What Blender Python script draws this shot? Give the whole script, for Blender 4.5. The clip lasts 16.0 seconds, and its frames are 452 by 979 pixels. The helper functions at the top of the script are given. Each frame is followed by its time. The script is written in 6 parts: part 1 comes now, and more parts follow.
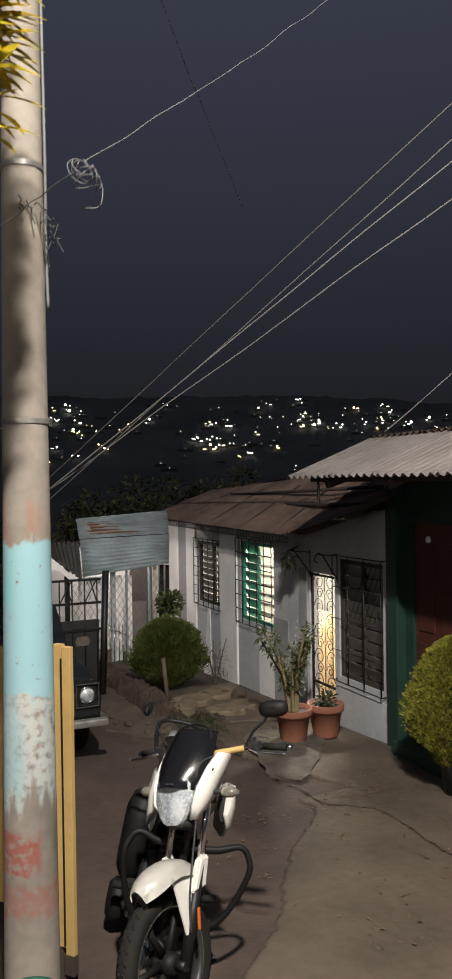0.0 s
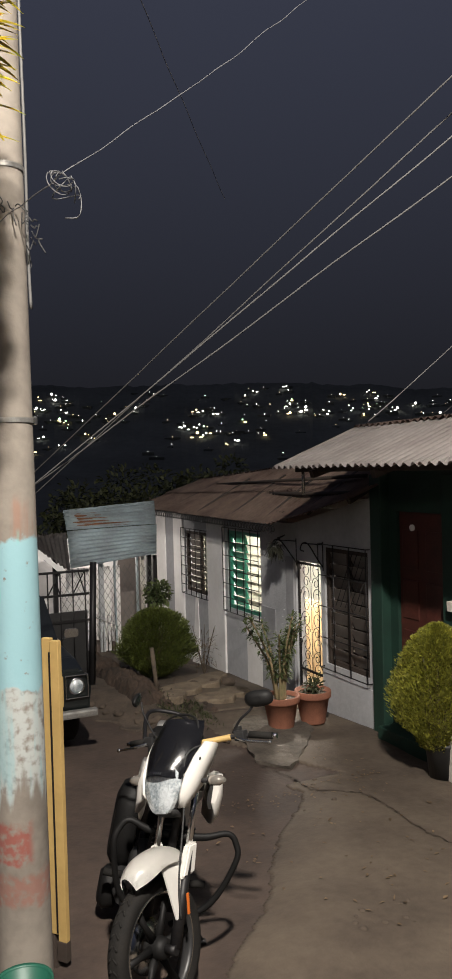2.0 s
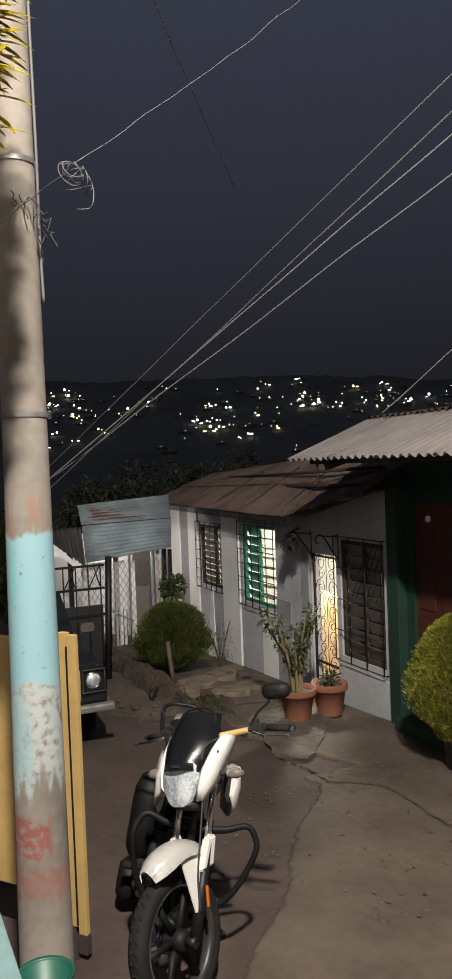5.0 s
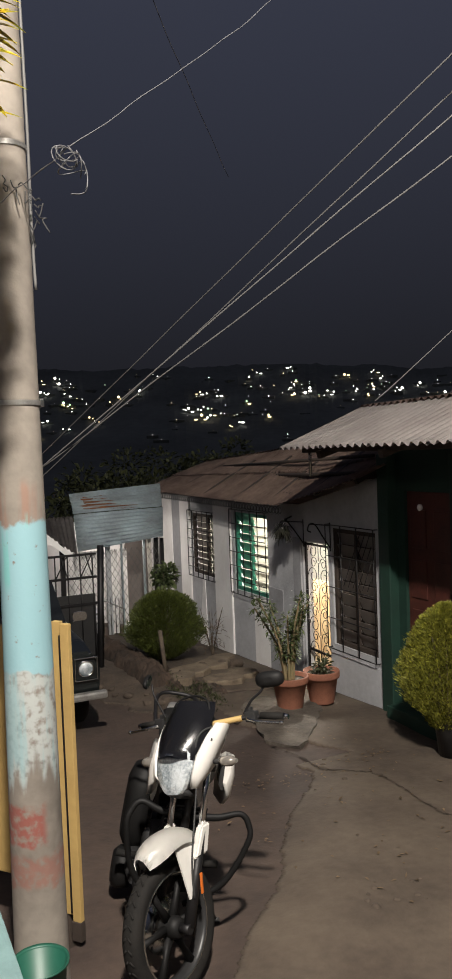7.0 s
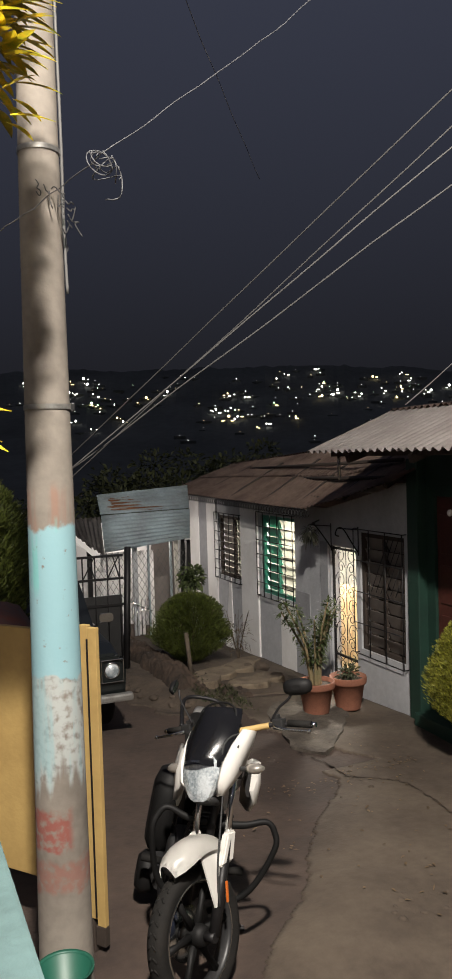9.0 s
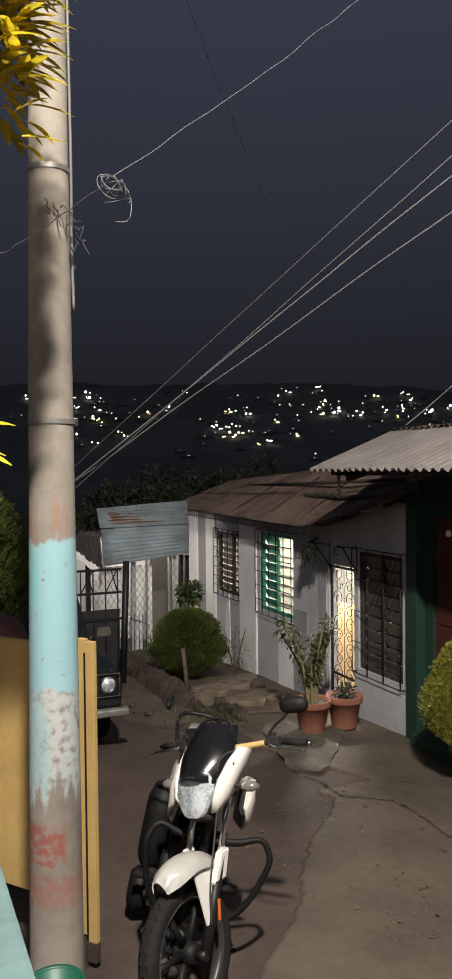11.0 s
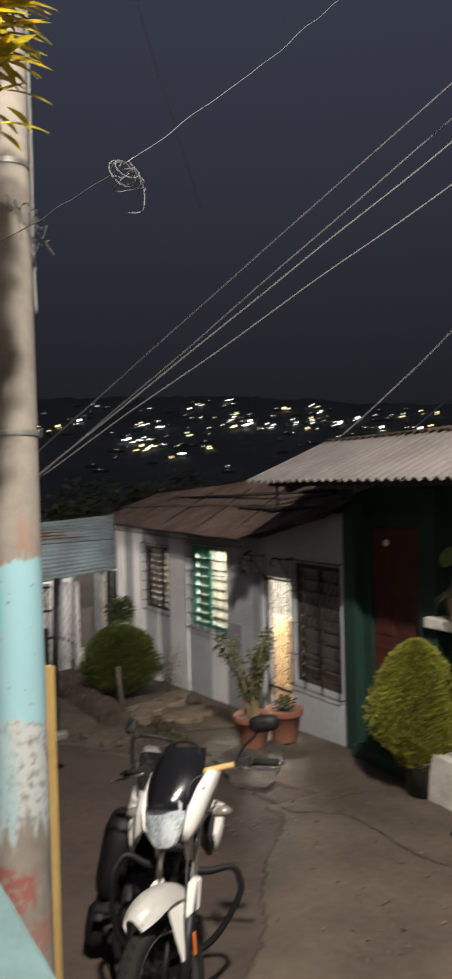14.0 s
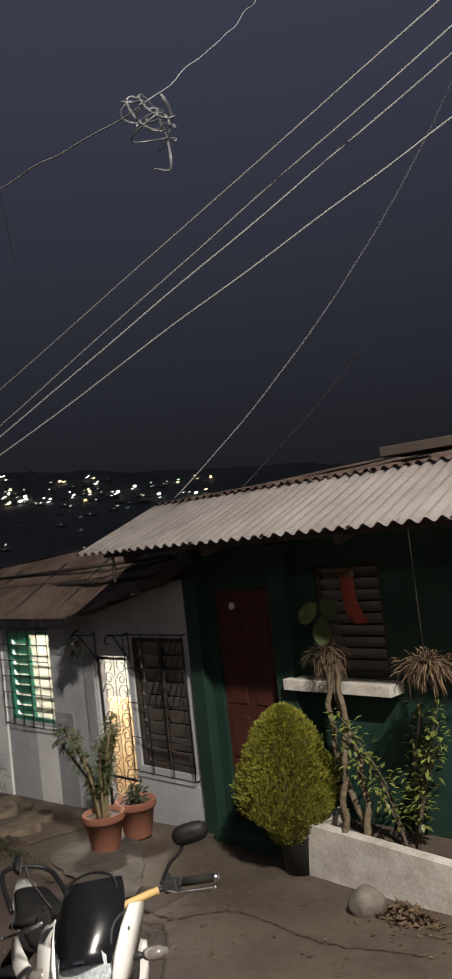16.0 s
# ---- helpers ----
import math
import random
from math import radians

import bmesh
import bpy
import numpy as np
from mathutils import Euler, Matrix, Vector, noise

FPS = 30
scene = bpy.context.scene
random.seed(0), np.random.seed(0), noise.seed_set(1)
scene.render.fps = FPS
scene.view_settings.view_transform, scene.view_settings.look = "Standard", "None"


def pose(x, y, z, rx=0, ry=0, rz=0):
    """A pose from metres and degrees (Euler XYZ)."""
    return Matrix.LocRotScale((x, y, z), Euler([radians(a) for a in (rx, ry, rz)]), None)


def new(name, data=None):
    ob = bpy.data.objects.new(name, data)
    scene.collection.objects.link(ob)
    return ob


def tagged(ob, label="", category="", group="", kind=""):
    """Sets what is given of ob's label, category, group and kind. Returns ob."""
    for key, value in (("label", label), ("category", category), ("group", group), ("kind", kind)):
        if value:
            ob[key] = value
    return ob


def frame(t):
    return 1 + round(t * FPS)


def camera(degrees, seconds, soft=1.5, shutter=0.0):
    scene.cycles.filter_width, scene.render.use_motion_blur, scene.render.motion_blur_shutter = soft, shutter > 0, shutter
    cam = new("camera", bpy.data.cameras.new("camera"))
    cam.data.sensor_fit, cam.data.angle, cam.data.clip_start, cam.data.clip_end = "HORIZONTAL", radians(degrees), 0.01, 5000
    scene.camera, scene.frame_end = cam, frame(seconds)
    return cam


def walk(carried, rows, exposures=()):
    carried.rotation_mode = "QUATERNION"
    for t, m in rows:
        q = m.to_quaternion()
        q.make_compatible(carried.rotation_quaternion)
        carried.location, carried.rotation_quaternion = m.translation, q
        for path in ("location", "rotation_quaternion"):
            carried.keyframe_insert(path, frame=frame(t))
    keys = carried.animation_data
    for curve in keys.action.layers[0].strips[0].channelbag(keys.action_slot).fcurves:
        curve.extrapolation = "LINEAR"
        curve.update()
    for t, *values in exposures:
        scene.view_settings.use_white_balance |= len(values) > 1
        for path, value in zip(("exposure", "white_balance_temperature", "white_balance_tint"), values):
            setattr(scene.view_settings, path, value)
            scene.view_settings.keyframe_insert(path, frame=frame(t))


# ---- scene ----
cam = camera(31.0, 16.0, soft=1.9, shutter=0.9)
TRUE = 0.87  # the plan below is drawn a little large; everything is brought to true size at the end


def eye(x, y, z, rx, ry, rz):
    return pose(x * TRUE, y * TRUE, z * TRUE, rx, ry, rz)


walk(cam, [
    (0, eye(0.000, 0.000, 2.700, 89.414, 0.823, -24.454)),
    (0.5, eye(-0.011, -0.083, 2.733, 89.317, 1.368, -24.944)),
    (1, eye(-0.015, -0.077, 2.739, 89.125, 1.574, -25.396)),
    (1.5, eye(-0.011, -0.078, 2.743, 88.838, 1.484, -25.482)),
    (2, eye(-0.008, -0.077, 2.739, 88.534, 1.507, -25.328)),
    (2.5, eye(-0.003, -0.073, 2.734, 88.379, 1.505, -25.205)),
    (3, eye(-0.010, -0.071, 2.727, 88.415, 1.623, -24.969)),
    (3.5, eye(-0.004, -0.067, 2.735, 88.453, 1.595, -24.668)),
    (4, eye(-0.005, -0.065, 2.731, 88.330, 1.888, -24.520)),
    (6.5, eye(-0.010, -0.045, 2.737, 87.514, 2.297, -24.577)),
    (7, eye(-0.014, -0.040, 2.732, 87.293, 2.166, -25.005)),
    (7.5, eye(-0.028, -0.014, 2.741, 87.247, 2.041, -24.656)),
    (8, eye(-0.026, -0.006, 2.737, 87.189, 1.963, -24.038)),
    (8.5, eye(-0.013, 0.003, 2.746, 87.243, 1.943, -23.427)),
    (11, eye(-0.032, -0.031, 2.763, 88.546, 0.537, -23.109)),
    (11.5, eye(-0.029, 0.007, 2.745, 88.841, 0.210, -23.489)),
    (12, eye(-0.025, 0.006, 2.743, 89.004, 0.169, -24.101)),
    (12.5, eye(-0.020, -0.002, 2.743, 89.149, 0.163, -24.559)),
    (13, eye(-0.020, 0.033, 2.744, 89.017, 0.211, -24.959)),
    (13.5, eye(-0.086, 0.065, 2.741, 89.138, 1.090, -24.847)),
    (14, eye(-0.233, 0.249, 2.762, 89.356, 1.352, -29.301)),
    (14.5, eye(-0.269, 0.388, 2.801, 91.306, 1.433, -34.000)),
    (15, eye(-0.228, 0.696, 2.753, 93.240, 1.599, -37.173)),
    (15.5, eye(-0.324, 0.935, 2.768, 93.065, 4.112, -41.727)),
    (16, eye(-0.394, 1.113, 2.773, 93.249, 6.187, -44.693)),
])

# ---- night sky and lamps ----
world = bpy.data.worlds.new("night")
scene.world = world
world.use_nodes = True
wn, wl = world.node_tree.nodes, world.node_tree.links
bg = wn["Background"]
geo = wn.new("ShaderNodeTexCoord")
sep = wn.new("ShaderNodeSeparateXYZ")
ramp = wn.new("ShaderNodeValToRGB")
wl.new(geo.outputs["Generated"], sep.inputs[0])
wl.new(sep.outputs["Z"], ramp.inputs[0])
ramp.color_ramp.elements[0].position, ramp.color_ramp.elements[0].color = 0.05, (0.0115, 0.0115, 0.0138, 1)
ramp.color_ramp.elements[1].position, ramp.color_ramp.elements[1].color = 0.60, (0.043, 0.048, 0.073, 1)
top = ramp.color_ramp.elements.new(0.95)
top.color = (0.075, 0.080, 0.11, 1)
wl.new(ramp.outputs["Color"], bg.inputs["Color"])
bg.inputs["Strength"].default_value = 1.0
scene.view_settings.exposure = 0.0

lamp_data = bpy.data.lights.new("street_light", "POINT")
lamp_data.energy, lamp_data.color, lamp_data.shadow_soft_size = 6400, (1.0, 0.93, 0.84), 0.16
lamp = new("street_light", lamp_data)
lamp.matrix_world = pose(0.0, -1.6, 9.1)
inside_data = bpy.data.lights.new("room_light", "POINT")
inside_data.energy, inside_data.color, inside_data.shadow_soft_size = 600, (1.0, 0.93, 0.82), 0.12
room_lamp = new("room_light", inside_data)
room_lamp.matrix_world = pose(6.75, 10.85, 1.62)
second_data = bpy.data.lights.new("porch_light", "POINT")
second_data.energy, second_data.color, second_data.shadow_soft_size = 330, (1.0, 0.90, 0.80), 0.2
second_lamp = new("porch_light", second_data)
second_lamp.matrix_world = pose(-3.4, -1.4, 5.6)
# no lamp shows here: added to brighten the mesh fence and yard wall
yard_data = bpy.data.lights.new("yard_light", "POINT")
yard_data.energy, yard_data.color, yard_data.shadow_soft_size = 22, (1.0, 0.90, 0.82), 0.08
unseen_yard_lamp = new("yard_light", yard_data)
unseen_yard_lamp.matrix_world = pose(4.5, 15.35, 1.05)

# ---- materials ----
def mat(name, col, rough=0.6, metal=0.0, alt=None, scale=6.0, mix=0.5, bump=0.0, bscale=40.0, spec=0.5, object_random=0.0, coat=0.0, lo=0.52, hi=0.95):
    """Plain colour broken by two scales of noise, with fine relief."""
    m = bpy.data.materials.new(name)
    m.use_nodes = True
    n, l = m.node_tree.nodes, m.node_tree.links
    b = n["Principled BSDF"]
    b.inputs["Roughness"].default_value, b.inputs["Metallic"].default_value = rough, metal
    b.inputs["Specular IOR Level"].default_value = spec
    b.inputs["Coat Weight"].default_value = coat
    alt = alt or tuple(c * 0.62 for c in col)
    tc = n.new("ShaderNodeTexCoord")
    n1, n2 = n.new("ShaderNodeTexNoise"), n.new("ShaderNodeTexNoise")
    n1.inputs["Scale"].default_value, n2.inputs["Scale"].default_value = scale, scale * 9
    n1.inputs["Detail"].default_value = 6
    n2.inputs["Detail"].default_value = 4
    l.new(tc.outputs["Object"], n1.inputs["Vector"])
    l.new(tc.outputs["Object"], n2.inputs["Vector"])
    add = n.new("ShaderNodeMath")
    add.operation = "MULTIPLY_ADD"
    l.new(n2.outputs[0], add.inputs[0])
    add.inputs[1].default_value = 0.45
    l.new(n1.outputs[0], add.inputs[2])
    rng = n.new("ShaderNodeMapRange")
    rng.inputs[1].default_value, rng.inputs[2].default_value = lo, hi
    rng.inputs[4].default_value = mix
    l.new(add.outputs[0], rng.inputs[0])
    mx = n.new("ShaderNodeMix")
    mx.data_type = "RGBA"
    mx.inputs[6].default_value, mx.inputs[7].default_value = (*col, 1), (*alt, 1)
    l.new(rng.outputs[0], mx.inputs[0])
    out = mx.outputs[2]
    if object_random:
        oi = n.new("ShaderNodeObjectInfo")
        hs = n.new("ShaderNodeHueSaturation")
        mr = n.new("ShaderNodeMapRange")
        mr.inputs[3].default_value, mr.inputs[4].default_value = 1 - object_random, 1 + object_random
        l.new(oi.outputs["Random"], mr.inputs[0])
        l.new(mr.outputs[0], hs.inputs["Value"])
        l.new(out, hs.inputs["Color"])
        out = hs.outputs[0]
    l.new(out, b.inputs["Base Color"])
    if bump:
        n3, bp = n.new("ShaderNodeTexNoise"), n.new("ShaderNodeBump")
        n3.inputs["Scale"].default_value, n3.inputs["Detail"].default_value = bscale, 8
        l.new(tc.outputs["Object"], n3.inputs["Vector"])
        l.new(n3.outputs[0], bp.inputs["Height"])
        bp.inputs["Strength"].default_value, bp.inputs["Distance"].default_value = bump, 0.02
        l.new(bp.outputs[0], b.inputs["Normal"])
    return m


def glow(name, col, strength):
    m = bpy.data.materials.new(name)
    m.use_nodes = True
    b = m.node_tree.nodes["Principled BSDF"]
    b.inputs["Base Color"].default_value = (*col, 1)
    b.inputs["Emission Color"].default_value = (*col, 1)
    b.inputs["Emission Strength"].default_value = strength
    return m


def leafy(name, a, b2, rough=0.45, scale=14, trans=0.25):
    m = mat(name, a, rough, alt=b2, scale=scale, mix=0.9)
    n, l = m.node_tree.nodes, m.node_tree.links
    b = n["Principled BSDF"]
    g, hs, mr = n.new("ShaderNodeNewGeometry"), n.new("ShaderNodeHueSaturation"), n.new("ShaderNodeMapRange")
    mr.inputs[3].default_value, mr.inputs[4].default_value = 0.55, 1.5
    l.new(g.outputs["Random Per Island"], mr.inputs[0])
    l.new(mr.outputs[0], hs.inputs["Value"])
    l.new(b.inputs["Base Color"].links[0].from_socket, hs.inputs["Color"])
    l.new(hs.outputs[0], b.inputs["Base Color"])
    t, mixs = n.new("ShaderNodeBsdfTranslucent"), n.new("ShaderNodeMixShader")
    l.new(hs.outputs[0], t.inputs[0])
    mixs.inputs[0].default_value = trans
    l.new(b.outputs[0], mixs.inputs[1])
    l.new(t.outputs[0], mixs.inputs[2])
    l.new(mixs.outputs[0], n["Material Output"].inputs[0])
    return m


def painted_pole(up):
    """Weathered pole concrete with worn bands of turquoise, white and red paint, by height above the base."""
    m = mat("weathered_pole", (0.26, 0.23, 0.195), 0.9, alt=(0.15, 0.128, 0.11), scale=2.4, mix=0.9, bump=0.06, bscale=50)
    n, l = m.node_tree.nodes, m.node_tree.links
    b = n["Principled BSDF"]
    tc, sep = n.new("ShaderNodeTexCoord"), n.new("ShaderNodeSeparateXYZ")
    l.new(tc.outputs["Object"], sep.inputs[0])
    streak_map, edge, streak, fleck = n.new("ShaderNodeMapping"), n.new("ShaderNodeTexNoise"), n.new("ShaderNodeTexNoise"), n.new("ShaderNodeTexNoise")
    streak_map.inputs["Scale"].default_value = (16, 16, 1.6)
    l.new(tc.outputs["Object"], streak_map.inputs[0])
    l.new(streak_map.outputs[0], streak.inputs["Vector"])
    streak.inputs["Scale"].default_value, streak.inputs["Detail"].default_value = 1.0, 6
    edge.inputs["Scale"].default_value, edge.inputs["Detail"].default_value = 9.0, 5
    fleck.inputs["Scale"].default_value, fleck.inputs["Detail"].default_value = 26.0, 6
    l.new(tc.outputs["Object"], edge.inputs["Vector"])
    l.new(tc.outputs["Object"], fleck.inputs["Vector"])

    def calc(op, a, c, e=None):
        node = n.new("ShaderNodeMath")
        node.operation = op
        for k, v in enumerate((a, c, e)):
            if v is None:
                continue
            if isinstance(v, (int, float)):
                node.inputs[k].default_value = v
            else:
                l.new(v, node.inputs[k])
        return node.outputs[0]

    def step(v, lo, hi):
        node = n.new("ShaderNodeMapRange")
        node.interpolation_type = "SMOOTHSTEP"
        node.inputs[1].default_value, node.inputs[2].default_value = lo, hi
        l.new(v, node.inputs[0])
        return node.outputs[0]

    height = calc("MULTIPLY_ADD", edge.outputs[0], 0.16, calc("SUBTRACT", sep.outputs["Z"], 0.08 + up))
    tail = calc("MULTIPLY_ADD", streak.outputs[0], 0.5, calc("SUBTRACT", sep.outputs["Z"], 0.25 + up))
    worn = step(fleck.outputs[0], 0.28, 0.56)
    facing = step(calc("MULTIPLY", sep.outputs["X"], -1.0), -0.045, 0.0)
    colour = b.inputs["Base Color"].links[0].from_socket

    def coat(colour, mask, paint):
        mx = n.new("ShaderNodeMix")
        mx.data_type = "RGBA"
        l.new(mask, mx.inputs[0])
        l.new(colour, mx.inputs[6])
        mx.inputs[7].default_value = (*paint, 1)
        return mx.outputs[2]

    def band(v, lo, hi, soft):
        return calc("MULTIPLY", step(v, lo - soft, lo + soft), step(calc("MULTIPLY", v, -1.0), -hi - soft, -hi + soft))

    colour = coat(colour, calc("MULTIPLY", band(height, 2.30, 2.52, 0.05), calc("MULTIPLY", step(streak.outputs[0], 0.40, 0.65), 0.75)), (0.27, 0.15, 0.11))
    colour = coat(colour, calc("MULTIPLY", band(tail, 1.10, 1.66, 0.06), calc("MULTIPLY", worn, 0.85)), (0.42, 0.45, 0.44))
    colour = coat(colour, calc("MULTIPLY", band(tail, 1.14, 1.75, 0.10), calc("MULTIPLY", step(streak.outputs[0], 0.45, 0.62), 0.7)), (0.27, 0.43, 0.46))
    colour = coat(colour, calc("MULTIPLY", band(height, 1.60, 2.32, 0.012), calc("MULTIPLY", step(fleck.outputs[0], 0.26, 0.36), 0.92)), (0.25, 0.44, 0.49))
    colour = coat(colour, calc("MULTIPLY", band(height, 2.02, 2.34, 0.05), calc("MULTIPLY", step(streak.outputs[0], 0.58, 0.66), 0.6)), (0.15, 0.48, 0.44))
    colour = coat(colour, calc("MULTIPLY", calc("MULTIPLY", band(height, 0.76, 0.94, 0.015), facing), calc("MULTIPLY", worn, 0.85)), (0.25, 0.065, 0.05))
    colour = coat(colour, calc("MULTIPLY", band(height, 0.55, 0.70, 0.02), calc("MULTIPLY", worn, 0.65)), (0.25, 0.10, 0.075))
    l.new(colour, b.inputs["Base Color"])
    return m


M = {}
M["asphalt"] = mat("dirty_street", (0.076, 0.052, 0.040), 0.9, alt=(0.038, 0.026, 0.021), scale=1.1, mix=0.9, lo=0.56, hi=0.90, bump=0.3, bscale=22)
M["concrete"] = mat("worn_concrete", (0.114, 0.088, 0.064), 0.9, alt=(0.058, 0.042, 0.031), scale=1.3, mix=1.0, bump=0.25, bscale=30, lo=0.52, hi=0.96)
M["earth"] = mat("earth", (0.10, 0.075, 0.055), 0.95, alt=(0.045, 0.034, 0.026), scale=3, mix=1, bump=1.0, bscale=12)
M["bank"] = mat("reddish_earth", (0.070, 0.046, 0.032), 0.95, alt=(0.022, 0.016, 0.012), scale=3.5, mix=1, bump=1.0, bscale=9)
M["grey_sheet"] = mat("weathered_grey_sheet", (0.13, 0.12, 0.115), 0.7, alt=(0.07, 0.058, 0.05), scale=1.6, mix=1, bump=0.15)
M["wall_white"] = mat("white_wall_paint", (0.86, 0.85, 0.84), 0.85, alt=(0.66, 0.64, 0.62), scale=1.5, mix=0.6, bump=0.1, bscale=25)
M["wall_grey"] = mat("grey_wall_paint", (0.34, 0.345, 0.36), 0.85, alt=(0.23, 0.23, 0.24), scale=1.5, mix=0.7, bump=0.2, bscale=25)
M["wall_light"] = mat("pale_grey_paint", (0.49, 0.50, 0.52), 0.85, alt=(0.33, 0.335, 0.35), scale=1.4, mix=0.8, bump=0.2, bscale=25)
M["rust_roof"] = mat("rusty_sheet", (0.27, 0.195, 0.155), 0.8, alt=(0.12, 0.075, 0.058), scale=1.6, mix=1, bump=0.15)
M["zinc"] = mat("grey_fibre_sheet", (0.46, 0.42, 0.40), 0.75, alt=(0.30, 0.26, 0.24), scale=1.8, mix=0.7, bump=0.15)
M["blue_sheet"] = mat("pale_blue_sheet", (0.36, 0.43, 0.46), 0.6, 0.0, alt=(0.22, 0.25, 0.26), scale=2.5, mix=0.9)
M["rust"] = mat("rust_stain", (0.26, 0.11, 0.045), 0.9, alt=(0.12, 0.05, 0.025), scale=6, mix=1)
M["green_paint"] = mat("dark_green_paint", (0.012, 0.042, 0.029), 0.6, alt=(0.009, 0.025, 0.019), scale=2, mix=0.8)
M["red_door"] = mat("oxblood_door", (0.085, 0.024, 0.017), 0.5, alt=(0.04, 0.013, 0.010), scale=3, mix=0.9)
M["black_iron"] = mat("black_iron", (0.018, 0.017, 0.018), 0.5, 0.4, bump=0.1)
M["dark_wood"] = mat("dark_wood", (0.05, 0.036, 0.028), 0.8, alt=(0.025, 0.018, 0.014), scale=4)
M["louvre"] = mat("dark_louvre", (0.19, 0.165, 0.15), 0.45, alt=(0.10, 0.088, 0.08), scale=5)
M["green_frame"] = mat("jade_paint", (0.05, 0.30, 0.20), 0.5, alt=(0.03, 0.19, 0.13), scale=5)
M["terracotta"] = mat("terracotta", (0.31, 0.125, 0.075), 0.85, alt=(0.19, 0.075, 0.046), scale=5, mix=0.9, bump=0.15)
M["steel"] = mat("bright_steel", (0.62, 0.62, 0.60), 0.25, 1.0, scale=8)
M["yellow"] = mat("yellow_sheet_paint", (0.50, 0.34, 0.125), 0.6, alt=(0.38, 0.25, 0.09), scale=2.5, mix=0.8, bump=0.08)
M["teal_wall"] = mat("pale_teal_plaster", (0.10, 0.165, 0.165), 0.9, alt=(0.07, 0.115, 0.115), scale=4, mix=0.8, bump=0.4, bscale=20)
M["green_plastic"] = mat("green_plastic", (0.012, 0.085, 0.055), 0.45, scale=4)
M["white_plastic"] = mat("white_bike_paint", (0.72, 0.70, 0.66), 0.3, alt=(0.58, 0.56, 0.52), scale=4, mix=0.5, coat=0.4)
M["black_plastic"] = mat("black_plastic", (0.02, 0.02, 0.021), 0.42, alt=(0.035, 0.034, 0.033), scale=10)
M["screen"] = mat("smoked_screen", (0.016, 0.016, 0.019), 0.20, scale=6, coat=0.5)
M["tyre"] = mat("tyre_rubber", (0.009, 0.0085, 0.008), 0.85, alt=(0.018, 0.016, 0.014), scale=9, mix=0.8, bump=0.2, spec=0.25)
M["worn_chrome"] = mat("worn_chrome", (0.48, 0.47, 0.45), 0.38, 0.7, alt=(0.25, 0.24, 0.22), scale=9, mix=0.9)
M["chrome"] = mat("chrome", (0.75, 0.75, 0.75), 0.15, 1.0, scale=9)
M["amber"] = mat("amber_plastic", (0.55, 0.13, 0.02), 0.35, scale=8)
# pale and dark patches put the reflector's glints into the lens colour
M["lens"] = mat("headlamp_lens", (0.80, 0.85, 0.88), 0.10, 0.35, alt=(0.22, 0.27, 0.30), scale=9, mix=0.9, coat=1.0, bump=0.5, bscale=14, lo=0.62, hi=0.86)
M["clear"] = mat("clear_lens", (0.40, 0.37, 0.33), 0.12, 0.6, alt=(0.22, 0.19, 0.16), scale=30)
M["planter"] = mat("whitewashed_block", (0.62, 0.59, 0.54), 0.9, alt=(0.32, 0.28, 0.23), scale=3, mix=0.9, bump=0.3, bscale=20)
M["matt_black"] = mat("matt_black", (0.006, 0.006, 0.006), 0.6, alt=(0.011, 0.010, 0.010), scale=8, spec=0.25)
M["rough_step"] = mat("dirty_broken_concrete", (0.13, 0.11, 0.088), 0.95, alt=(0.05, 0.04, 0.032), scale=4, mix=1, bump=0.8, bscale=14)
M["broken_slab"] = mat("tan_broken_concrete", (0.21, 0.165, 0.115), 0.95, alt=(0.10, 0.076, 0.054), scale=5, mix=1, bump=0.5, bscale=16)
M["pale_cable"] = mat("pale_cable", (0.22, 0.21, 0.205), 0.6, scale=2)
M["gnarled"] = mat("gnarled_trunk", (0.20, 0.155, 0.095), 0.9, alt=(0.08, 0.06, 0.04), scale=16, mix=1, bump=0.9, bscale=28)
M["stone"] = mat("grey_stone", (0.22, 0.19, 0.16), 0.9, alt=(0.11, 0.095, 0.08), scale=7, mix=1, bump=0.5, bscale=18)
M["cable"] = mat("cable_sheath", (0.12, 0.118, 0.116), 0.6, scale=2)
M["grey_cable"] = mat("grey_cable", (0.09, 0.09, 0.095), 0.5, scale=2)
M["black_cable"] = mat("dark_cable", (0.03, 0.03, 0.03), 0.6, scale=20)
M["bark"] = mat("bark", (0.13, 0.10, 0.07), 0.9, alt=(0.06, 0.045, 0.035), scale=12, mix=1, bump=0.6, bscale=40)
M["thuja"] = leafy("thuja_leaf", (0.30, 0.29, 0.042), (0.13, 0.14, 0.024))
M["dark_leaf"] = leafy("dark_leaf", (0.055, 0.062, 0.022), (0.028, 0.032, 0.014), 0.7)
M["green_leaf"] = leafy("green_leaf", (0.105, 0.135, 0.045), (0.045, 0.062, 0.022), 0.7)
M["bright_leaf"] = leafy("bright_leaf", (0.22, 0.25, 0.06), (0.10, 0.13, 0.035))
M["croton"] = leafy("croton_leaf", (0.72, 0.48, 0.02), (0.20, 0.28, 0.03), 0.35, 22)
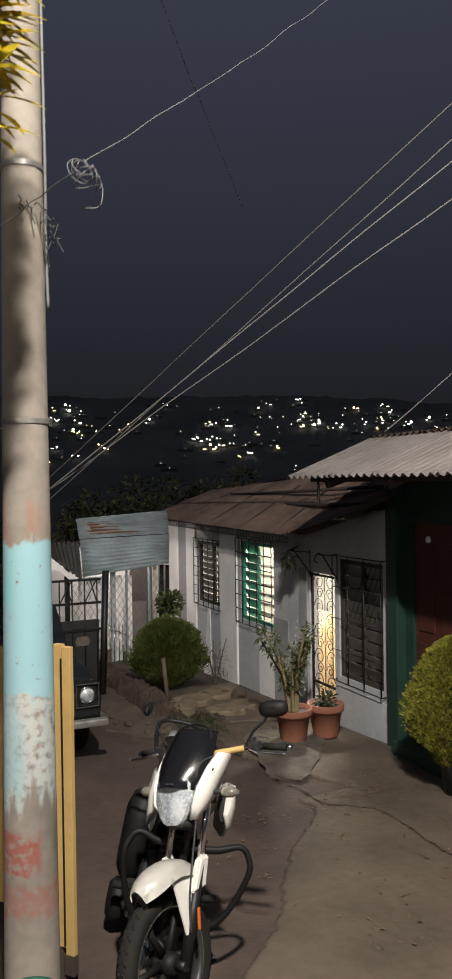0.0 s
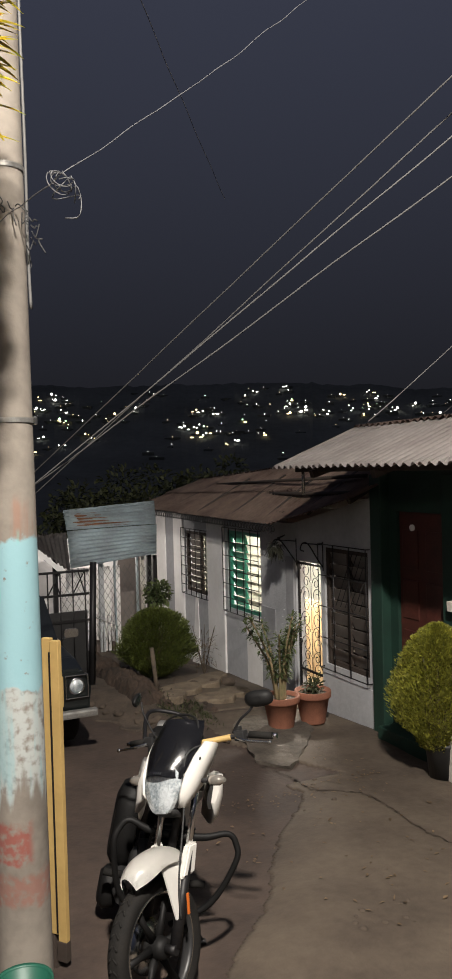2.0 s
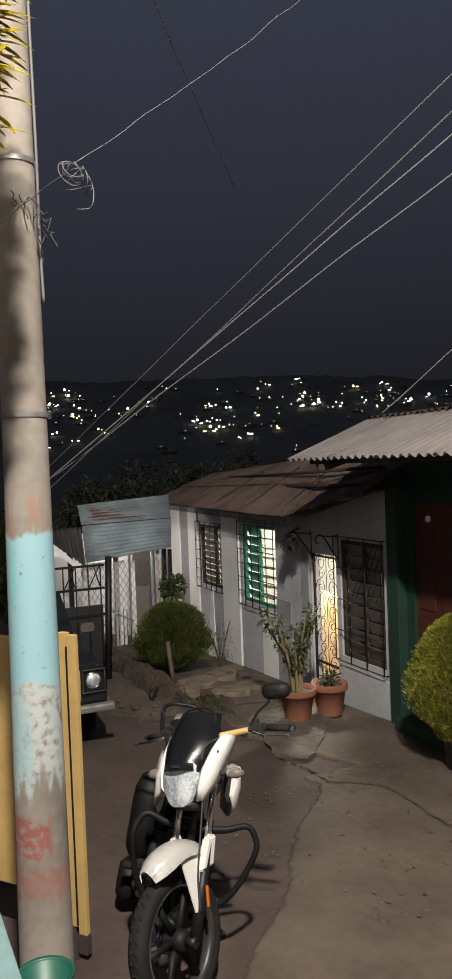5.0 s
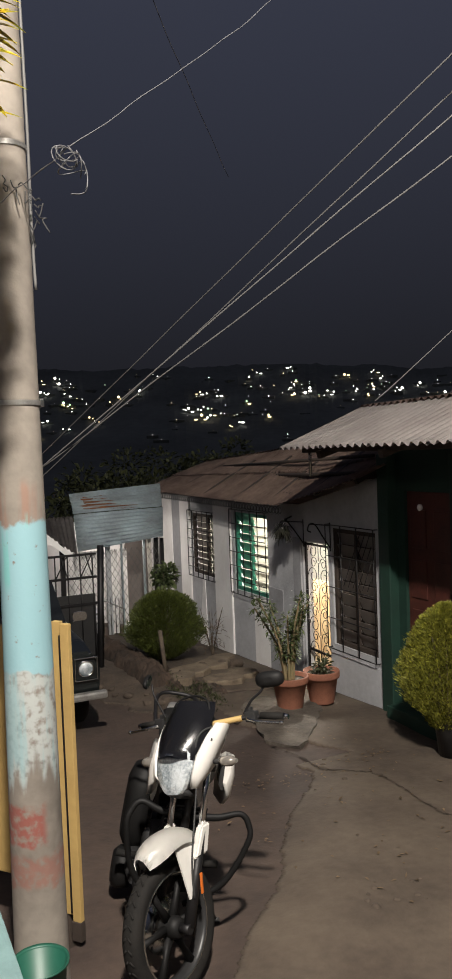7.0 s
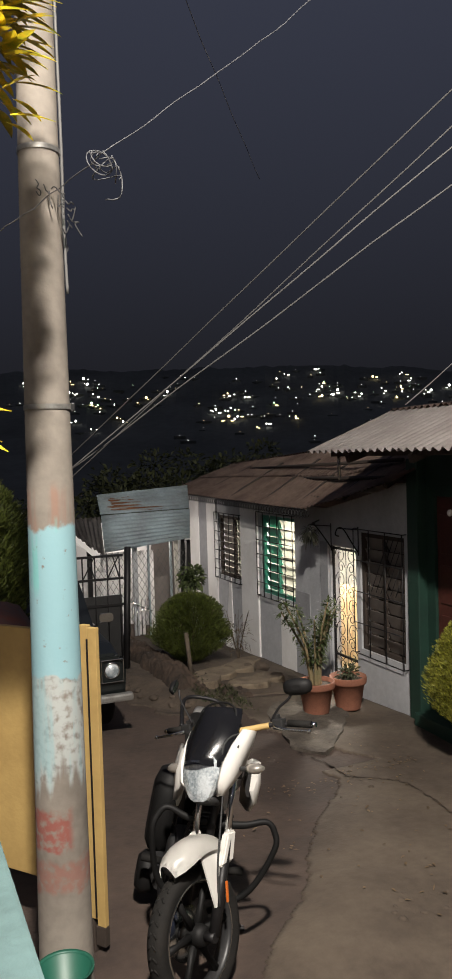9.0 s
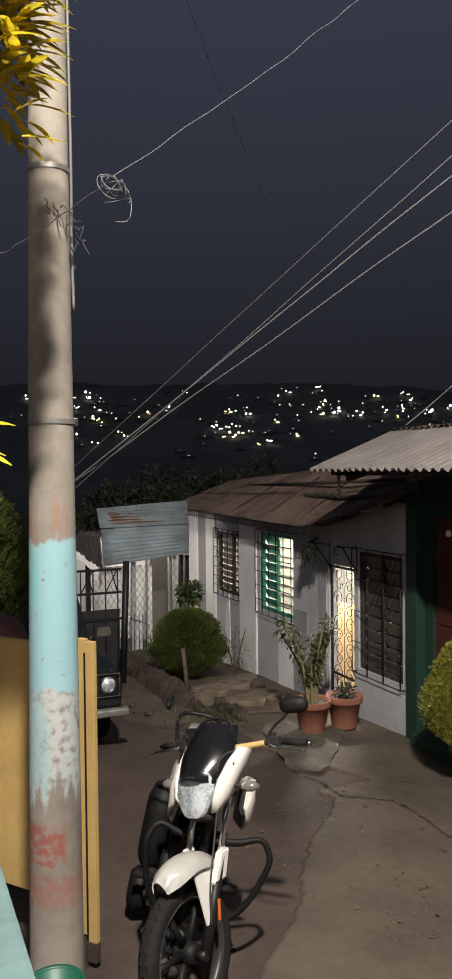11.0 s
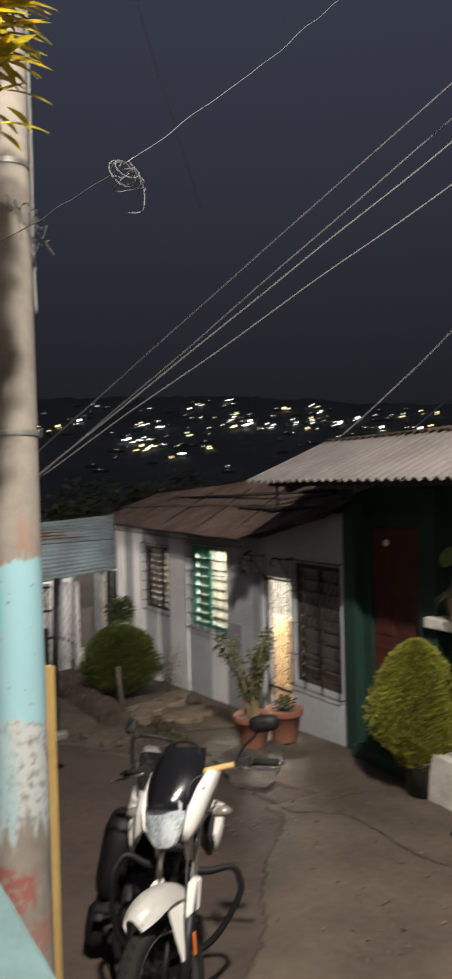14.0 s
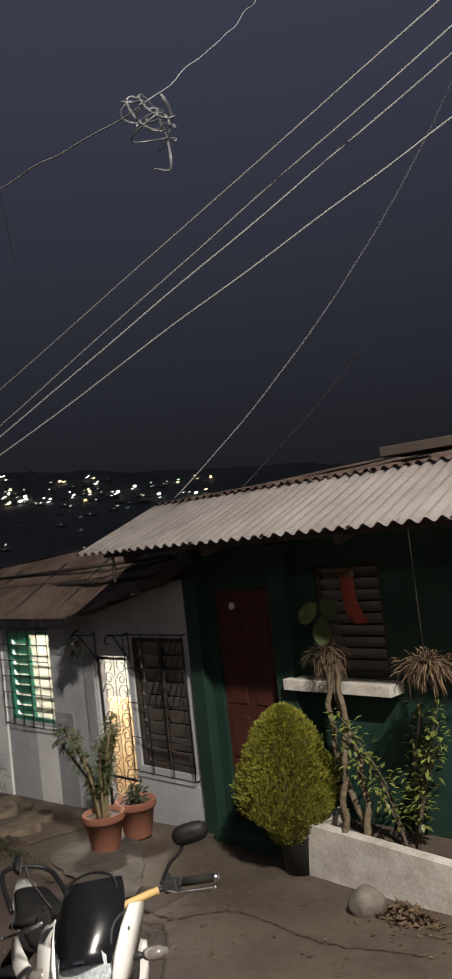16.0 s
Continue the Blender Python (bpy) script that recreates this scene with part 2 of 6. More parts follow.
M["green_thuja"] = leafy("green_thuja_leaf", (0.105, 0.125, 0.024), (0.04, 0.055, 0.014))
M["dry_fern"] = leafy("dry_fern", (0.035, 0.035, 0.02), (0.02, 0.018, 0.012), 0.7)
M["dry_leaf"] = leafy("dry_leaf", (0.17, 0.115, 0.065), (0.08, 0.055, 0.035), 0.8)
M["cactus"] = mat("cactus_skin", (0.17, 0.155, 0.075), 0.75, alt=(0.30, 0.21, 0.12), scale=7, mix=1)
M["hill"] = mat("dark_hillside", (0.13, 0.135, 0.12), 1.0, alt=(0.08, 0.082, 0.07), scale=0.05, mix=1)
M["car_dark"] = mat("dark_green_car_paint", (0.007, 0.009, 0.009), 0.3, alt=(0.005, 0.006, 0.006), scale=4, coat=0.3)
M["glass_dark"] = mat("dark_glass", (0.012, 0.014, 0.016), 0.08, scale=3)
M["tarp"] = mat("faded_tarpaulin", (0.09, 0.075, 0.07), 0.9, alt=(0.19, 0.05, 0.032), scale=2.2, mix=1, bump=0.3, bscale=9)
M["red_cloth"] = mat("red_cloth", (0.30, 0.055, 0.035), 0.9, alt=(0.2, 0.05, 0.03), scale=9)
M["curtain"] = leafy("tan_curtain", (0.80, 0.70, 0.54), (0.66, 0.52, 0.36), 0.85, 5, 0.7)
M["frosted"] = leafy("frosted_louvre_glass", (0.40, 0.40, 0.37), (0.33, 0.33, 0.30), 0.4, 4, 0.8)
M["rooms"] = mat("pale_room_paint", (0.84, 0.82, 0.76), 0.9, scale=2)
M["lit_white"] = glow("town_light_white", (1.0, 0.97, 0.90), 6.0)
M["lit_warm"] = glow("town_light_warm", (1.0, 0.78, 0.42), 4.0)
M["lit_green"] = glow("town_light_green", (0.65, 1.0, 0.62), 3.0)


# ---- shaping helpers ----
def bm_new():
    return bmesh.new()


def box(bm, c, s, r=None, bev=0.0):
    """A box of size s centred at c, turned by the 3x3 matrix r, with bevelled edges."""
    got = bmesh.ops.create_cube(bm, size=1.0)
    vs = got["verts"]
    bmesh.ops.scale(bm, vec=s, verts=vs)
    if bev:
        es = list({e for v in vs for e in v.link_edges})
        out = bmesh.ops.bevel(bm, geom=es, offset=bev, segments=2, affect="EDGES", profile=0.6)
        vs = list({v for f in out["faces"] for v in f.verts} | {v for v in vs if v.is_valid})
    if r is not None:
        bmesh.ops.rotate(bm, cent=(0, 0, 0), matrix=r, verts=vs)
    bmesh.ops.translate(bm, vec=c, verts=vs)
    return vs


def basis(d):
    return Vector(d).to_track_quat("Z", "Y").to_matrix()


def rod(bm, a, b, r1, r2=None, n=10, caps=True):
    """A tapering rod from a to b."""
    a, b = Vector(a), Vector(b)
    m = basis(b - a)
    r2 = r1 if r2 is None else r2
    rings = []
    for p, r in ((a, r1), (b, r2)):
        rings.append([bm.verts.new(p + m @ Vector((r * math.cos(k * math.tau / n), r * math.sin(k * math.tau / n), 0))) for k in range(n)])
    for k in range(n):
        f = bm.faces.new((rings[0][k], rings[0][(k + 1) % n], rings[1][(k + 1) % n], rings[1][k]))
        f.smooth = True
    if caps:
        bm.faces.new(list(reversed(rings[0])))
        bm.faces.new(rings[1])


def tube(bm, pts, r, n=8, r_end=None):
    """A round bar along pts."""
    pts = [Vector(p) for p in pts]
    rings = []
    up = None
    for i, p in enumerate(pts):
        d = (pts[min(i + 1, len(pts) - 1)] - pts[max(i - 1, 0)]).normalized()
        if up is None:
            up = d.orthogonal().normalized()
        up = (up - d * up.dot(d)).normalized()
        side = d.cross(up)
        rr = r if r_end is None else r + (r_end - r) * i / (len(pts) - 1)
        rings.append([bm.verts.new(p + rr * (math.cos(k * math.tau / n) * up + math.sin(k * math.tau / n) * side)) for k in range(n)])
    for a, b in zip(rings, rings[1:]):
        for k in range(n):
            f = bm.faces.new((a[k], a[(k + 1) % n], b[(k + 1) % n], b[k]))
            f.smooth = True
    bm.faces.new(list(reversed(rings[0])))
    bm.faces.new(rings[-1])


def smooth_path(pts, steps=6):
    """Points of a soft curve through pts."""
    pts = [Vector(p) for p in pts]
    out = []
    for i in range(len(pts) - 1):
        p0, p1, p2, p3 = pts[max(i - 1, 0)], pts[i], pts[i + 1], pts[min(i + 2, len(pts) - 1)]
        for k in range(steps):
            t = k / steps
            out.append(0.5 * ((2 * p1) + (p2 - p0) * t + (2 * p0 - 5 * p1 + 4 * p2 - p3) * t * t + (3 * p1 - p0 - 3 * p2 + p3) * t ** 3))
    return out + [pts[-1]]


def lathe(bm, profile, n=24, m=None):
    """Turns (r, z) pairs round the z axis."""
    m = m or Matrix.Identity(4)
    rings = [[bm.verts.new(m @ Vector((r * math.cos(k * math.tau / n), r * math.sin(k * math.tau / n), z))) for k in range(n)] for r, z in profile]
    for a, b in zip(rings, rings[1:]):
        for k in range(n):
            f = bm.faces.new((a[k], a[(k + 1) % n], b[(k + 1) % n], b[k]))
            f.smooth = True
    return rings


def loft(bm, rings, smooth=True, caps=True):
    """Skins closed rings of equal count."""
    vs = [[bm.verts.new(p) for p in r] for r in rings]
    n = len(vs[0])
    for a, b in zip(vs, vs[1:]):
        for k in range(n):
            f = bm.faces.new((a[k], a[(k + 1) % n], b[(k + 1) % n], b[k]))
            f.smooth = smooth
    if caps:
        bm.faces.new(list(reversed(vs[0])))
        bm.faces.new(vs[-1])


def oval(c, ax, ay, n=14, power=2.0):
    """A closed ring round c with half-axes ax and ay; higher power is boxier."""
    out = []
    for k in range(n):
        a = k * math.tau / n
        ca, sa = math.cos(a), math.sin(a)
        e = 2 / power
        out.append(Vector(c) + Vector(ax) * math.copysign(abs(ca) ** e, ca) + Vector(ay) * math.copysign(abs(sa) ** e, sa))
    return out


def blade(bm, p, d, up, length, width, bend=0.3, segs=3, thick=0.0):
    """A leaf from p along d, widest in the middle, drooping by bend."""
    d, up = Vector(d).normalized(), Vector(up)
    side = d.cross(up)
    if side.length < 1e-3:
        side = d.orthogonal()
    side.normalize()
    nrm = side.cross(d)
    prev = None
    for i in range(segs + 1):
        t = i / segs
        c = Vector(p) + d * length * t - Vector((0, 0, 1)) * bend * length * t * t
        w = width * math.sin(math.pi * (0.12 + 0.86 * t)) * 0.5
        row = [bm.verts.new(c - side * w + nrm * w * 0.35), bm.verts.new(c), bm.verts.new(c + side * w + nrm * w * 0.35)]
        if prev:
            for k in range(2):
                f = bm.faces.new((prev[k], prev[k + 1], row[k + 1], row[k]))
                f.smooth = True
        prev = row


def finish(bm, name, material):
    bmesh.ops.recalc_face_normals(bm, faces=bm.faces)
    me = bpy.data.meshes.new(name)
    bm.to_mesh(me)
    bm.free()
    me.materials.append(material)
    return me


def part(name, bm, material, parent, label=""):
    """Links a bmesh as one mesh object under a thing or a part."""
    ob = new(name, finish(bm, name, material))
    ob.parent = parent
    if label:
        tagged(ob, label)
    return ob


def solo(name, bm, material, label="", category="", group="", kind=""):
    return tagged(new(name, finish(bm, name, material)), label, category, group, kind)


def thing(name, m, label, category, group="", kind=""):
    """An empty at the base of a thing made of parts."""
    ob = new(name)
    ob.matrix_world = m
    ob.empty_display_size = 0.1
    return tagged(ob, label, category, group, kind)


def piece(name, mesh, parent, m):
    """A repeated piece on shared mesh data."""
    ob = new(name, mesh)
    ob.parent = parent
    ob.matrix_basis = m
    return ob


# ---- lie of the land ----
def smooth01(a, b, x):
    t = min(1.0, max(0.0, (x - a) / (b - a)))
    return t * t * (3 - 2 * t)


def edge_side(x, y):
    """Metres behind the terrace edge, towards the houses."""
    ax, ay, bx, by = 4.55, 7.35, 3.0, 10.6
    nx, ny = by - ay, ax - bx
    s = math.hypot(nx, ny)
    d = ((x - ax) * nx + (y - ay) * ny) / s
    return d


def land(x, y):
    """Height of the ground: a street that falls towards the houses and away."""
    z = 0.164 - 0.068 * x - 0.05 * y
    if y > 7.0 and x < 6.3:
        d = edge_side(x, y)
        rise = 0.05 + 0.20 * smooth01(8.2, 12.0, y) * smooth01(6.0, 4.6, x)
        z += rise * smooth01(-0.06, 0.10 + 0.35 * smooth01(8.5, 11, y), d) * smooth01(7.2, 7.9, y)
    z -= 0.09 * smooth01(0.45, -0.35, x - 0.9 - (y - 2.9) * 0.80) * smooth01(8.4, 6.4, y) * smooth01(1.5, 2.5, y)  # worn lane beside the slab
    far = max(0.0, math.hypot(x - 2, y - 6) - 14)
    z -= 0.16 * far * smooth01(0, 30, far) if far < 90 else 0.16 * 90 + 0.02 * (far - 90)
    z += 0.012 * noise.noise((x * 1.3, y * 1.3, 0.3)) + 0.006 * noise.noise((x * 5, y * 5, 1.7))
    return z


def ground_sheet():
    bm = bm_new()
    xs = [-900, -400, -200, -100, -60, -40, -25, -15, -9, -5, -3] + [-2 + 0.12 * k for k in range(72)] + [7, 8, 10, 13, 18, 26, 40, 60, 100, 200, 400, 900]
    ys = [-900, -400, -200, -100, -60, -40, -25, -15, -9, -5, -2, 0, 1, 2] + [2.6 + 0.12 * k for k in range(110)] + [16.5, 18, 20, 24, 30, 40, 60, 90, 130, 200, 300, 500, 900]
    vs = [[bm.verts.new((x, y, land(x, y))) for x in xs] for y in ys]
    for j in range(len(ys) - 1):
        for i in range(len(xs) - 1):
            f = bm.faces.new((vs[j][i], vs[j][i + 1], vs[j + 1][i + 1], vs[j + 1][i]))
            f.smooth = True
    return bm


solo("ground", ground_sheet(), M["asphalt"], "worn brown street surface sloping down between the houses", "ground", kind="structure")


def draped(name, inside, material, label, lift=0.012, x0=0.0, x1=6.0, y0=1.0, y1=12.0, step=0.035):
    """A thin slab laid over the ground where inside(x, y) holds."""
    bm = bm_new()
    grid = {}
    nx, ny = int((x1 - x0) / step), int((y1 - y0) / step)
    def vert(i, j):
        if (i, j) not in grid:
            x, y = x0 + i * step, y0 + j * step
            grid[i, j] = bm.verts.new((x, y, land(x, y) + lift))
        return grid[i, j]
    for j in range(ny):
        for i in range(nx):
            if inside(x0 + (i + 0.5) * step, y0 + (j + 0.5) * step):
                f = bm.faces.new((vert(i, j), vert(i + 1, j), vert(i + 1, j + 1), vert(i, j + 1)))
                f.smooth = True
    rim = bmesh.ops.extrude_edge_only(bm, edges=[e for e in bm.edges if e.is_boundary])
    bmesh.ops.translate(bm, vec=(0, 0, -0.06), verts=[v for v in rim["geom"] if isinstance(v, bmesh.types.BMVert)])
    return solo(name, bm, material, label, "pavement", kind="structure")


def slab_inside(x, y):
    w = 0.16 * noise.noise((x * 1.1, y * 1.1, 4.0)) + 0.05 * noise.noise((x * 6, y * 6, 2.0))
    if x > 5.95 or y > 9.7 or (y > 7.15 and edge_side(x, y) < 0.05):
        return False
    if y < 5.6:
        edge = 1.05 + (y - 3.0) * 0.78
    elif y < 6.9:
        edge = 3.08 + (y - 5.6) * 0.72
    else:
        edge = 4.02
    return x > edge + w


draped("pavement", slab_inside, M["concrete"], "cracked pale concrete forecourt with stains and dead leaves", x0=0.4, x1=6.06, y0=1.0, y1=10.0)
draped("pavement", lambda x, y: edge_side(x, y) > 0.55 + 0.15 * noise.noise((x * 2, y * 2, 0)) and 9.8 < y < 13.6 and 3.9 + 0.12 * (y - 9.8) < x < 5.95,
       M["concrete"], "broken concrete strip along the grey house", x0=3.4, x1=6.0, y0=9.6, y1=13.8)
draped("earth_bank", lambda x, y: edge_side(x, y) > -0.12 + 0.25 * noise.noise((x * 2.3, y * 2.3, 8)) and 9.3 < y < 14.4 and 2.9 < x < 4.35 + 0.14 * (y - 9.8) + 0.3 * noise.noise((x * 1.7, y * 1.7, 3)),
       M["earth"], "bare crumbling earth bank below the bush", lift=0.02, x0=2.6, x1=5.6, y0=9.2, y1=14.6)


def crack(pts, width, seed):
    """A ragged strip of dirt along a joint in the concrete."""
    bm = bm_new()
    path = smooth_path([(x, y, 0) for x, y in pts], 14)
    left, right = [], []
    for k, p in enumerate(path):
        d = (path[min(k + 1, len(path) - 1)] - path[max(k - 1, 0)]).normalized()
        n = Vector((-d.y, d.x, 0))
        q = p + n * 0.06 * noise.noise((k * 0.35, seed, 0))
        w = width * max(0.02, 0.30 + 1.3 * noise.noise((k * 0.6, seed, 4)))
        for row, sg in ((left, 1), (right, -1)):
            v = q + n * sg * w
            row.append(bm.verts.new((v.x, v.y, land(v.x, v.y) + 0.0155)))
    for k in range(len(path) - 1):
        bm.faces.new((left[k], left[k + 1], right[k + 1], right[k]))
    bmesh.ops.solidify(bm, geom=bm.faces, thickness=0.006)
    return solo("joint", bm, M["earth"], "dirt-filled crack in the concrete", "crack", kind="structure")


crack([(4.02, 7.72), (4.16, 7.36), (4.14, 6.85), (4.33, 6.62), (4.48, 6.45), (4.48, 6.07), (4.40, 5.56), (4.42, 5.2), (4.62, 4.6)], 0.034, 1)


# ---- walls with openings ----
def wall_grid(bm, x, y0, y1, z0, z1, holes, thick=0.16):
    """A wall in the plane x, its thickness behind, with rectangular holes (ya, yb, za, zb) right through."""
    ys = sorted({y0, y1, *[h[0] for h in holes], *[h[1] for h in holes]})
    zs = sorted({z0, z1, *[h[2] for h in holes], *[h[3] for h in holes]})
    for a, b in zip(ys, ys[1:]):
        for c, d in zip(zs, zs[1:]):
            cy, cz = (a + b) / 2, (c + d) / 2
            if any(h[0] < cy < h[1] and h[2] < cz < h[3] for h in holes):
                continue
            box(bm, (x + thick / 2, cy, cz), (thick, b - a, d - c))
    bmesh.ops.remove_doubles(bm, verts=bm.verts, dist=0.0005)
    bm.verts.index_update()
    seen, doubled = {}, []
    for f in bm.faces:
        key = frozenset(v.index for v in f.verts)
        if key in seen:
            doubled += [f, seen[key]]
        seen[key] = f
    bmesh.ops.delete(bm, geom=doubled, context="FACES_ONLY")


W1 = (13.48, 14.56, 0.41, 1.57)
W2 = (11.42, 12.65, 0.34, 1.68)
DOOR = (9.62, 10.32, -0.72, 1.37)
W3 = (8.49, 9.52, 0.01, 1.62)
bm = bm_new()
wall_grid(bm, 6.0, 8.34, 16.1, -1.6, 1.90, [W1, W2, DOOR, W3])
loft(bm, [[Vector((x, 8.34, 1.90)), Vector((x, 10.4, 1.90)), Vector((x, 8.34, 2.34))] for x in (6.0, 6.16)], False)
solo("wall_grey_house", bm, M["wall_light"], "rendered house front in patchy grey and white paint", "wall", kind="structure")

# ---- grey house ----
def panel_on_wall(name, ya, yb, za, zb, material, label, depth=0.035, x=6.0):
    bm = bm_new()
    box(bm, (x - depth / 2 + 0.004, (ya + yb) / 2, (za + zb) / 2), (depth + 0.008, yb - ya, zb - za), bev=0.006)
    return solo(name, bm, material, label, "trim", kind="structure")


for ya, yb, m, lab in ((15.55, 16.08, "wall_white", "white painted pilaster strip on the house front"),
                       (14.62, 15.10, "wall_white", "white painted pilaster strip beside a barred window"),
                       (12.76, 13.46, "wall_white", "broad white painted pilaster between two windows")):
    panel_on_wall("trim", ya, yb, -1.3, 1.89, M[m], lab)
panel_on_wall("trim", 15.10, 15.55, -1.3, 1.89, M["wall_grey"], "dark grey painted strip between white pilasters", 0.02)
panel_on_wall("trim", 11.42, 11.95, -1.3, 0.30, M["wall_white"], "whitewashed patch of wall below the lit window", 0.012)
panel_on_wall("trim", 10.95, 11.42, -1.3, 0.55, M["wall_grey"], "dark grey painted strip beside the lit window", 0.012)
panel_on_wall("trim", 8.36, 9.55, -1.3, -0.12, M["wall_light"], "rendered plinth below the louvred window", 0.012)

# rooms behind the openings
bm = bm_new()
box(bm, (8.9, 12.2, 0.3), (0.1, 7.7, 3.6))
solo("wall_room_back", bm, M["rooms"], "pale back wall inside the lit house", "wall", kind="structure")
for yy in (8.5, 15.9):
    bm = bm_new()
    box(bm, (7.5, yy, 0.3), (2.66, 0.1, 3.6))
    solo("wall_room_side", bm, M["rooms"], "pale side wall inside the house", "wall", kind="structure")
bm = bm_new()
box(bm, (7.5, 12.2, -0.95), (2.66, 7.3, 0.1))
solo("floor", bm, M["concrete"], "plain room floor behind the door", "floor", kind="structure")
bm = bm_new()
box(bm, (7.5, 12.2, 1.86), (2.66, 7.3, 0.05))
solo("ceiling", bm, M["rooms"], "plain pale room ceiling", "ceiling", kind="structure")
bm = bm_new()
box(bm, (7.3, 9.58, 0.3), (2.2, 0.06, 3.3))
solo("wall_partition", bm, M["dark_wood"], "dark partition between the unlit room and the lit one", "wall", kind="structure")


def grille_window(name, hole, x, cols, rows, label, louvre_mat, slats, frame_mat, lit=0.5, lit_mat=None, out=0.07):
    """A window opening with a frame, tilted louvre slats and a barred cage in front."""
    ya, yb, za, zb = hole
    w, h = yb - ya, zb - za
    ob = thing(name, pose(x, (ya + yb) / 2, za), label, "window", kind="structure")
    for nm, c, s in (("window_frame", (0.06, -w / 2 + 0.03, h / 2), (0.06, 0.06, h)), ("window_frame", (0.06, w / 2 - 0.03, h / 2), (0.06, 0.06, h)),
                     ("window_frame", (0.06, 0, h - 0.03), (0.06, w - 0.12, 0.06)), ("window_frame", (0.06, 0, 0.03), (0.06, w - 0.12, 0.06)),
                     ("mullion", (0.06, (lit - 0.5) * w, h / 2), (0.05, 0.04, h - 0.12))):
        b = bm_new()
        box(b, c, s, bev=0.004)
        part(nm, b, frame_mat, ob)
    for side, width, m, lo in ((1, (1 - lit) * w - 0.08, louvre_mat, w / 2 - 0.06), (-1, lit * w - 0.08, lit_mat, -w / 2 + 0.06)):
        if width <= 0:
            continue
        b = bm_new()
        box(b, (0, 0, 0), (0.006, width, h / slats * 1.02), bev=0.001)
        me = finish(b, "slat", m)
        for k in range(slats):
            piece("slat", me, ob, pose(0.09, lo - side * width / 2, 0.06 + (k + 0.5) * (h - 0.12) / slats, 0, -24, 0))
    # cage of bars standing off the wall
    b = bm_new()
    o = 0.05
    for k in range(cols + 1):
        yy = -w / 2 - o + (w + 2 * o) * k / cols
        rod(b, (-out, yy, -o), (-out, yy, h + o), 0.008, n=6)
    for k in range(rows + 1):
        zz = -o + (h + 2 * o) * k / rows
        rod(b, (-out, -w / 2 - o, zz), (-out, w / 2 + o, zz), 0.008, n=6)
    for yy in (-w / 2 - o, w / 2 + o):
        for zz in (-o, h + o):
            rod(b, (-out, yy, zz), (0.01, yy, zz), 0.008, n=6)
    part("grille", b, M["black_iron"], ob, "black iron bars")
    return ob


grille_window("window_1", W1, 6.0, 5, 7, "small louvred window behind black iron bars, partly lit", M["louvre"], 9, M["dark_wood"], 0.36, M["frosted"])
grille_window("window_2", W2, 6.0, 5, 6, "jade green louvred window lit from inside behind bars", M["green_frame"], 8, M["green_frame"], 0.52, M["frosted"])
w3 = grille_window("window_3", W3, 6.0, 3, 4, "large dark louvred window with iron bars, their shadow drawn as rods above", M["louvre"], 9, M["dark_wood"], 0.5, M["louvre"])
# thin dark rods draw the bars' diagonal shadow over the upper slats
b = bm_new()
for k in range(7):
    y0 = -0.5 + k * 0.11
    for s in (-1,):
        za, zb = 0.85, 1.6
        ya, yb = y0, y0 + s * 0.42
        t0, t1 = 0.0, 1.0
        if abs(yb) > 0.5:
            t1 = (math.copysign(0.5, yb) - ya) / (yb - ya)
        if t1 > 0.05:
            rod(b, (-0.055, ya, za), (-0.055, ya + (yb - ya) * t1, za + (zb - za) * t1), 0.006, n=5)
part("lattice", b, M["black_iron"], w3, "thin dark rods drawn as the bars' diagonal shadow")


def scroll(b, cx, cz, r, x, turns=1.3, flip=1, r0=0.006):
    pts = []
    for k in range(22):
        t = k / 21
        a = t * turns * math.tau
        rr = r * (1 - 0.72 * t)
        pts.append((x, cx + flip * rr * math.cos(a), cz + rr * math.sin(a)))
    tube(b, pts, r0, 5)


door = thing("door_1", pose(6.0, (DOOR[0] + DOOR[1]) / 2, DOOR[2]), "open doorway with a black scrolled iron gate, bright room behind", "door", kind="structure")
dw, dh = DOOR[1] - DOOR[0], DOOR[3] - DOOR[2]
b = bm_new()
for yy in (-dw / 2 + 0.015, dw / 2 - 0.015):
    box(b, (0.05, yy, dh / 2), (0.03, 0.03, dh - 0.01))
for zz in (0.03, 0.5, dh - 0.04):
    box(b, (0.05, 0, zz), (0.028, dw - 0.06, 0.03))
part("gate_frame", b, M["black_iron"], door)
b = bm_new()
for k in range(6):
    cz = 0.16 + k * 0.36
    for s in (-1, 1):
        scroll(b, s * 0.155, cz, 0.13, 0.05, flip=s)
        scroll(b, s * 0.13, cz + 0.19, 0.09, 0.05, flip=-s)
    rod(b, (0.05, 0, cz - 0.14), (0.05, 0, cz + 0.2), 0.006, n=5)
part("scrollwork", b, M["black_iron"], door, "curled black iron scrolls")
b = bm_new()
box(b, (-0.012, dw / 2 + 0.13, dh / 2 + 0.02), (0.04, 0.22, dh + 0.04), bev=0.004)
part("shutter", b, M["wall_grey"], door, "grey door leaf folded against the wall")
b = bm_new()
box(b, (-0.12, 0, -0.10), (0.34, dw + 0.2, 0.2), bev=0.02)
part("doorstep", b, M["concrete"], door, "concrete doorstep")
bm = bm_new()
vsr = []
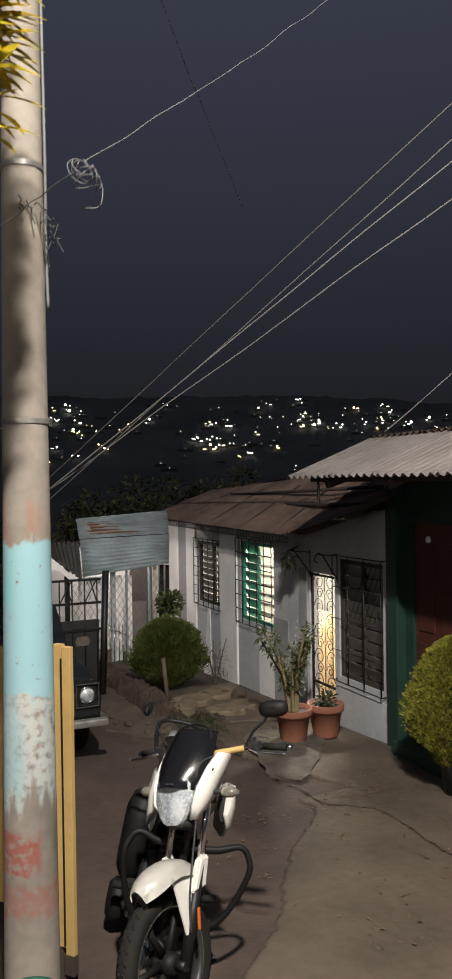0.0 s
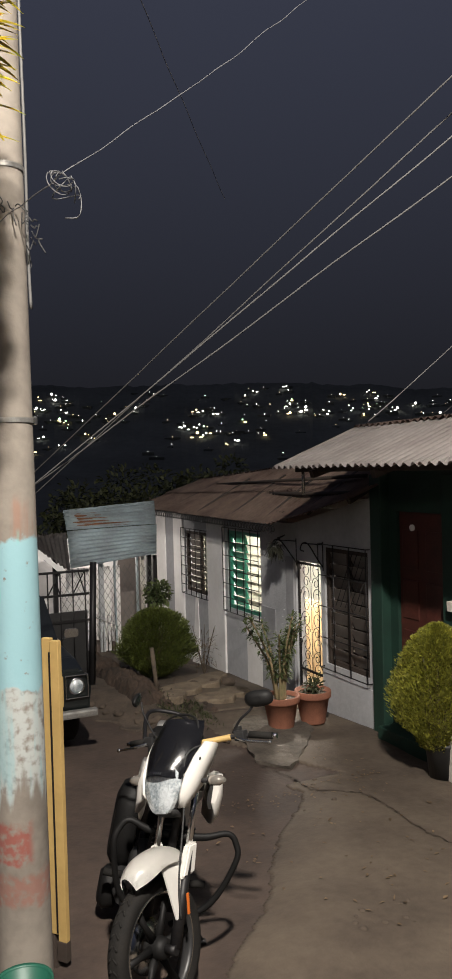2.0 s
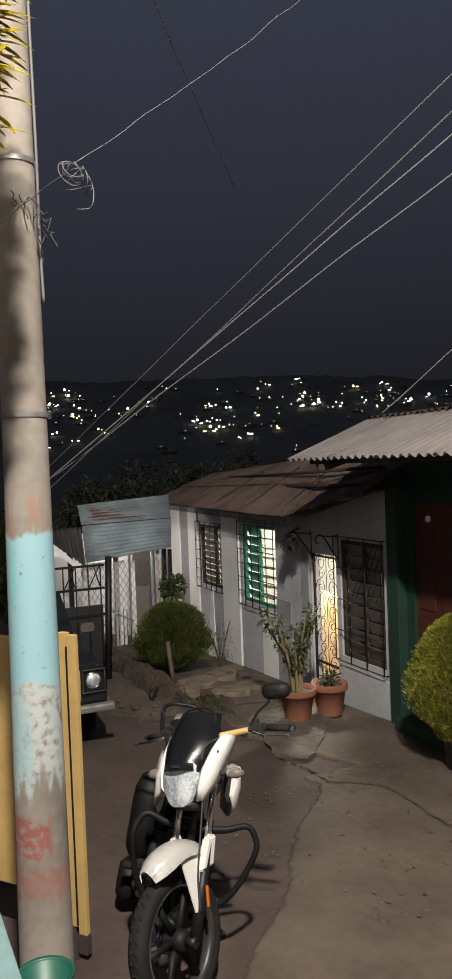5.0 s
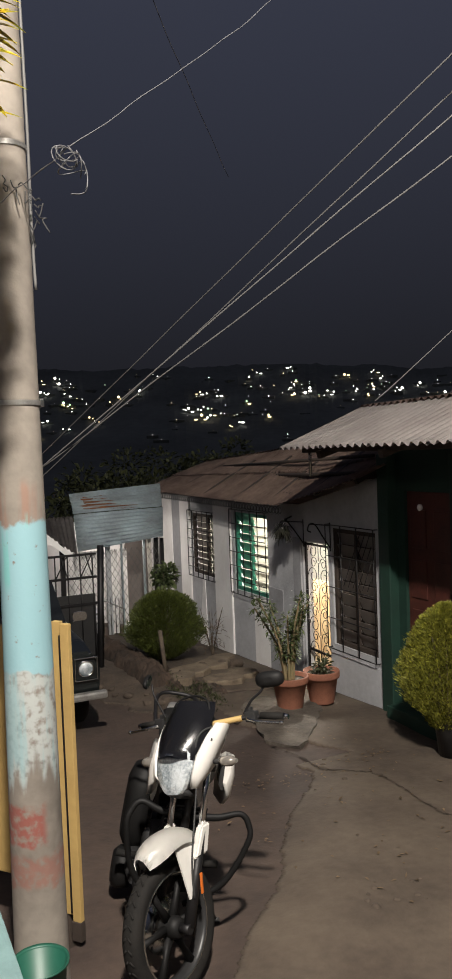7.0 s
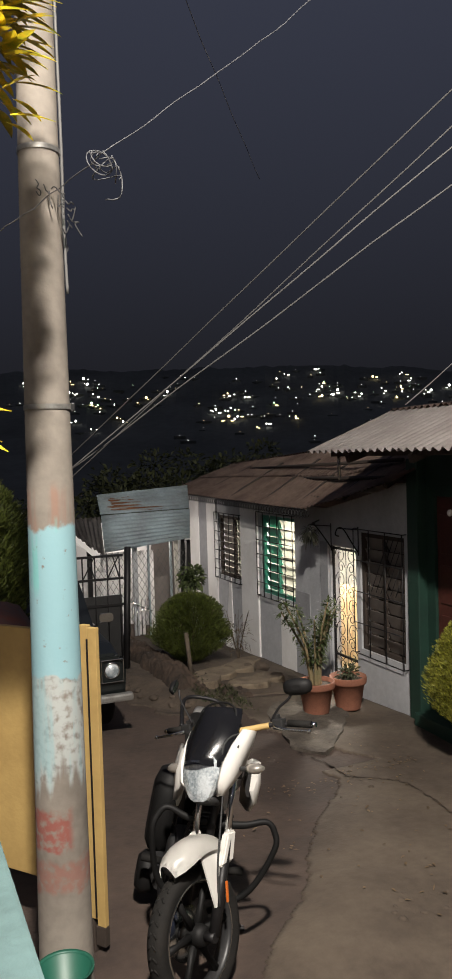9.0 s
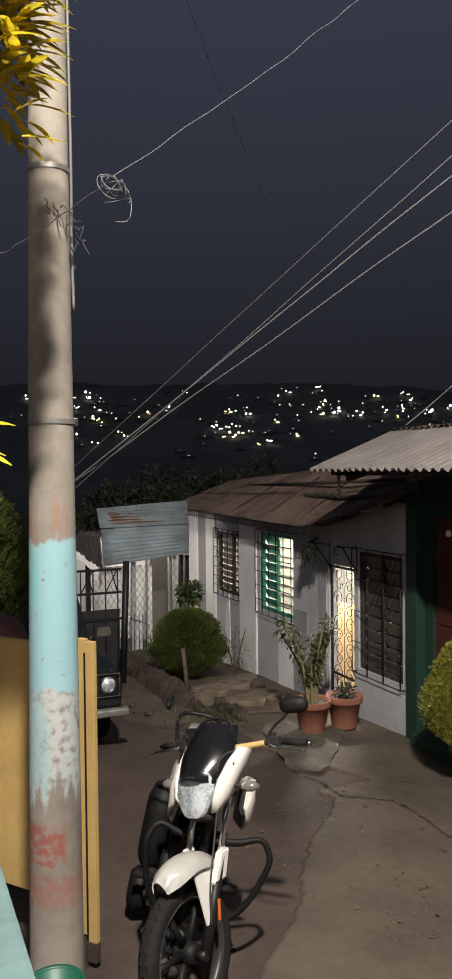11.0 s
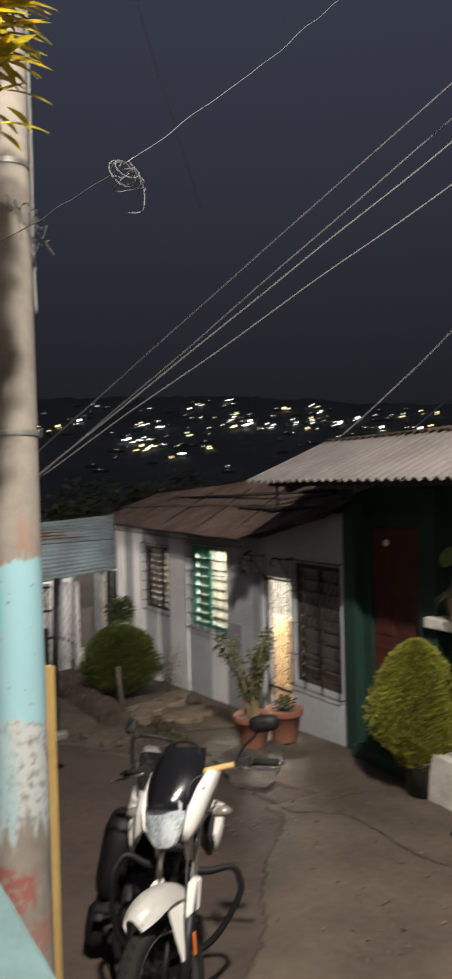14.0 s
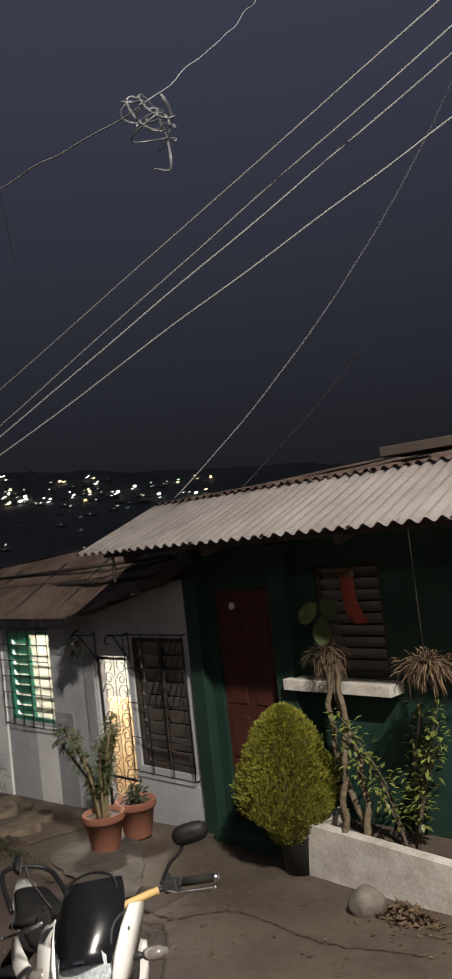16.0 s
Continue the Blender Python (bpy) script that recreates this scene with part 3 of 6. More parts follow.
for k in range(40):
    y = 9.88 + 1.05 * k / 39
    vsr.append((y, 6.34 + 0.03 * math.sin(k * 1.3)))
for (ya, xa), (yb, xb) in zip(vsr, vsr[1:]):
    f = bm.faces.new([bm.verts.new(p) for p in ((xa, ya, -0.85), (xb, yb, -0.85), (xb, yb, 0.74), (xa, ya, 0.74))])
bmesh.ops.remove_doubles(bm, verts=bm.verts, dist=0.001)
bmesh.ops.solidify(bm, geom=bm.faces, thickness=0.006)
solo("curtain", bm, M["curtain"], "tan cloth curtain hanging in the lit room", "curtain")

# roof of rusty sheets, verge near the green house
def corrugated(a, b, c, d, waves, amp, along=0.0, n=None, thick=0.006, ridge_dir=0):
    """A corrugated sheet between the corners a, b (lower edge) and d, c (upper edge), its ribs running up."""
    a, b, c, d = (Vector(p) for p in (a, b, c, d))
    nrm = (b - a).cross(d - a).normalized()
    n = n or waves * 8
    bm = bm_new()
    rows = []
    m = 7
    for j in range(m):
        t = j / (m - 1)
        row = []
        for i in range(n + 1):
            s = i / n
            p = (a.lerp(b, s)).lerp(d.lerp(c, s), t)
            row.append(bm.verts.new(p + nrm * (amp * math.cos(s * waves * math.tau) + along * noise.noise(p * 0.9) + along * 0.6 * math.sin(t * math.pi))))
        rows.append(row)
    for r0, r1 in zip(rows, rows[1:]):
        for i in range(n):
            f = bm.faces.new((r0[i], r0[i + 1], r1[i + 1], r1[i]))
            f.smooth = True
    bmesh.ops.solidify(bm, geom=bm.faces, thickness=thick)
    return bm


roof = thing("roof_grey_house", pose(0, 0, 0), "low roof of overlapping rusty brown corrugated sheets", "roof", kind="structure")
def eave_z(y):
    return 1.90 + 0.012 * (y - 10.4) if y > 10.4 else 1.90 + (10.4 - y) * 0.20


def eave_x(y):
    return 5.64 if y > 10.4 else 5.64 - 0.05 * (10.4 - y)


def ridge_z(y):
    return 2.50 + 0.062 * (16.4 - y)


ys = [8.15, 9.2, 10.4, 11.6, 12.8, 14.0, 15.2, 16.5]
for k in range(7):
    ya, yb = ys[k] - 0.03, ys[k + 1] + 0.06
    lo = 0.006 * (k % 2)
    mid = lambda y, t: Vector((eave_x(y) + (7.2 - eave_x(y)) * t, y, eave_z(y) + (ridge_z(y) - eave_z(y)) * t))
    up1 = Vector((0, 0, 0.022 + lo))
    part("roof_sheet", corrugated(mid(ya, 0) + Vector((0, 0, lo)), mid(yb, 0) + Vector((0, 0, lo)), mid(yb, 0.52) + Vector((0, 0, lo)), mid(ya, 0.52) + Vector((0, 0, lo)), 11, 0.012, 0.012), M["rust_roof"], roof)
    part("roof_sheet", corrugated(mid(ya, 0.47) + up1, mid(yb, 0.47) + up1, mid(yb, 1.0) + up1, mid(ya, 1.0) + up1, 11, 0.012, 0.012), M["rust_roof"], roof)
    part("roof_sheet", corrugated((7.15, ya, ridge_z(ya) + 0.03), (7.15, yb, ridge_z(yb) + 0.03), (9.6, yb, 1.9), (9.6, ya, 1.9), 11, 0.012, 0.01), M["rust_roof"], roof)
for p, q, r in (((5.95, 8.6, 2.38), (6.5, 12.6, 2.28), 0.03), ((6.3, 8.9, 2.60), (6.75, 14.6, 2.43), 0.026), ((5.9, 10.2, 2.05), (6.1, 12.2, 2.07), 0.03)):
    b = bm_new()
    rod(b, p, q, r, n=8)
    part("weight_pole", b, M["dark_wood"], roof, "old timber laid on the sheets")
for yy in (8.5, 9.6, 10.8, 12.0, 13.4, 14.8, 16.0):
    b = bm_new()
    box(b, ((eave_x(yy) + 7.0) / 2, yy, (eave_z(yy) + ridge_z(yy)) / 2 - 0.075), (1.2, 0.06, 0.08), Matrix.Rotation(-math.atan2(ridge_z(yy) - eave_z(yy), 1.42), 3, "Y"))
    part("rafter", b, M["dark_wood"], roof)

# scalloped iron trim under the eave
bm = bm_new()
yy = 10.35
while yy < 16.3:
    z, x = eave_z(yy) - 0.02, eave_x(yy) + 0.02
    pts = [(x, yy + 0.042 * math.cos(a * math.tau / 10), z - 0.05 + 0.042 * math.sin(a * math.tau / 10)) for a in range(11)]
    tube(bm, pts, 0.007, 5)
    rod(bm, (x, yy + 0.05, z - 0.02), (x, yy + 0.05, z - 0.12), 0.006, 0.002, 5)
    yy += 0.1
rod(bm, (5.66, 10.4, 1.888), (5.66, 16.4, eave_z(16.4) - 0.012), 0.012, n=6)
solo("eave_trim", bm, M["black_iron"], "ornate black iron fringe under the rusty eave", "trim", kind="structure")
# iron brackets with a hanging fern and a bulb by the door
for yy, s in ((10.28, 1.0), (9.55, 0.9)):
    br = thing("wall_bracket", pose(6.0, yy, 1.45), "curled black iron bracket on the house wall", "bracket", "wall brackets")
    b = bm_new()
    tube(b, smooth_path([(0, 0, -0.12), (-0.10, 0, 0.02), (-0.26 * s, 0, 0.22), (-0.36 * s, 0, 0.24), (-0.40 * s, 0, 0.16), (-0.34 * s, 0, 0.13)], 6), 0.010, 6)
    rod(b, (0, 0, 0.2), (-0.36 * s, 0, 0.24), 0.009, n=6)
    rod(b, (0, 0, -0.16), (0, 0, 0.24), 0.011, n=6)
    part("bracket_arm", b, M["black_iron"], br)
fern = thing("hanging_fern", pose(5.64, 10.28, 1.58), "dark dry fern hanging from an iron bracket", "plant")
b = bm_new()
shrub_leaves_early = random.Random(71)
for _ in range(150):
    d = Vector((shrub_leaves_early.gauss(0, 1), shrub_leaves_early.gauss(0, 1), shrub_leaves_early.gauss(-0.2, 0.7))).normalized()
    blade(b, d * 0.06, d, (0, 0, 1), shrub_leaves_early.uniform(0.07, 0.15), 0.020, 0.6, 3)
part("frond", b, M["dry_fern"], fern)
b = bm_new()
lathe(b, [(0.0, -0.06), (0.05, -0.05), (0.07, 0.03), (0.0, 0.03)], 14)
part("basket", b, M["black_plastic"], fern)
b = bm_new()
rod(b, (0, 0, 0.03), (0, 0, 0.11), 0.004, n=5)
part("hook", b, M["black_iron"], fern)
bulb = thing("wall_bulb", pose(5.90, 10.62, 1.62), "unlit white glass bulb in a small holder", "lamp")
b = bm_new()
lathe(b, [(0.0, -0.075), (0.03, -0.065), (0.045, -0.03), (0.035, 0.01), (0.02, 0.03)], 16)
part("bulb_glass", b, M["wall_white"], bulb)
b = bm_new()
lathe(b, [(0.024, 0.02), (0.026, 0.07), (0.0, 0.075)], 12)
rod(b, (0, 0, 0.06), (0.11, 0, 0.10), 0.012, n=8)
part("holder", b, M["black_plastic"], bulb)
# thin white shape, narrowing upwards, just off the wall
bd = bm_new()
loft(bd, [[Vector((x, 13.72, -1.02)), Vector((x, 14.12, -1.02)), Vector((x + 0.05, 13.98, 0.42)), Vector((x + 0.05, 13.90, 0.42))] for x in (5.90, 5.915)], False)
solo("leaning_board", bd, M["wall_white"], "thin tapered white shape set against the house wall", "board")

# ---- green house ----
RD = (7.10, 7.96, -0.42, 2.17)
GW = (5.63, 6.45, 1.27, 2.38)
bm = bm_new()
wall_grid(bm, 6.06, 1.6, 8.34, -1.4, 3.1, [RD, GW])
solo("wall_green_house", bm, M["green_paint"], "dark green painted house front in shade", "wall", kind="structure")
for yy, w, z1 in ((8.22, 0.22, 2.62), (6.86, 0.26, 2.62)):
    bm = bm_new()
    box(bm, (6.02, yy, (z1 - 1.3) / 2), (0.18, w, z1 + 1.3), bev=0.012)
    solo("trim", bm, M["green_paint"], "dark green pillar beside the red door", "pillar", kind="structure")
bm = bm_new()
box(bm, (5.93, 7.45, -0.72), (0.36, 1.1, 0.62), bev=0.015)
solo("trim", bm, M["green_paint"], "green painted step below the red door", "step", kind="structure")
d2 = thing("door_2", pose(6.12, (RD[0] + RD[1]) / 2, RD[2]), "closed oxblood panelled wooden door with a small white disc", "door", kind="structure")
w, h = RD[1] - RD[0], RD[3] - RD[2]
b = bm_new()
box(b, (0, 0, h / 2), (0.04, w - 0.01, h - 0.01), bev=0.004)
part("door_leaf", b, M["red_door"], d2)
for r in range(4):
    for s in (-1, 1):
        b = bm_new()
        box(b, (-0.024, s * w / 4, 0.34 + r * 0.60), (0.022, w / 2 - 0.14, 0.46), bev=0.009)
        part("door_panel", b, M["red_door"], d2)
b = bm_new()
lathe(b, [(0.0, 0.03), (0.03, 0.03), (0.04, 0.02), (0.04, 0.0)], 14, pose(-0.02, 0.17, h - 0.19, 0, -90, 0))
part("disc", b, M["wall_white"], d2, "small white round ornament")
b = bm_new()
lathe(b, [(0.0, 0.06), (0.025, 0.055), (0.03, 0.04), (0.012, 0.02), (0.012, 0.0)], 12, pose(-0.02, -w / 2 + 0.09, 1.0, 0, -90, 0))
part("door_handle", b, M["steel"], d2)
gw = thing("window_4", pose(6.06, (GW[0] + GW[1]) / 2, GW[2]), "dark louvred window of the green house with a white sill", "window", kind="structure")
w, h = GW[1] - GW[0], GW[3] - GW[2]
for nm, c, s in (("window_frame", (0.05, -w / 2 + 0.025, h / 2), (0.05, 0.05, h)), ("window_frame", (0.05, w / 2 - 0.025, h / 2), (0.05, 0.05, h)),
                 ("window_frame", (0.05, 0, h - 0.025), (0.05, w - 0.1, 0.05)), ("window_frame", (0.05, 0, 0.025), (0.05, w - 0.1, 0.05))):
    b = bm_new()
    box(b, c, s, bev=0.003)
    part(nm, b, M["dark_wood"], gw)
b = bm_new()
box(b, (0, 0, 0), (0.006, w - 0.1, 0.13), bev=0.001)
me = finish(b, "slat", M["louvre"])
for k in range(9):
    piece("slat", me, gw, pose(0.07, 0, 0.10 + k * 0.115, 0, -35, 0))
b = bm_new()
box(b, (-0.09, 0.12, -0.07), (0.28, 1.30, 0.11), bev=0.008)
part("window_sill", b, M["planter"], gw, "thick whitewashed sill")
bm = bm_new()
box(bm, (6.75, 6.05, 1.8), (0.04, 1.3, 1.6))
solo("wall_dark_room", bm, M["dark_wood"], "dark interior behind the louvred window", "wall", kind="structure")

# awning of pale fibre cement sheets
aw = thing("awning", pose(0, 0, 0), "pale grey corrugated fibre cement awning over the green house front", "roof", kind="structure")
y = 8.76
for k in range(7):
    ya, yb = y - 0.95, y + 0.02
    part("roof_sheet", corrugated((4.8, ya, 2.735 + 0.004 * (k % 2)), (4.8, yb, 2.735 + 0.004 * (k % 2)), (6.15, yb + 0.18, 3.23), (6.15, ya + 0.18, 3.23), 7, 0.022, 0.004, thick=0.008), M["zinc"], aw)
    y -= 0.93
b = bm_new()
box(b, (4.98, 5.5, 2.72), (0.06, 5.9, 0.09), bev=0.004)
part("purlin", b, M["dark_wood"], aw)
for yy in (8.0, 6.8, 5.2, 3.6):
    b = bm_new()
    box(b, (5.5, yy, 2.83), (1.25, 0.07, 0.09), Matrix.Rotation(-0.30, 3, "Y"))
    part("bracket", b, M["dark_wood"], aw)
b = bm_new()
rod(b, (5.0, 8.35, 2.74), (5.0, 8.35, 2.40), 0.02, n=8)
part("hanger", b, M["steel"], aw, "short pale metal pipe end")
up = thing("roof_green_house", pose(0, 0, 0), "brown corrugated main roof with bricks lying on it", "roof", kind="structure")
y = 8.9
for k in range(6):
    part("roof_sheet", corrugated((6.10, y - 1.12, 3.25), (6.10, y, 3.25 - 0.0), (9.6, y, 3.55), (9.6, y - 1.12, 3.65), 9, 0.018, 0.012), M["rust_roof"], up)
    y -= 1.08
b = bm_new()
box(b, (6.9, 4.9, 3.45), (0.5, 1.9, 0.10), Matrix.Rotation(0.06, 3, "Z"), bev=0.01)
part("ridge_board", b, M["dark_wood"], up, "weathered board across the sheets")
# plain walls that close both houses
bm = bm_new()
box(bm, (9.6, 9.0, 0.8), (0.16, 15.0, 3.2))
solo("wall_back", bm, M["wall_light"], "plain rear wall of the houses", "wall", kind="structure")
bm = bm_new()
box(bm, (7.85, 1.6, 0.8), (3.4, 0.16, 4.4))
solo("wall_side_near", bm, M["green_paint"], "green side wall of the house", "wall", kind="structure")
bm = bm_new()
box(bm, (7.85, 16.1, 0.14), (3.4, 0.16, 3.4))
solo("wall_side_far", bm, M["wall_light"], "plain side wall of the grey house", "wall", kind="structure")
bm = bm_new()
box(bm, (7.9, 8.34, 0.8), (3.3, 0.12, 4.2))
solo("wall_between", bm, M["wall_light"], "party wall between the two houses", "wall", kind="structure")

# ---- utility pole ----
pole = thing("utility_pole", pose(0.742, 3.99, land(0.742, 3.99), 0, 0.2, 0), "concrete utility pole with faded turquoise, white and red paint", "pole")
def pole_ring(z):
    return 0.138 - 0.0094 * min(z, 6.0)
PB = land(0.742, 3.99)
UP = 0.10 - PB
def pole_sleeve(name, z0, z1, material, label="", proud=0.0, ragged=0.0, a0=0.0, a1=math.tau):
    b = bm_new()
    n = 40
    rows = []
    steps = max(2, int((z1 - z0) / 0.12))
    for j in range(steps + 1):
        row = []
        for k in range(n + 1):
            a = a0 + (a1 - a0) * k / n
            z = z0 + (z1 - z0) * j / steps
            if ragged and j in (0, steps):
                z += ragged * noise.noise((a * 2.0, z0 + j, 3.0))
            r = pole_ring(z) + proud
            row.append(b.verts.new((r * math.cos(a), r * math.sin(a), z)))
        rows.append(row)
    for r0, r1 in zip(rows, rows[1:]):
        for k in range(n):
            f = b.faces.new((r0[k], r0[k + 1], r1[k + 1], r1[k]))
            f.smooth = True
    bmesh.ops.remove_doubles(b, verts=b.verts, dist=0.0003)
    return part(name, b, material, pole, label)
pole_sleeve("shaft", -0.3, 8.6, painted_pole(UP))
for z in (3.0 - PB, 4.22 - PB):
    pole_sleeve("steel_band", z - 0.012, z + 0.012, M["worn_chrome"], "bright steel strap", 0.005)
b = bm_new()
box(b, (0.115, -0.03, 3.0 - PB), (0.02, 0.03, 0.04), bev=0.003)
part("buckle", b, M["steel"], pole)
for k in range(9):
    b = bm_new()
    a = -1.9 + 0.28 * k
    pts = [(0.13 * math.cos(a), 0.13 * math.sin(a), 4.05 - PB - 0.02 * k)]
    for j in range(6):
        q = Vector(pts[-1])
        pts.append(q + Vector((random.uniform(-0.02, 0.02), random.uniform(-0.03, 0.01), random.uniform(-0.05, 0.02))))
    tube(b, smooth_path(pts, 3), 0.003, 5)
    part("wire_end", b, M["black_cable"], pole)
b = bm_new()
tube(b, smooth_path([(0.114, -0.02, 3.55 - PB), (0.108, -0.01, 3.9 - PB), (0.106, -0.02, 4.3 - PB), (0.095, -0.01, 5.4 - PB), (0.086, 0, 7.5 - PB)], 6), 0.008, 8)
part("conduit", b, M["cable"], pole, "thin grey conduit strapped to the shaft")
# ---- yellow gate ----
gate = thing("yellow_gate", pose(1.135, 4.72, land(1.1, 4.72) + 0.11, 0, 0, 128), "yellow sheet-metal gate leaf with black hinges, standing ajar", "gate")
b = bm_new()
box(b, (0.031, 0, 0.96), (0.060, 0.035, 1.82), bev=0.004)
part("gate_post", b, M["yellow"], gate)
b = bm_new()
box(b, (0.100, -0.01, 0.98), (0.06, 0.035, 1.80), bev=0.004)
part("gate_post", b, M["yellow"], gate)
# black strip stands in for the shade in the gap between the posts
b = bm_new()
box(b, (0.066, 0.012, 0.95), (0.012, 0.015, 1.7))
part("gap_plate", b, M["black_iron"], gate)
b = bm_new()
box(b, (0.72, 0.01, 1.04), (1.12, 0.02, 1.58), bev=0.004)
part("sheet", b, M["yellow"], gate)
for z in (0.27, 1.81):
    b = bm_new()
    box(b, (0.72, -0.008, z), (1.12, 0.03, 0.04), bev=0.003)
    part("rail", b, M["yellow"], gate)
for z in (0.35, 1.2):
    b = bm_new()
    rod(b, (0.01, -0.02, z), (0.10, -0.02, z), 0.009, n=8)
    part("hinge", b, M["black_iron"], gate)
b = bm_new()
box(b, (0.035, 0.0, -0.01), (0.07, 0.045, 0.12), bev=0.004)
part("foot", b, M["dark_wood"], gate, "dark foot bracket")
b = bm_new()
loft(b, [[Vector((0.07, -0.09, -0.115)), Vector((0.17, -0.09, -0.115)), Vector((0.17, 0.03, -0.115)), Vector((0.07, 0.03, -0.115))], [Vector((0.105, -0.03, 0.085)), Vector((0.135, -0.03, 0.085)), Vector((0.135, 0.0, 0.085)), Vector((0.105, 0.0, 0.085))]], False)
part("foot", b, M["dark_wood"], gate, "dark pointed foot bracket")

# ---- near parapet and tub ----
solo_wall = thing("wall_parapet", pose(0, 0, 0), "pale teal plastered parapet wall with a rough top", "wall", kind="structure")
b = bm_new()
box(b, (-0.06, 0.75, 0.92), (0.56, 3.2, 1.82), bev=0.012)
part("wall_body", b, M["teal_wall"], solo_wall)
bm = bm_new()
box(bm, (-1.4, -1.0, 0.55), (2.1, 4.4, 1.1), bev=0.02)
solo("terrace", bm, M["concrete"], "raised concrete terrace beside the street", "terrace", kind="structure")

tub = thing("plastic_bucket", pose(0.655, 3.58, 0.475), "dark green round plastic bucket at the foot of the pole", "bucket")
b = bm_new()
lathe(b, [(0.0, -0.33), (0.095, -0.33), (0.10, -0.30), (0.120, -0.01), (0.132, 0.0), (0.132, -0.014), (0.114, -0.014), (0.09, -0.30), (0.0, -0.31)], 32)
part("bucket_body", b, M["green_plastic"], tub)
b = bm_new()
tube(b, smooth_path([(-0.128, 0, -0.02), (-0.09, 0.03, -0.12), (0.0, 0.13, -0.17), (0.09, 0.03, -0.12), (0.128, 0, -0.02)], 6), 0.004, 6)
part("bail_handle", b, M["steel"], tub, "wire bail handle")


# ---- croton hedge ----
def shrub_leaves(b, centre, radii, count, length, width, rng, droop=0.3, fill=0.6, up=0.25, segs=3):
    for _ in range(count):
        d = Vector((rng.gauss(0, 1), rng.gauss(0, 1), rng.gauss(0, 1))).normalized()
        r = rng.uniform(fill, 1.0)
        wob = 0.85 + 0.3 * noise.noise(d * 1.7 + Vector(centre))
        p = Vector(centre) + Vector((d.x * radii[0], d.y * radii[1], d.z * radii[2])) * r * wob
        o = (d + Vector((0, 0, up)) + 0.5 * Vector((rng.gauss(0, 1), rng.gauss(0, 1), rng.gauss(0, 1)))).normalized()
        blade(b, p, o, (rng.gauss(0, 0.4), rng.gauss(0, 0.4), 1), length * rng.uniform(0.6, 1.2), width * rng.uniform(0.7, 1.2), droop, segs)


rng = random.Random(5)
cr = thing("croton_shrub", pose(0.0, 3.0, 0.0), "tall croton shrub with long yellow and green leaves", "shrub")
b, lf = bm_new(), bm_new()
def croton_cluster(c, radii, count):
    for _ in range(count):
        d = Vector((rng.gauss(0, 1), rng.gauss(0, 1), rng.gauss(0, 1))).normalized()
        p = Vector(c) + Vector((d.x * radii[0], d.y * radii[1], d.z * radii[2])) * rng.uniform(0.1, 1.0)
        o = Vector((d.x + 0.35 + rng.gauss(0, 0.5), d.y + rng.gauss(0, 0.5), rng.uniform(-0.2, 0.35)))
        blade(lf, p, o, (0, -0.5, 1), rng.uniform(0.13, 0.19), rng.uniform(0.038, 0.052), 0.18, 6)
for k in range(7):
    a = k * 0.9
    tube(b, smooth_path([(-0.1 + 0.08 * math.cos(a), 0.08 * math.sin(a), 0), (-0.12 + 0.2 * math.cos(a), 0.2 * math.sin(a), 2.2), (0.12 + 0.08 * math.cos(a), 0.08 * math.sin(a), 3.6), (0.36 + 0.1 * math.cos(a), 0.1 * math.sin(a), 4.3 + 0.1 * k)], 8), 0.016, 6, 0.006)
tube(b, smooth_path([(-0.1, 0.02, 2.2), (0.0, 0, 4.0), (0.08, 0, 5.6)], 8), 0.016, 6, 0.008)
croton_cluster((0.41, -0.06, 4.40), (0.12, 0.16, 0.56), 260)
croton_cluster((0.38, -0.05, 4.95), (0.20, 0.22, 0.30), 120)
# this cluster and the next are out of view, added to shade the pole
croton_cluster((0.18, 0.0, 5.50), (0.34, 0.30, 0.42), 260)
croton_cluster((0.02, 0.0, 2.75), (0.26, 0.26, 0.50), 260)
part("stem", b, M["bark"], cr)
part("crown", lf, M["croton"], cr, "long yellow leaves with green veins")


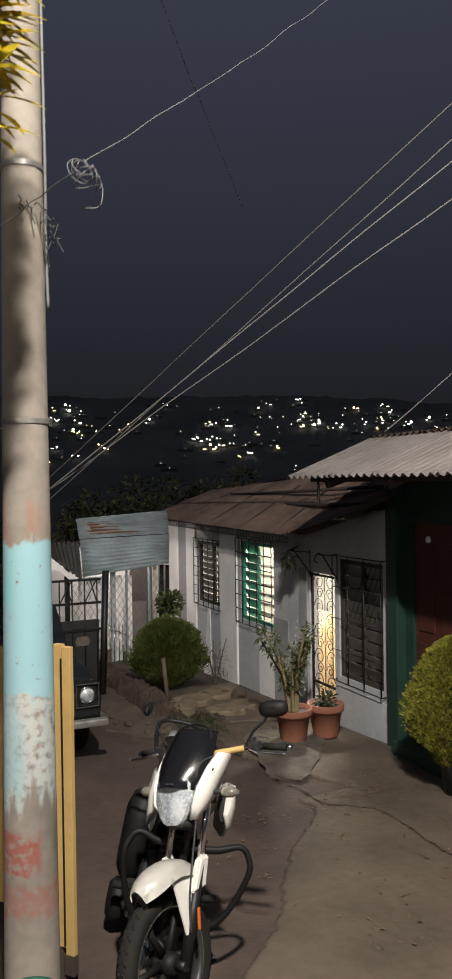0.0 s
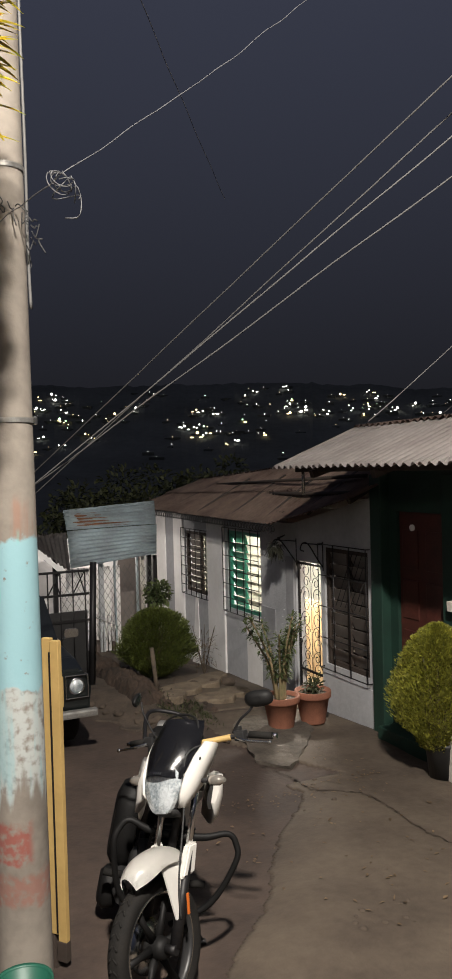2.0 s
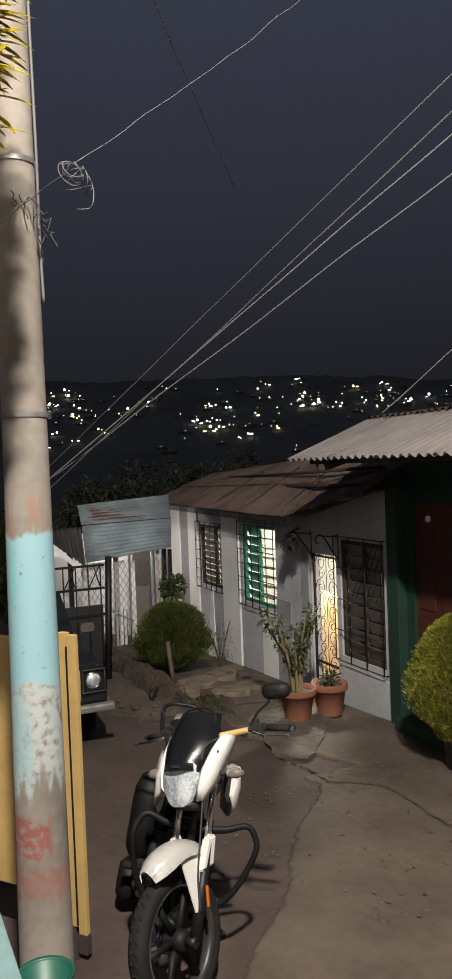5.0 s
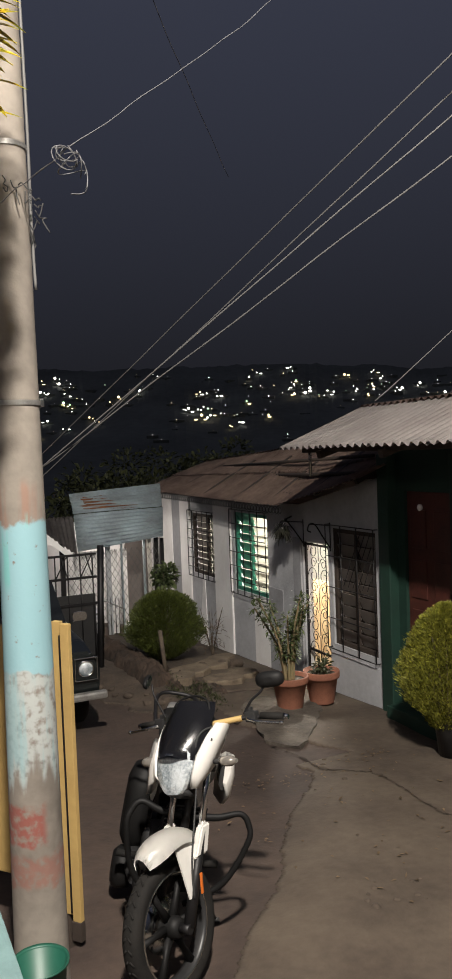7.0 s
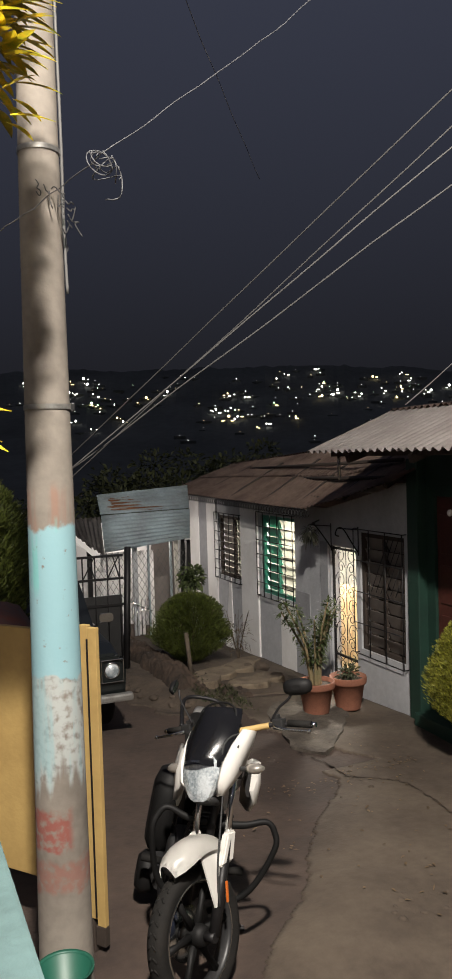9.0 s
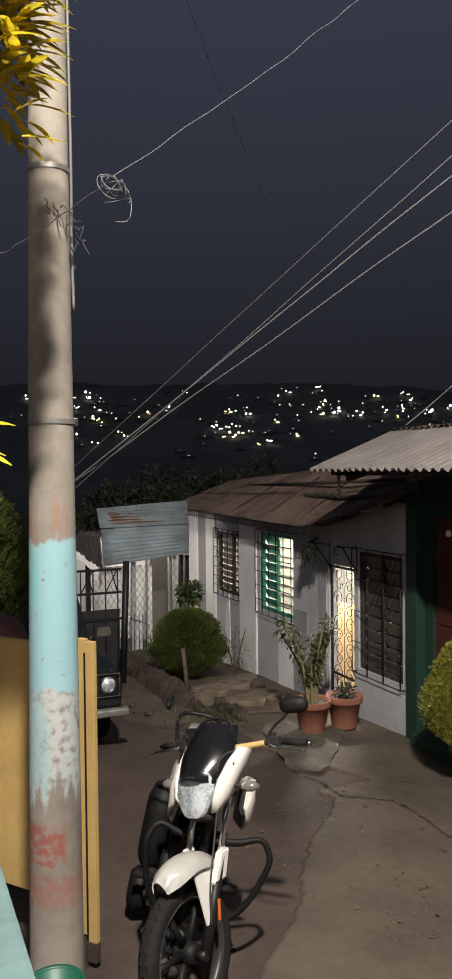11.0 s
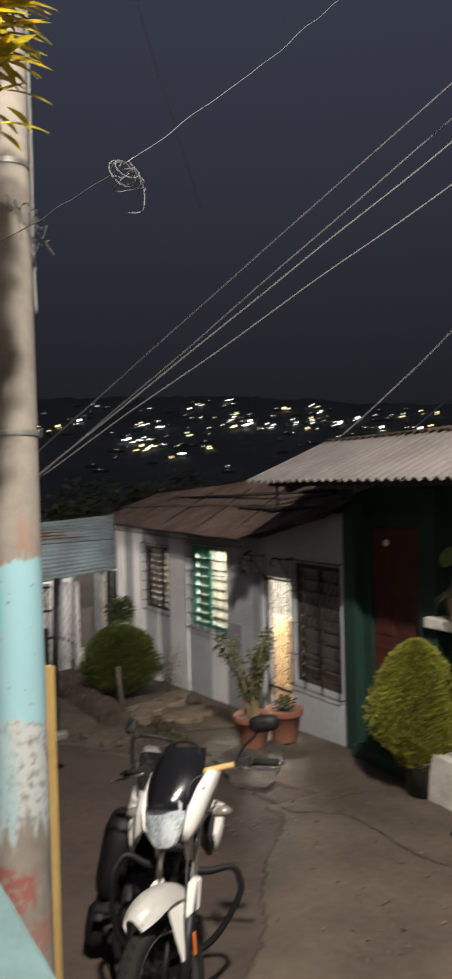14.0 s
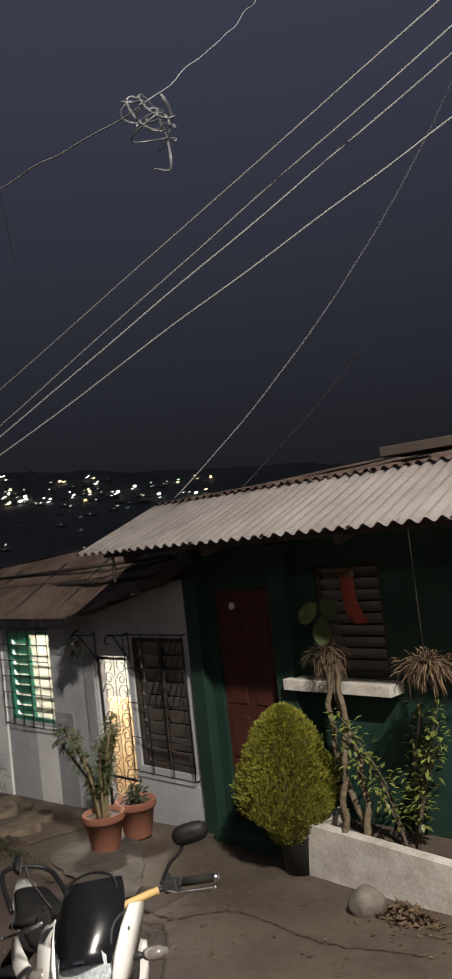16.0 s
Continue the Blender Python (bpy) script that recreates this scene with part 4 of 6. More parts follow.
# ---- clipped bushes ----
def thuja_bush(name, x, y, z0, r, h, label, seed, lean=0.0, leaf="thuja"):
    rng = random.Random(seed)
    ob = thing(name, pose(x, y, z0), label, "bush")
    b = bm_new()
    for k in range(7):
        a = k * 0.9
        tube(b, smooth_path([(0.03 * math.cos(a), 0.03 * math.sin(a), 0), (0.4 * r * math.cos(a), 0.4 * r * math.sin(a), 0.45 * h), (0.75 * r * math.cos(a), 0.75 * r * math.sin(a), 0.8 * h)], 4), 0.018, 6, 0.004)
    part("trunk", b, M["bark"], ob)
    b = bm_new()
    for _ in range(46000 if r > 0.6 or leaf == "thuja" else 34000):
        u = rng.uniform(0.03, 1.0)
        prof = math.sin(min(1.0, u * 1.9 + 0.12) * math.pi / 2) if u < 0.45 else max(0.0, 1 - ((u - 0.40) / 0.61) ** 2) ** (0.72 if leaf == "thuja" else 0.5)
        a = rng.uniform(0, math.tau)
        bump = 1 + 0.26 * noise.noise((math.cos(a) * 2.2, math.sin(a) * 2.2, u * 4 + seed)) + 0.20 * noise.noise((math.cos(a) * 5, math.sin(a) * 7, u * 11))
        rr = r * prof * bump * (rng.uniform(0.6, 1.03) + (0.06 * rng.random() if noise.noise((a * 9, u * 23, seed)) > 0.25 else 0))
        p = Vector((rr * math.cos(a) + lean * u, rr * math.sin(a), u * h))
        o = Vector((math.cos(a) * 0.7 + rng.gauss(0, 0.3), math.sin(a) * 0.7 + rng.gauss(0, 0.3), 0.9 + rng.gauss(0, 0.3)))
        size = max(1.0, r / 0.42)
        blade(b, p, o, (rng.gauss(0, 1), rng.gauss(0, 1), 0.3), size * rng.uniform(0.026, 0.046), size * rng.uniform(0.007, 0.012), 0.1, 2)
    part("crown", b, M[leaf], ob, "dense feathery yellow-green foliage")
    return ob


thuja_bush("thuja_bush", 5.54, 6.62, land(5.54, 6.62) + 0.24, 0.47, 1.36, "rounded yellow-green thuja bush in a dark tub by the red door", 3)
thuja_bush("thuja_bush", 4.30, 11.7, land(4.30, 11.7) + 0.02, 0.56, 1.05, "low round green thuja bush on the earth bank", 8, leaf="green_thuja")
thuja_bush("thuja_bush", 0.75, 9.7, 0.35, 0.85, 2.3, "tall green thuja bush behind the yellow gate", 11, leaf="green_thuja")
bt = thing("plant_tub", pose(5.56, 6.58, land(5.56, 6.58)), "dark plastic tub holding the thuja bush", "pot")
b = bm_new()
lathe(b, [(0.0, 0.0), (0.15, 0.0), (0.19, 0.36), (0.2, 0.37), (0.2, 0.4), (0.18, 0.4), (0.17, 0.35), (0.0, 0.35)], 24)
part("tub_body", b, M["black_plastic"], bt)


# ---- terracotta pots ----
def terracotta_pot(x, y, r, h, label):
    ob = thing("flower_pot", pose(x, y, land(x, y) + 0.03), label, "pot", "flower pots by the door")
    b = bm_new()
    lathe(b, [(0.0, 0.0), (r * 0.66, 0.0), (r * 0.68, 0.02), (r * 0.9, h * 0.78), (r, h * 0.79), (r * 1.02, h * 0.84), (r * 1.02, h * 0.97), (r, h), (r * 0.93, h), (r * 0.88, h * 0.86), (0.0, h * 0.84)], 32)
    part("pot_body", b, M["terracotta"], ob)
    b = bm_new()
    lathe(b, [(0.0, h * 0.88), (r * 0.5, h * 0.89), (r * 0.885, h * 0.87)], 20)
    part("soil", b, M["earth"], ob)
    return ob


terracotta_pot(4.90, 8.86, 0.235, 0.40, "terracotta pot holding a tall flowering succulent")
terracotta_pot(5.42, 8.95, 0.235, 0.42, "terracotta pot with a small leafy plant")
rng = random.Random(12)
pl = thing("flowering_plant", pose(4.90, 8.86, land(4.90, 8.86) + 0.36), "tall leggy plant with pale stems and small white flowers", "plant")
b, lf, fl = bm_new(), bm_new(), bm_new()
for k in range(9):
    a = k * 2.4
    top = Vector((0.46 * math.cos(a) * rng.uniform(0.4, 1), 0.46 * math.sin(a) * rng.uniform(0.3, 1), rng.uniform(0.70, 1.12)))
    pts = smooth_path([(0.05 * math.cos(a), 0.05 * math.sin(a), 0), Vector((top.x * 0.35, top.y * 0.35, top.z * 0.5)), top], 6)
    tube(b, pts, 0.024, 7, 0.010)
    for p in pts[4:]:
        for _ in range(14):
            o = Vector((rng.gauss(0, 1), rng.gauss(0, 1), rng.gauss(0.2, 0.5)))
            blade(lf, p + o.normalized() * 0.03, o, (0, 0, 1), rng.uniform(0.05, 0.10), rng.uniform(0.02, 0.036), 0.2, 2)
    for _ in range(4):
        p = top + Vector((rng.gauss(0, 0.08), rng.gauss(0, 0.06), rng.gauss(0, 0.08)))
        for j in range(5):
            an = j * math.tau / 5
            blade(fl, p, (math.cos(an), math.sin(an), 0.3), (0, 0, 1), 0.017, 0.014, 0.1, 1)
part("stem", b, M["cactus"], pl)
part("foliage", lf, M["green_leaf"], pl)
part("blossom", fl, M["wall_white"], pl, "small white blossoms")
sp = thing("small_plant", pose(5.42, 8.95, land(5.42, 8.95) + 0.38), "small dark leafy plant in a terracotta pot", "plant")
b = bm_new()
shrub_leaves(b, (0, 0, 0.1), (0.16, 0.16, 0.16), 130, 0.09, 0.035, rng, 0.3, 0.1)
part("foliage", b, M["dark_leaf"], sp)

# ---- planter ----
pt = thing("planter_box", pose(0, 0, 0), "whitewashed masonry planter box along the green house", "planter")
def quad_prism(b, pts, z0, z1):
    loft(b, [[Vector((x, y, z0)) for x, y in pts], [Vector((x, y, z1)) for x, y in pts]], False)
b = bm_new()
quad_prism(b, [(5.50, 6.44), (5.16, 3.0), (5.28, 3.0), (5.62, 6.44)], -1.2, -0.03)
quad_prism(b, [(5.62, 6.44), (5.607, 6.32), (6.04, 6.30), (6.04, 6.44)], -1.2, -0.035)
part("wall_body", b, M["planter"], pt)
b = bm_new()
quad_prism(b, [(5.60, 6.32), (5.29, 3.0), (6.05, 3.0), (6.05, 6.3)], -0.9, -0.13)
part("soil", b, M["earth"], pt)

# ---- plants in the planter ----
rng = random.Random(21)
shr = thing("leafy_shrub", pose(5.70, 5.35, -0.14), "open branching shrub with small yellow-green leaves", "shrub")
b, lf = bm_new(), bm_new()
for k in range(11):
    a = k * 2.1
    top = Vector((0.45 * math.cos(a), 0.6 * math.sin(a), rng.uniform(0.8, 1.35)))
    pts = smooth_path([(0.05 * math.cos(a), 0.06 * math.sin(a), 0), Vector((top.x * 0.3, top.y * 0.4, top.z * 0.5)), top], 7)
    tube(b, pts, 0.014, 6, 0.004)
    for p in pts[4:]:
        for _ in range(5):
            o = Vector((rng.gauss(0, 1), rng.gauss(0, 1), rng.gauss(0.2, 0.5)))
            blade(lf, p + o.normalized() * rng.uniform(0, 0.12), o, (0, 0, 1), rng.uniform(0.05, 0.09), rng.uniform(0.03, 0.045), 0.2, 2)
part("branch", b, M["bark"], shr)
part("foliage", lf, M["bright_leaf"], shr)
cc = thing("cactus", pose(5.62, 5.86, -0.14), "old gnarled cactus with flat pads and dry roots", "cactus")
b = bm_new()
for k in range(3):
    a = k * 2.09
    pts = []
    for j in range(15):
        t = j / 14
        rr = 0.10 * (1 - t) ** 0.7 + 0.035 + 0.02 * math.sin(j * 1.9 + k)
        pts.append((rr * math.cos(a + 3.2 * t) - 0.05 * t, rr * math.sin(a + 3.2 * t) + 0.10 * t, 1.62 * t))
    tube(b, smooth_path(pts, 2), 0.034, 9, 0.024)
part("trunk", b, M["gnarled"], cc)
b = bm_new()
for c, ry, s in (((-0.05, 0.30, 2.10), 38, 0.8), ((-0.03, 0.06, 2.14), -18, 0.78), ((-0.02, 0.17, 1.92), 5, 0.95)):
    m = pose(*c, ry, 8, 20)
    loft(b, [[m @ Vector((t * 0.018 * s, 0.10 * s * math.cos(q * math.tau / 16) * sc, 0.15 * s * math.sin(q * math.tau / 16) * sc)) for q in range(16)] for t, sc in ((-1, 0.86), (-0.5, 1), (0.5, 1), (1, 0.86))])
part("pad", b, M["green_leaf"], cc, "flat green cactus pads")
b = bm_new()
shrub_leaves(b, (-0.03, 0.12, 1.72), (0.20, 0.22, 0.13), 260, 0.16, 0.008, rng, 0.5, 0.2, -0.4)
part("dry_fibre", b, M["dry_leaf"], cc, "dry hanging fibres")
hb = thing("hanging_plant", pose(5.45, 4.86, 1.56), "dried hanging basket plant on a wire", "plant")
b = bm_new()
shrub_leaves(b, (0, 0, 0), (0.24, 0.32, 0.10), 420, 0.15, 0.012, rng, 0.5, 0.1, -0.1)
part("dry_fibre", b, M["dry_leaf"], hb)
b = bm_new()
rod(b, (0, 0, 0.05), (0, 0.02, 1.38), 0.004, n=5)
part("wire", b, M["steel"], hb)
st = thing("christmas_stocking", pose(6.0, 5.94, 1.80) @ Matrix.Scale(0.85, 4), "red felt Christmas stocking hung in the window", "ornament")
b = bm_new()
loft(b, [oval((0, 0.06, 0.62), (0.015, 0, 0), (0, 0.10, 0.0), 12), oval((0, 0.06, 0.5), (0.02, 0, 0), (0, 0.10, 0.0), 12), oval((0, 0.04, 0.25), (0.02, 0, 0), (0, 0.10, 0), 12),
         oval((0, -0.01, 0.10), (0.022, 0, 0), (0, 0.13, 0.02), 12), oval((0, -0.10, 0.0), (0.02, 0, 0), (0, 0.11, -0.01), 12)])
part("sock", b, M["red_cloth"], st)
b = bm_new()
loft(b, [oval((0, 0.06, 0.63), (0.022, 0, 0), (0, 0.112, 0), 12), oval((0, 0.06, 0.53), (0.025, 0, 0), (0, 0.112, 0), 12)])
part("cuff", b, M["dry_leaf"], st, "brown cuff")

# ---- stones and litter ----
def rock(name, x, y, r, label, seed, mat_name="stone", flat=0.7, category="stone"):
    b = bm_new()
    bmesh.ops.create_icosphere(b, subdivisions=3, radius=r)
    for v in b.verts:
        v.co *= 1 + 0.35 * noise.noise(v.co / r * 0.9 + Vector((seed, seed * 0.7, 0)))
        v.co.z *= flat
    bmesh.ops.translate(b, vec=(x, y, land(x, y) + r * flat * 0.6), verts=b.verts)
    for f in b.faces:
        f.smooth = True
    return solo(name, b, M[mat_name], label, category, "loose stones")
rock("stone", 5.04, 5.42, 0.145, "rounded pale grey stone against the planter", 2.0, "stone", 0.95)
for k, (x, y, r) in enumerate(((4.02, 8.6, 0.05), (3.5, 9.75, 0.07), (4.6, 11.0, 0.09), (4.95, 11.1, 0.10), (5.3, 11.3, 0.12))):
    rock("stone", x, y, r, "rough brown stone in the earth bank", 3.1 + k, "earth")
rng = random.Random(31)
b = bm_new()
for _ in range(330):
    u = rng.random()
    if u < 0.35:
        x, y = 5.0 + rng.gauss(0, 0.16), 5.0 + rng.gauss(0, 0.3)
    elif u < 0.6:
        x = rng.uniform(3.0, 5.0)
        y = 6.5 + 0.1 * x + rng.gauss(0, 0.08)
    else:
        x, y = rng.uniform(2.6, 5.2), rng.uniform(4.0, 8.0)
    blade(b, (x, y, land(x, y) + 0.022), (rng.gauss(0, 1), rng.gauss(0, 1), 0.1), (0, 0, 1), rng.uniform(0.02, 0.055), rng.uniform(0.012, 0.03), 0.05, 2)
solo("fallen_leaves", b, M["dry_leaf"], "scattered dry brown leaves on the concrete", "leaves", kind="stuff")

HX, HY = 5.10, 5.08
hp = thing("dry_leaf_heap", pose(HX, HY, land(HX, HY) + 0.012), "small heap of orange-brown dry leaves by the planter", "leaves")
b = bm_new()
for _ in range(260):
    a, q = rng.uniform(0, math.tau), rng.random() ** 0.6
    z = 0.15 * (1 - q) * rng.uniform(0.2, 1) + 0.01
    blade(b, (0.15 * q * math.cos(a), 0.27 * q * math.sin(a), z), (rng.gauss(0, 1), rng.gauss(0, 1), rng.gauss(0.1, 0.4)), (rng.gauss(0, 0.5), rng.gauss(0, 0.5), 1), rng.uniform(0.04, 0.09), rng.uniform(0.025, 0.05), 0.2, 2)
part("leaf_litter", b, M["dry_leaf"], hp)
for k in range(18):
    u = rng.random()
    x, y = (rng.gauss(3.15, 0.14), rng.gauss(4.4, 0.14)) if u < 0.6 else (rng.uniform(4.1, 4.5), rng.uniform(6.0, 7.2))
    rock("clod", x, y, rng.uniform(0.012, 0.032), "small dark clod of dirt on the concrete", 70 + k, "earth", 0.6, "dirt")

# ---- blue porch, gate and fence beyond ----
porch = thing("porch_roof", pose(0, 0, 0), "pale blue corrugated porch roof with rust streaks", "roof", kind="structure")
def cross_sheet(a, b, c, d, waves, amp):
    """Ribs running along a-b."""
    return corrugated(d, a, b, c, waves, amp, 0.004)
part("roof_sheet", cross_sheet((3.667, 14.300, 1.013), (5.307, 14.300, 1.169), (5.547, 14.900, 1.678), (3.772, 14.900, 1.646), 9, 0.014), M["blue_sheet"], porch)
part("roof_sheet", cross_sheet((3.772, 14.930, 1.656), (5.547, 14.930, 1.688), (5.731, 15.500, 2.121), (3.851, 15.500, 2.006), 7, 0.012), M["blue_sheet"], porch)

# broken concrete ledge under the pots
bm = bm_new()
outline = [(4.02, 7.86), (4.26, 7.56), (4.62, 7.86), (5.02, 8.36), (5.30, 8.75), (5.2, 9.4), (4.55, 9.35), (4.30, 9.05), (4.16, 8.45)]
loft(bm, [[Vector((x + (0.02 if k == 1 else 0), y, land(x, y) + dz)) for x, y in outline] for k, dz in enumerate((-0.35, -0.02, 0.035))], False)
bmesh.ops.subdivide_edges(bm, edges=list(bm.edges), cuts=7, use_grid_fill=True)
bmesh.ops.triangulate(bm, faces=[f for f in bm.faces if len(f.verts) > 4])
for v in bm.verts:
    v.co += Vector((noise.noise(v.co * 5), noise.noise(v.co * 5 + Vector((9, 0, 0))), 0.25 * noise.noise(v.co * 6 + Vector((0, 5, 0))))) * 0.07
solo("doorstep_block", bm, M["rough_step"], "worn broken concrete ledge at the terrace edge", "step", kind="structure")

# ---- motorcycle ----
def wheel(parent, m, front=True):
    """Alloy wheel about its own y axis."""
    ob = new("wheel")
    ob.parent = parent
    ob.matrix_basis = m
    tagged(ob, "black alloy wheel")
    rx = Matrix.Rotation(math.pi / 2, 4, "X")
    b = bm_new()
    w = 0.046 if front else 0.055
    prof = [(0.235, -w * 0.75), (0.262, -w), (0.285, -w * 0.9), (0.297, -w * 0.55), (0.302, 0.0), (0.297, w * 0.55), (0.285, w * 0.9), (0.262, w), (0.235, w * 0.75), (0.228, 0.0), (0.235, -w * 0.75)]
    lathe(b, prof, 48, rx)
    for k in range(40):
        a = k * math.tau / 40
        for s in (-1, 1):
            p = rx @ Vector((0.297 * math.cos(a), 0.297 * math.sin(a), s * w * 0.5))
            q = rx @ Vector((0.302 * math.cos(a + 0.07), 0.302 * math.sin(a + 0.07), s * w * 0.12))
            rod(b, p, q, 0.005, n=4)
    part("tyre", b, M["tyre"], ob, "dusty black tyre")
    b = bm_new()
    lathe(b, [(0.238, -0.034), (0.226, -0.036), (0.220, -0.02), (0.212, 0.0), (0.220, 0.02), (0.226, 0.036), (0.238, 0.034)], 40, rx)
    part("rim", b, M["black_plastic"], ob)
    b = bm_new()
    lathe(b, [(0.234, 0.037), (0.230, 0.0385), (0.226, 0.037)], 40, rx)
    lathe(b, [(0.234, -0.037), (0.230, -0.0385), (0.226, -0.037)], 40, rx)
    part("rim_line", b, M["steel"], ob, "thin pale rim stripe")
    for k in range(6):
        a = k * math.tau / 6
        b = bm_new()
        d = Vector((math.cos(a), 0, math.sin(a)))
        e = Vector((-math.sin(a), 0, math.cos(a)))
        loft(b, [oval(d * 0.045, e * 0.022, (0, 0.018, 0), 8, 3), oval(d * 0.13, e * 0.013, (0, 0.012, 0), 8, 3), oval(d * 0.222, e * 0.02, (0, 0.018, 0), 8, 3)])
        part("spoke", b, M["matt_black"], ob)
    b = bm_new()
    lathe(b, [(0.0, -0.06), (0.04, -0.06), (0.05, -0.03), (0.05, 0.03), (0.04, 0.06), (0.0, 0.06)], 20, rx)
    part("hub", b, M["matt_black"], ob)
    if front:
        b = bm_new()
        lathe(b, [(0.06, 0.056), (0.12, 0.056), (0.12, 0.061), (0.06, 0.061), (0.06, 0.056)], 32, rx)
        part("brake_disc", b, M["steel"], ob, "steel brake disc")
    return ob


BIKE_X, BIKE_Y, BIKE_HEAD, BIKE_LEAN, BIKE_STEER = 1.634, 4.804, -107.0, 13.0, -46.0
BIKE_SIZE = 1.20
bike_z = 0.5 * (land(BIKE_X + 0.32, BIKE_Y + 0.72) + land(BIKE_X - 0.32, BIKE_Y - 0.72))
bike_pitch = math.degrees(math.atan2(land(BIKE_X - 0.32, BIKE_Y - 0.72) - land(BIKE_X + 0.32, BIKE_Y + 0.72), 1.57))
bike = thing("motorcycle", pose(BIKE_X, BIKE_Y, bike_z + 0.004) @ pose(0, 0, 0, 0, 0, BIKE_HEAD) @ pose(0, 0, 0, 0, -bike_pitch, 0) @ pose(0, 0, 0, -BIKE_LEAN, 0, 0) @ Matrix.Scale(BIKE_SIZE, 4),
             "white and black motorcycle leaning on its side stand", "motorcycle")
axis = Vector((-0.4226, 0, 0.9063))
pivot = Vector((0.317, 0, 0.95))
STEER = Matrix.Translation(pivot) @ Matrix.Rotation(radians(BIKE_STEER), 4, axis) @ Matrix.Translation(-pivot)


def fpart(name, b, material, label=""):
    """A part of the steered front end."""
    bmesh.ops.transform(b, matrix=STEER, verts=b.verts)
    return part(name, b, material, bike, label)


wheel(bike, STEER @ pose(0.66, 0, 0.302))
wheel(bike, pose(-0.66, 0, 0.302), False)
for s in (-1, 1):
    b = bm_new()
    rod(b, Vector((0.645, s * 0.095, 0.30)), Vector((0.645, s * 0.095, 0.30)) + axis * 0.34, 0.027, 0.025, 14)
    rod(b, Vector((0.66, s * 0.06, 0.30)), Vector((0.66, s * 0.115, 0.30)), 0.022, n=12)
    fpart("fork_slider", b, M["black_iron"])
    b = bm_new()
    rod(b, Vector((0.645, s * 0.095, 0.30)) + axis * 0.33, Vector((0.645, s * 0.095, 0.30)) + axis * 0.80, 0.016, n=14)
    fpart("fork_tube", b, M["chrome"], "polished fork tube")
b = bm_new()
box(b, Vector((0.645, 0, 0.30)) + axis * 0.63, (0.06, 0.25, 0.04), Matrix.Rotation(-0.436, 3, "Y"), 0.008)
box(b, Vector((0.640, 0, 0.30)) + axis * 0.80, (0.07, 0.24, 0.03), Matrix.Rotation(-0.436, 3, "Y"), 0.008)
fpart("yoke", b, M["black_iron"])

# front mudguard: a crowned shell over the tyre with a stay on each side
b = bm_new()
rings = []
for k in range(13):
    a = radians(134 - k * 6.3)
    c, sn = math.cos(a), math.sin(a)
    r = 0.335
    u = k / 12
    hw = 0.098 * (0.60 + 0.45 * math.sin(min(1, u * 2.2) * math.pi / 2)) * (1 if u < 0.72 else 1 - 0.62 * ((u - 0.72) / 0.28) ** 2.6)
    row = []
    for j in range(9):
        q = -1 + j / 4
        rr = r + 0.022 * (1 - q * q) - 0.035 * (abs(q) ** 3)
        row.append(b.verts.new((0.66 + rr * c * 1.0, hw * q, 0.302 + rr * sn)))
    rings.append(row)
for r0, r1 in zip(rings, rings[1:]):
    for j in range(8):
        f = b.faces.new((r0[j], r0[j + 1], r1[j + 1], r1[j]))
        f.smooth = True
bmesh.ops.solidify(b, geom=b.faces, thickness=0.004)
fpart("front_fender", b, M["white_plastic"], "white front mudguard")
for s in (-1, 1):
    b = bm_new()
    y0 = s * 0.083
    base = Vector((0.645, y0, 0.30))
    loft(b, [[base + axis * 0.25 + Vector((0.045, s * 0.035, 0)), base + axis * 0.25 + Vector((-0.05, s * 0.035, 0)), base + axis * 0.25 + Vector((-0.05, s * 0.0, 0)), base + axis * 0.25 + Vector((0.045, 0, 0))],
             [base + axis * 0.37 + Vector((0.03, s * 0.038, 0)), base + axis * 0.37 + Vector((-0.035, s * 0.038, 0)), base + axis * 0.37 + Vector((-0.035, -s * 0.002, 0)), base + axis * 0.37 + Vector((0.03, -s * 0.002, 0))]], False)
    bmesh.ops.bevel(b, geom=list(b.edges), offset=0.008, segments=2, affect="EDGES")
    fpart("fender_shoulder", b, M["white_plastic"])
    b = bm_new()
    tri3 = [Vector((0.69, s * 0.076, 0.62)), Vector((0.55, s * 0.08, 0.60)), Vector((0.60, s * 0.105, 0.40)), Vector((0.635, s * 0.105, 0.40))]
    loft(b, [[p + Vector((0, s * 0.004, 0)) for p in tri3], [p - Vector((0, s * 0.004, 0)) for p in tri3]], False)
    fpart("fender_stay", b, M["white_plastic"])
    b = bm_new()
    box(b, (0.575, s * 0.132, 0.44), (0.012, 0.01, 0.075), bev=0.003)
    fpart("reflector", b, M["amber"], "amber side reflector")

# headlamp, cowl and screen
def face_ring(x, cz, hw, hh, n=18, power=2.6, top=1.0):
    out = []
    for k in range(n):
        a = k * math.tau / n
        ca, sa = math.cos(a), math.sin(a)
        y = math.copysign(abs(ca) ** (2 / power), ca) * hw
        z = math.copysign(abs(sa) ** (2 / power), sa) * hh
        if z < 0:
            y *= 1 - 0.38 * (-z / hh)
        out.append(Vector((x + 0.25 * -z, y * top, cz + z)))
    return out


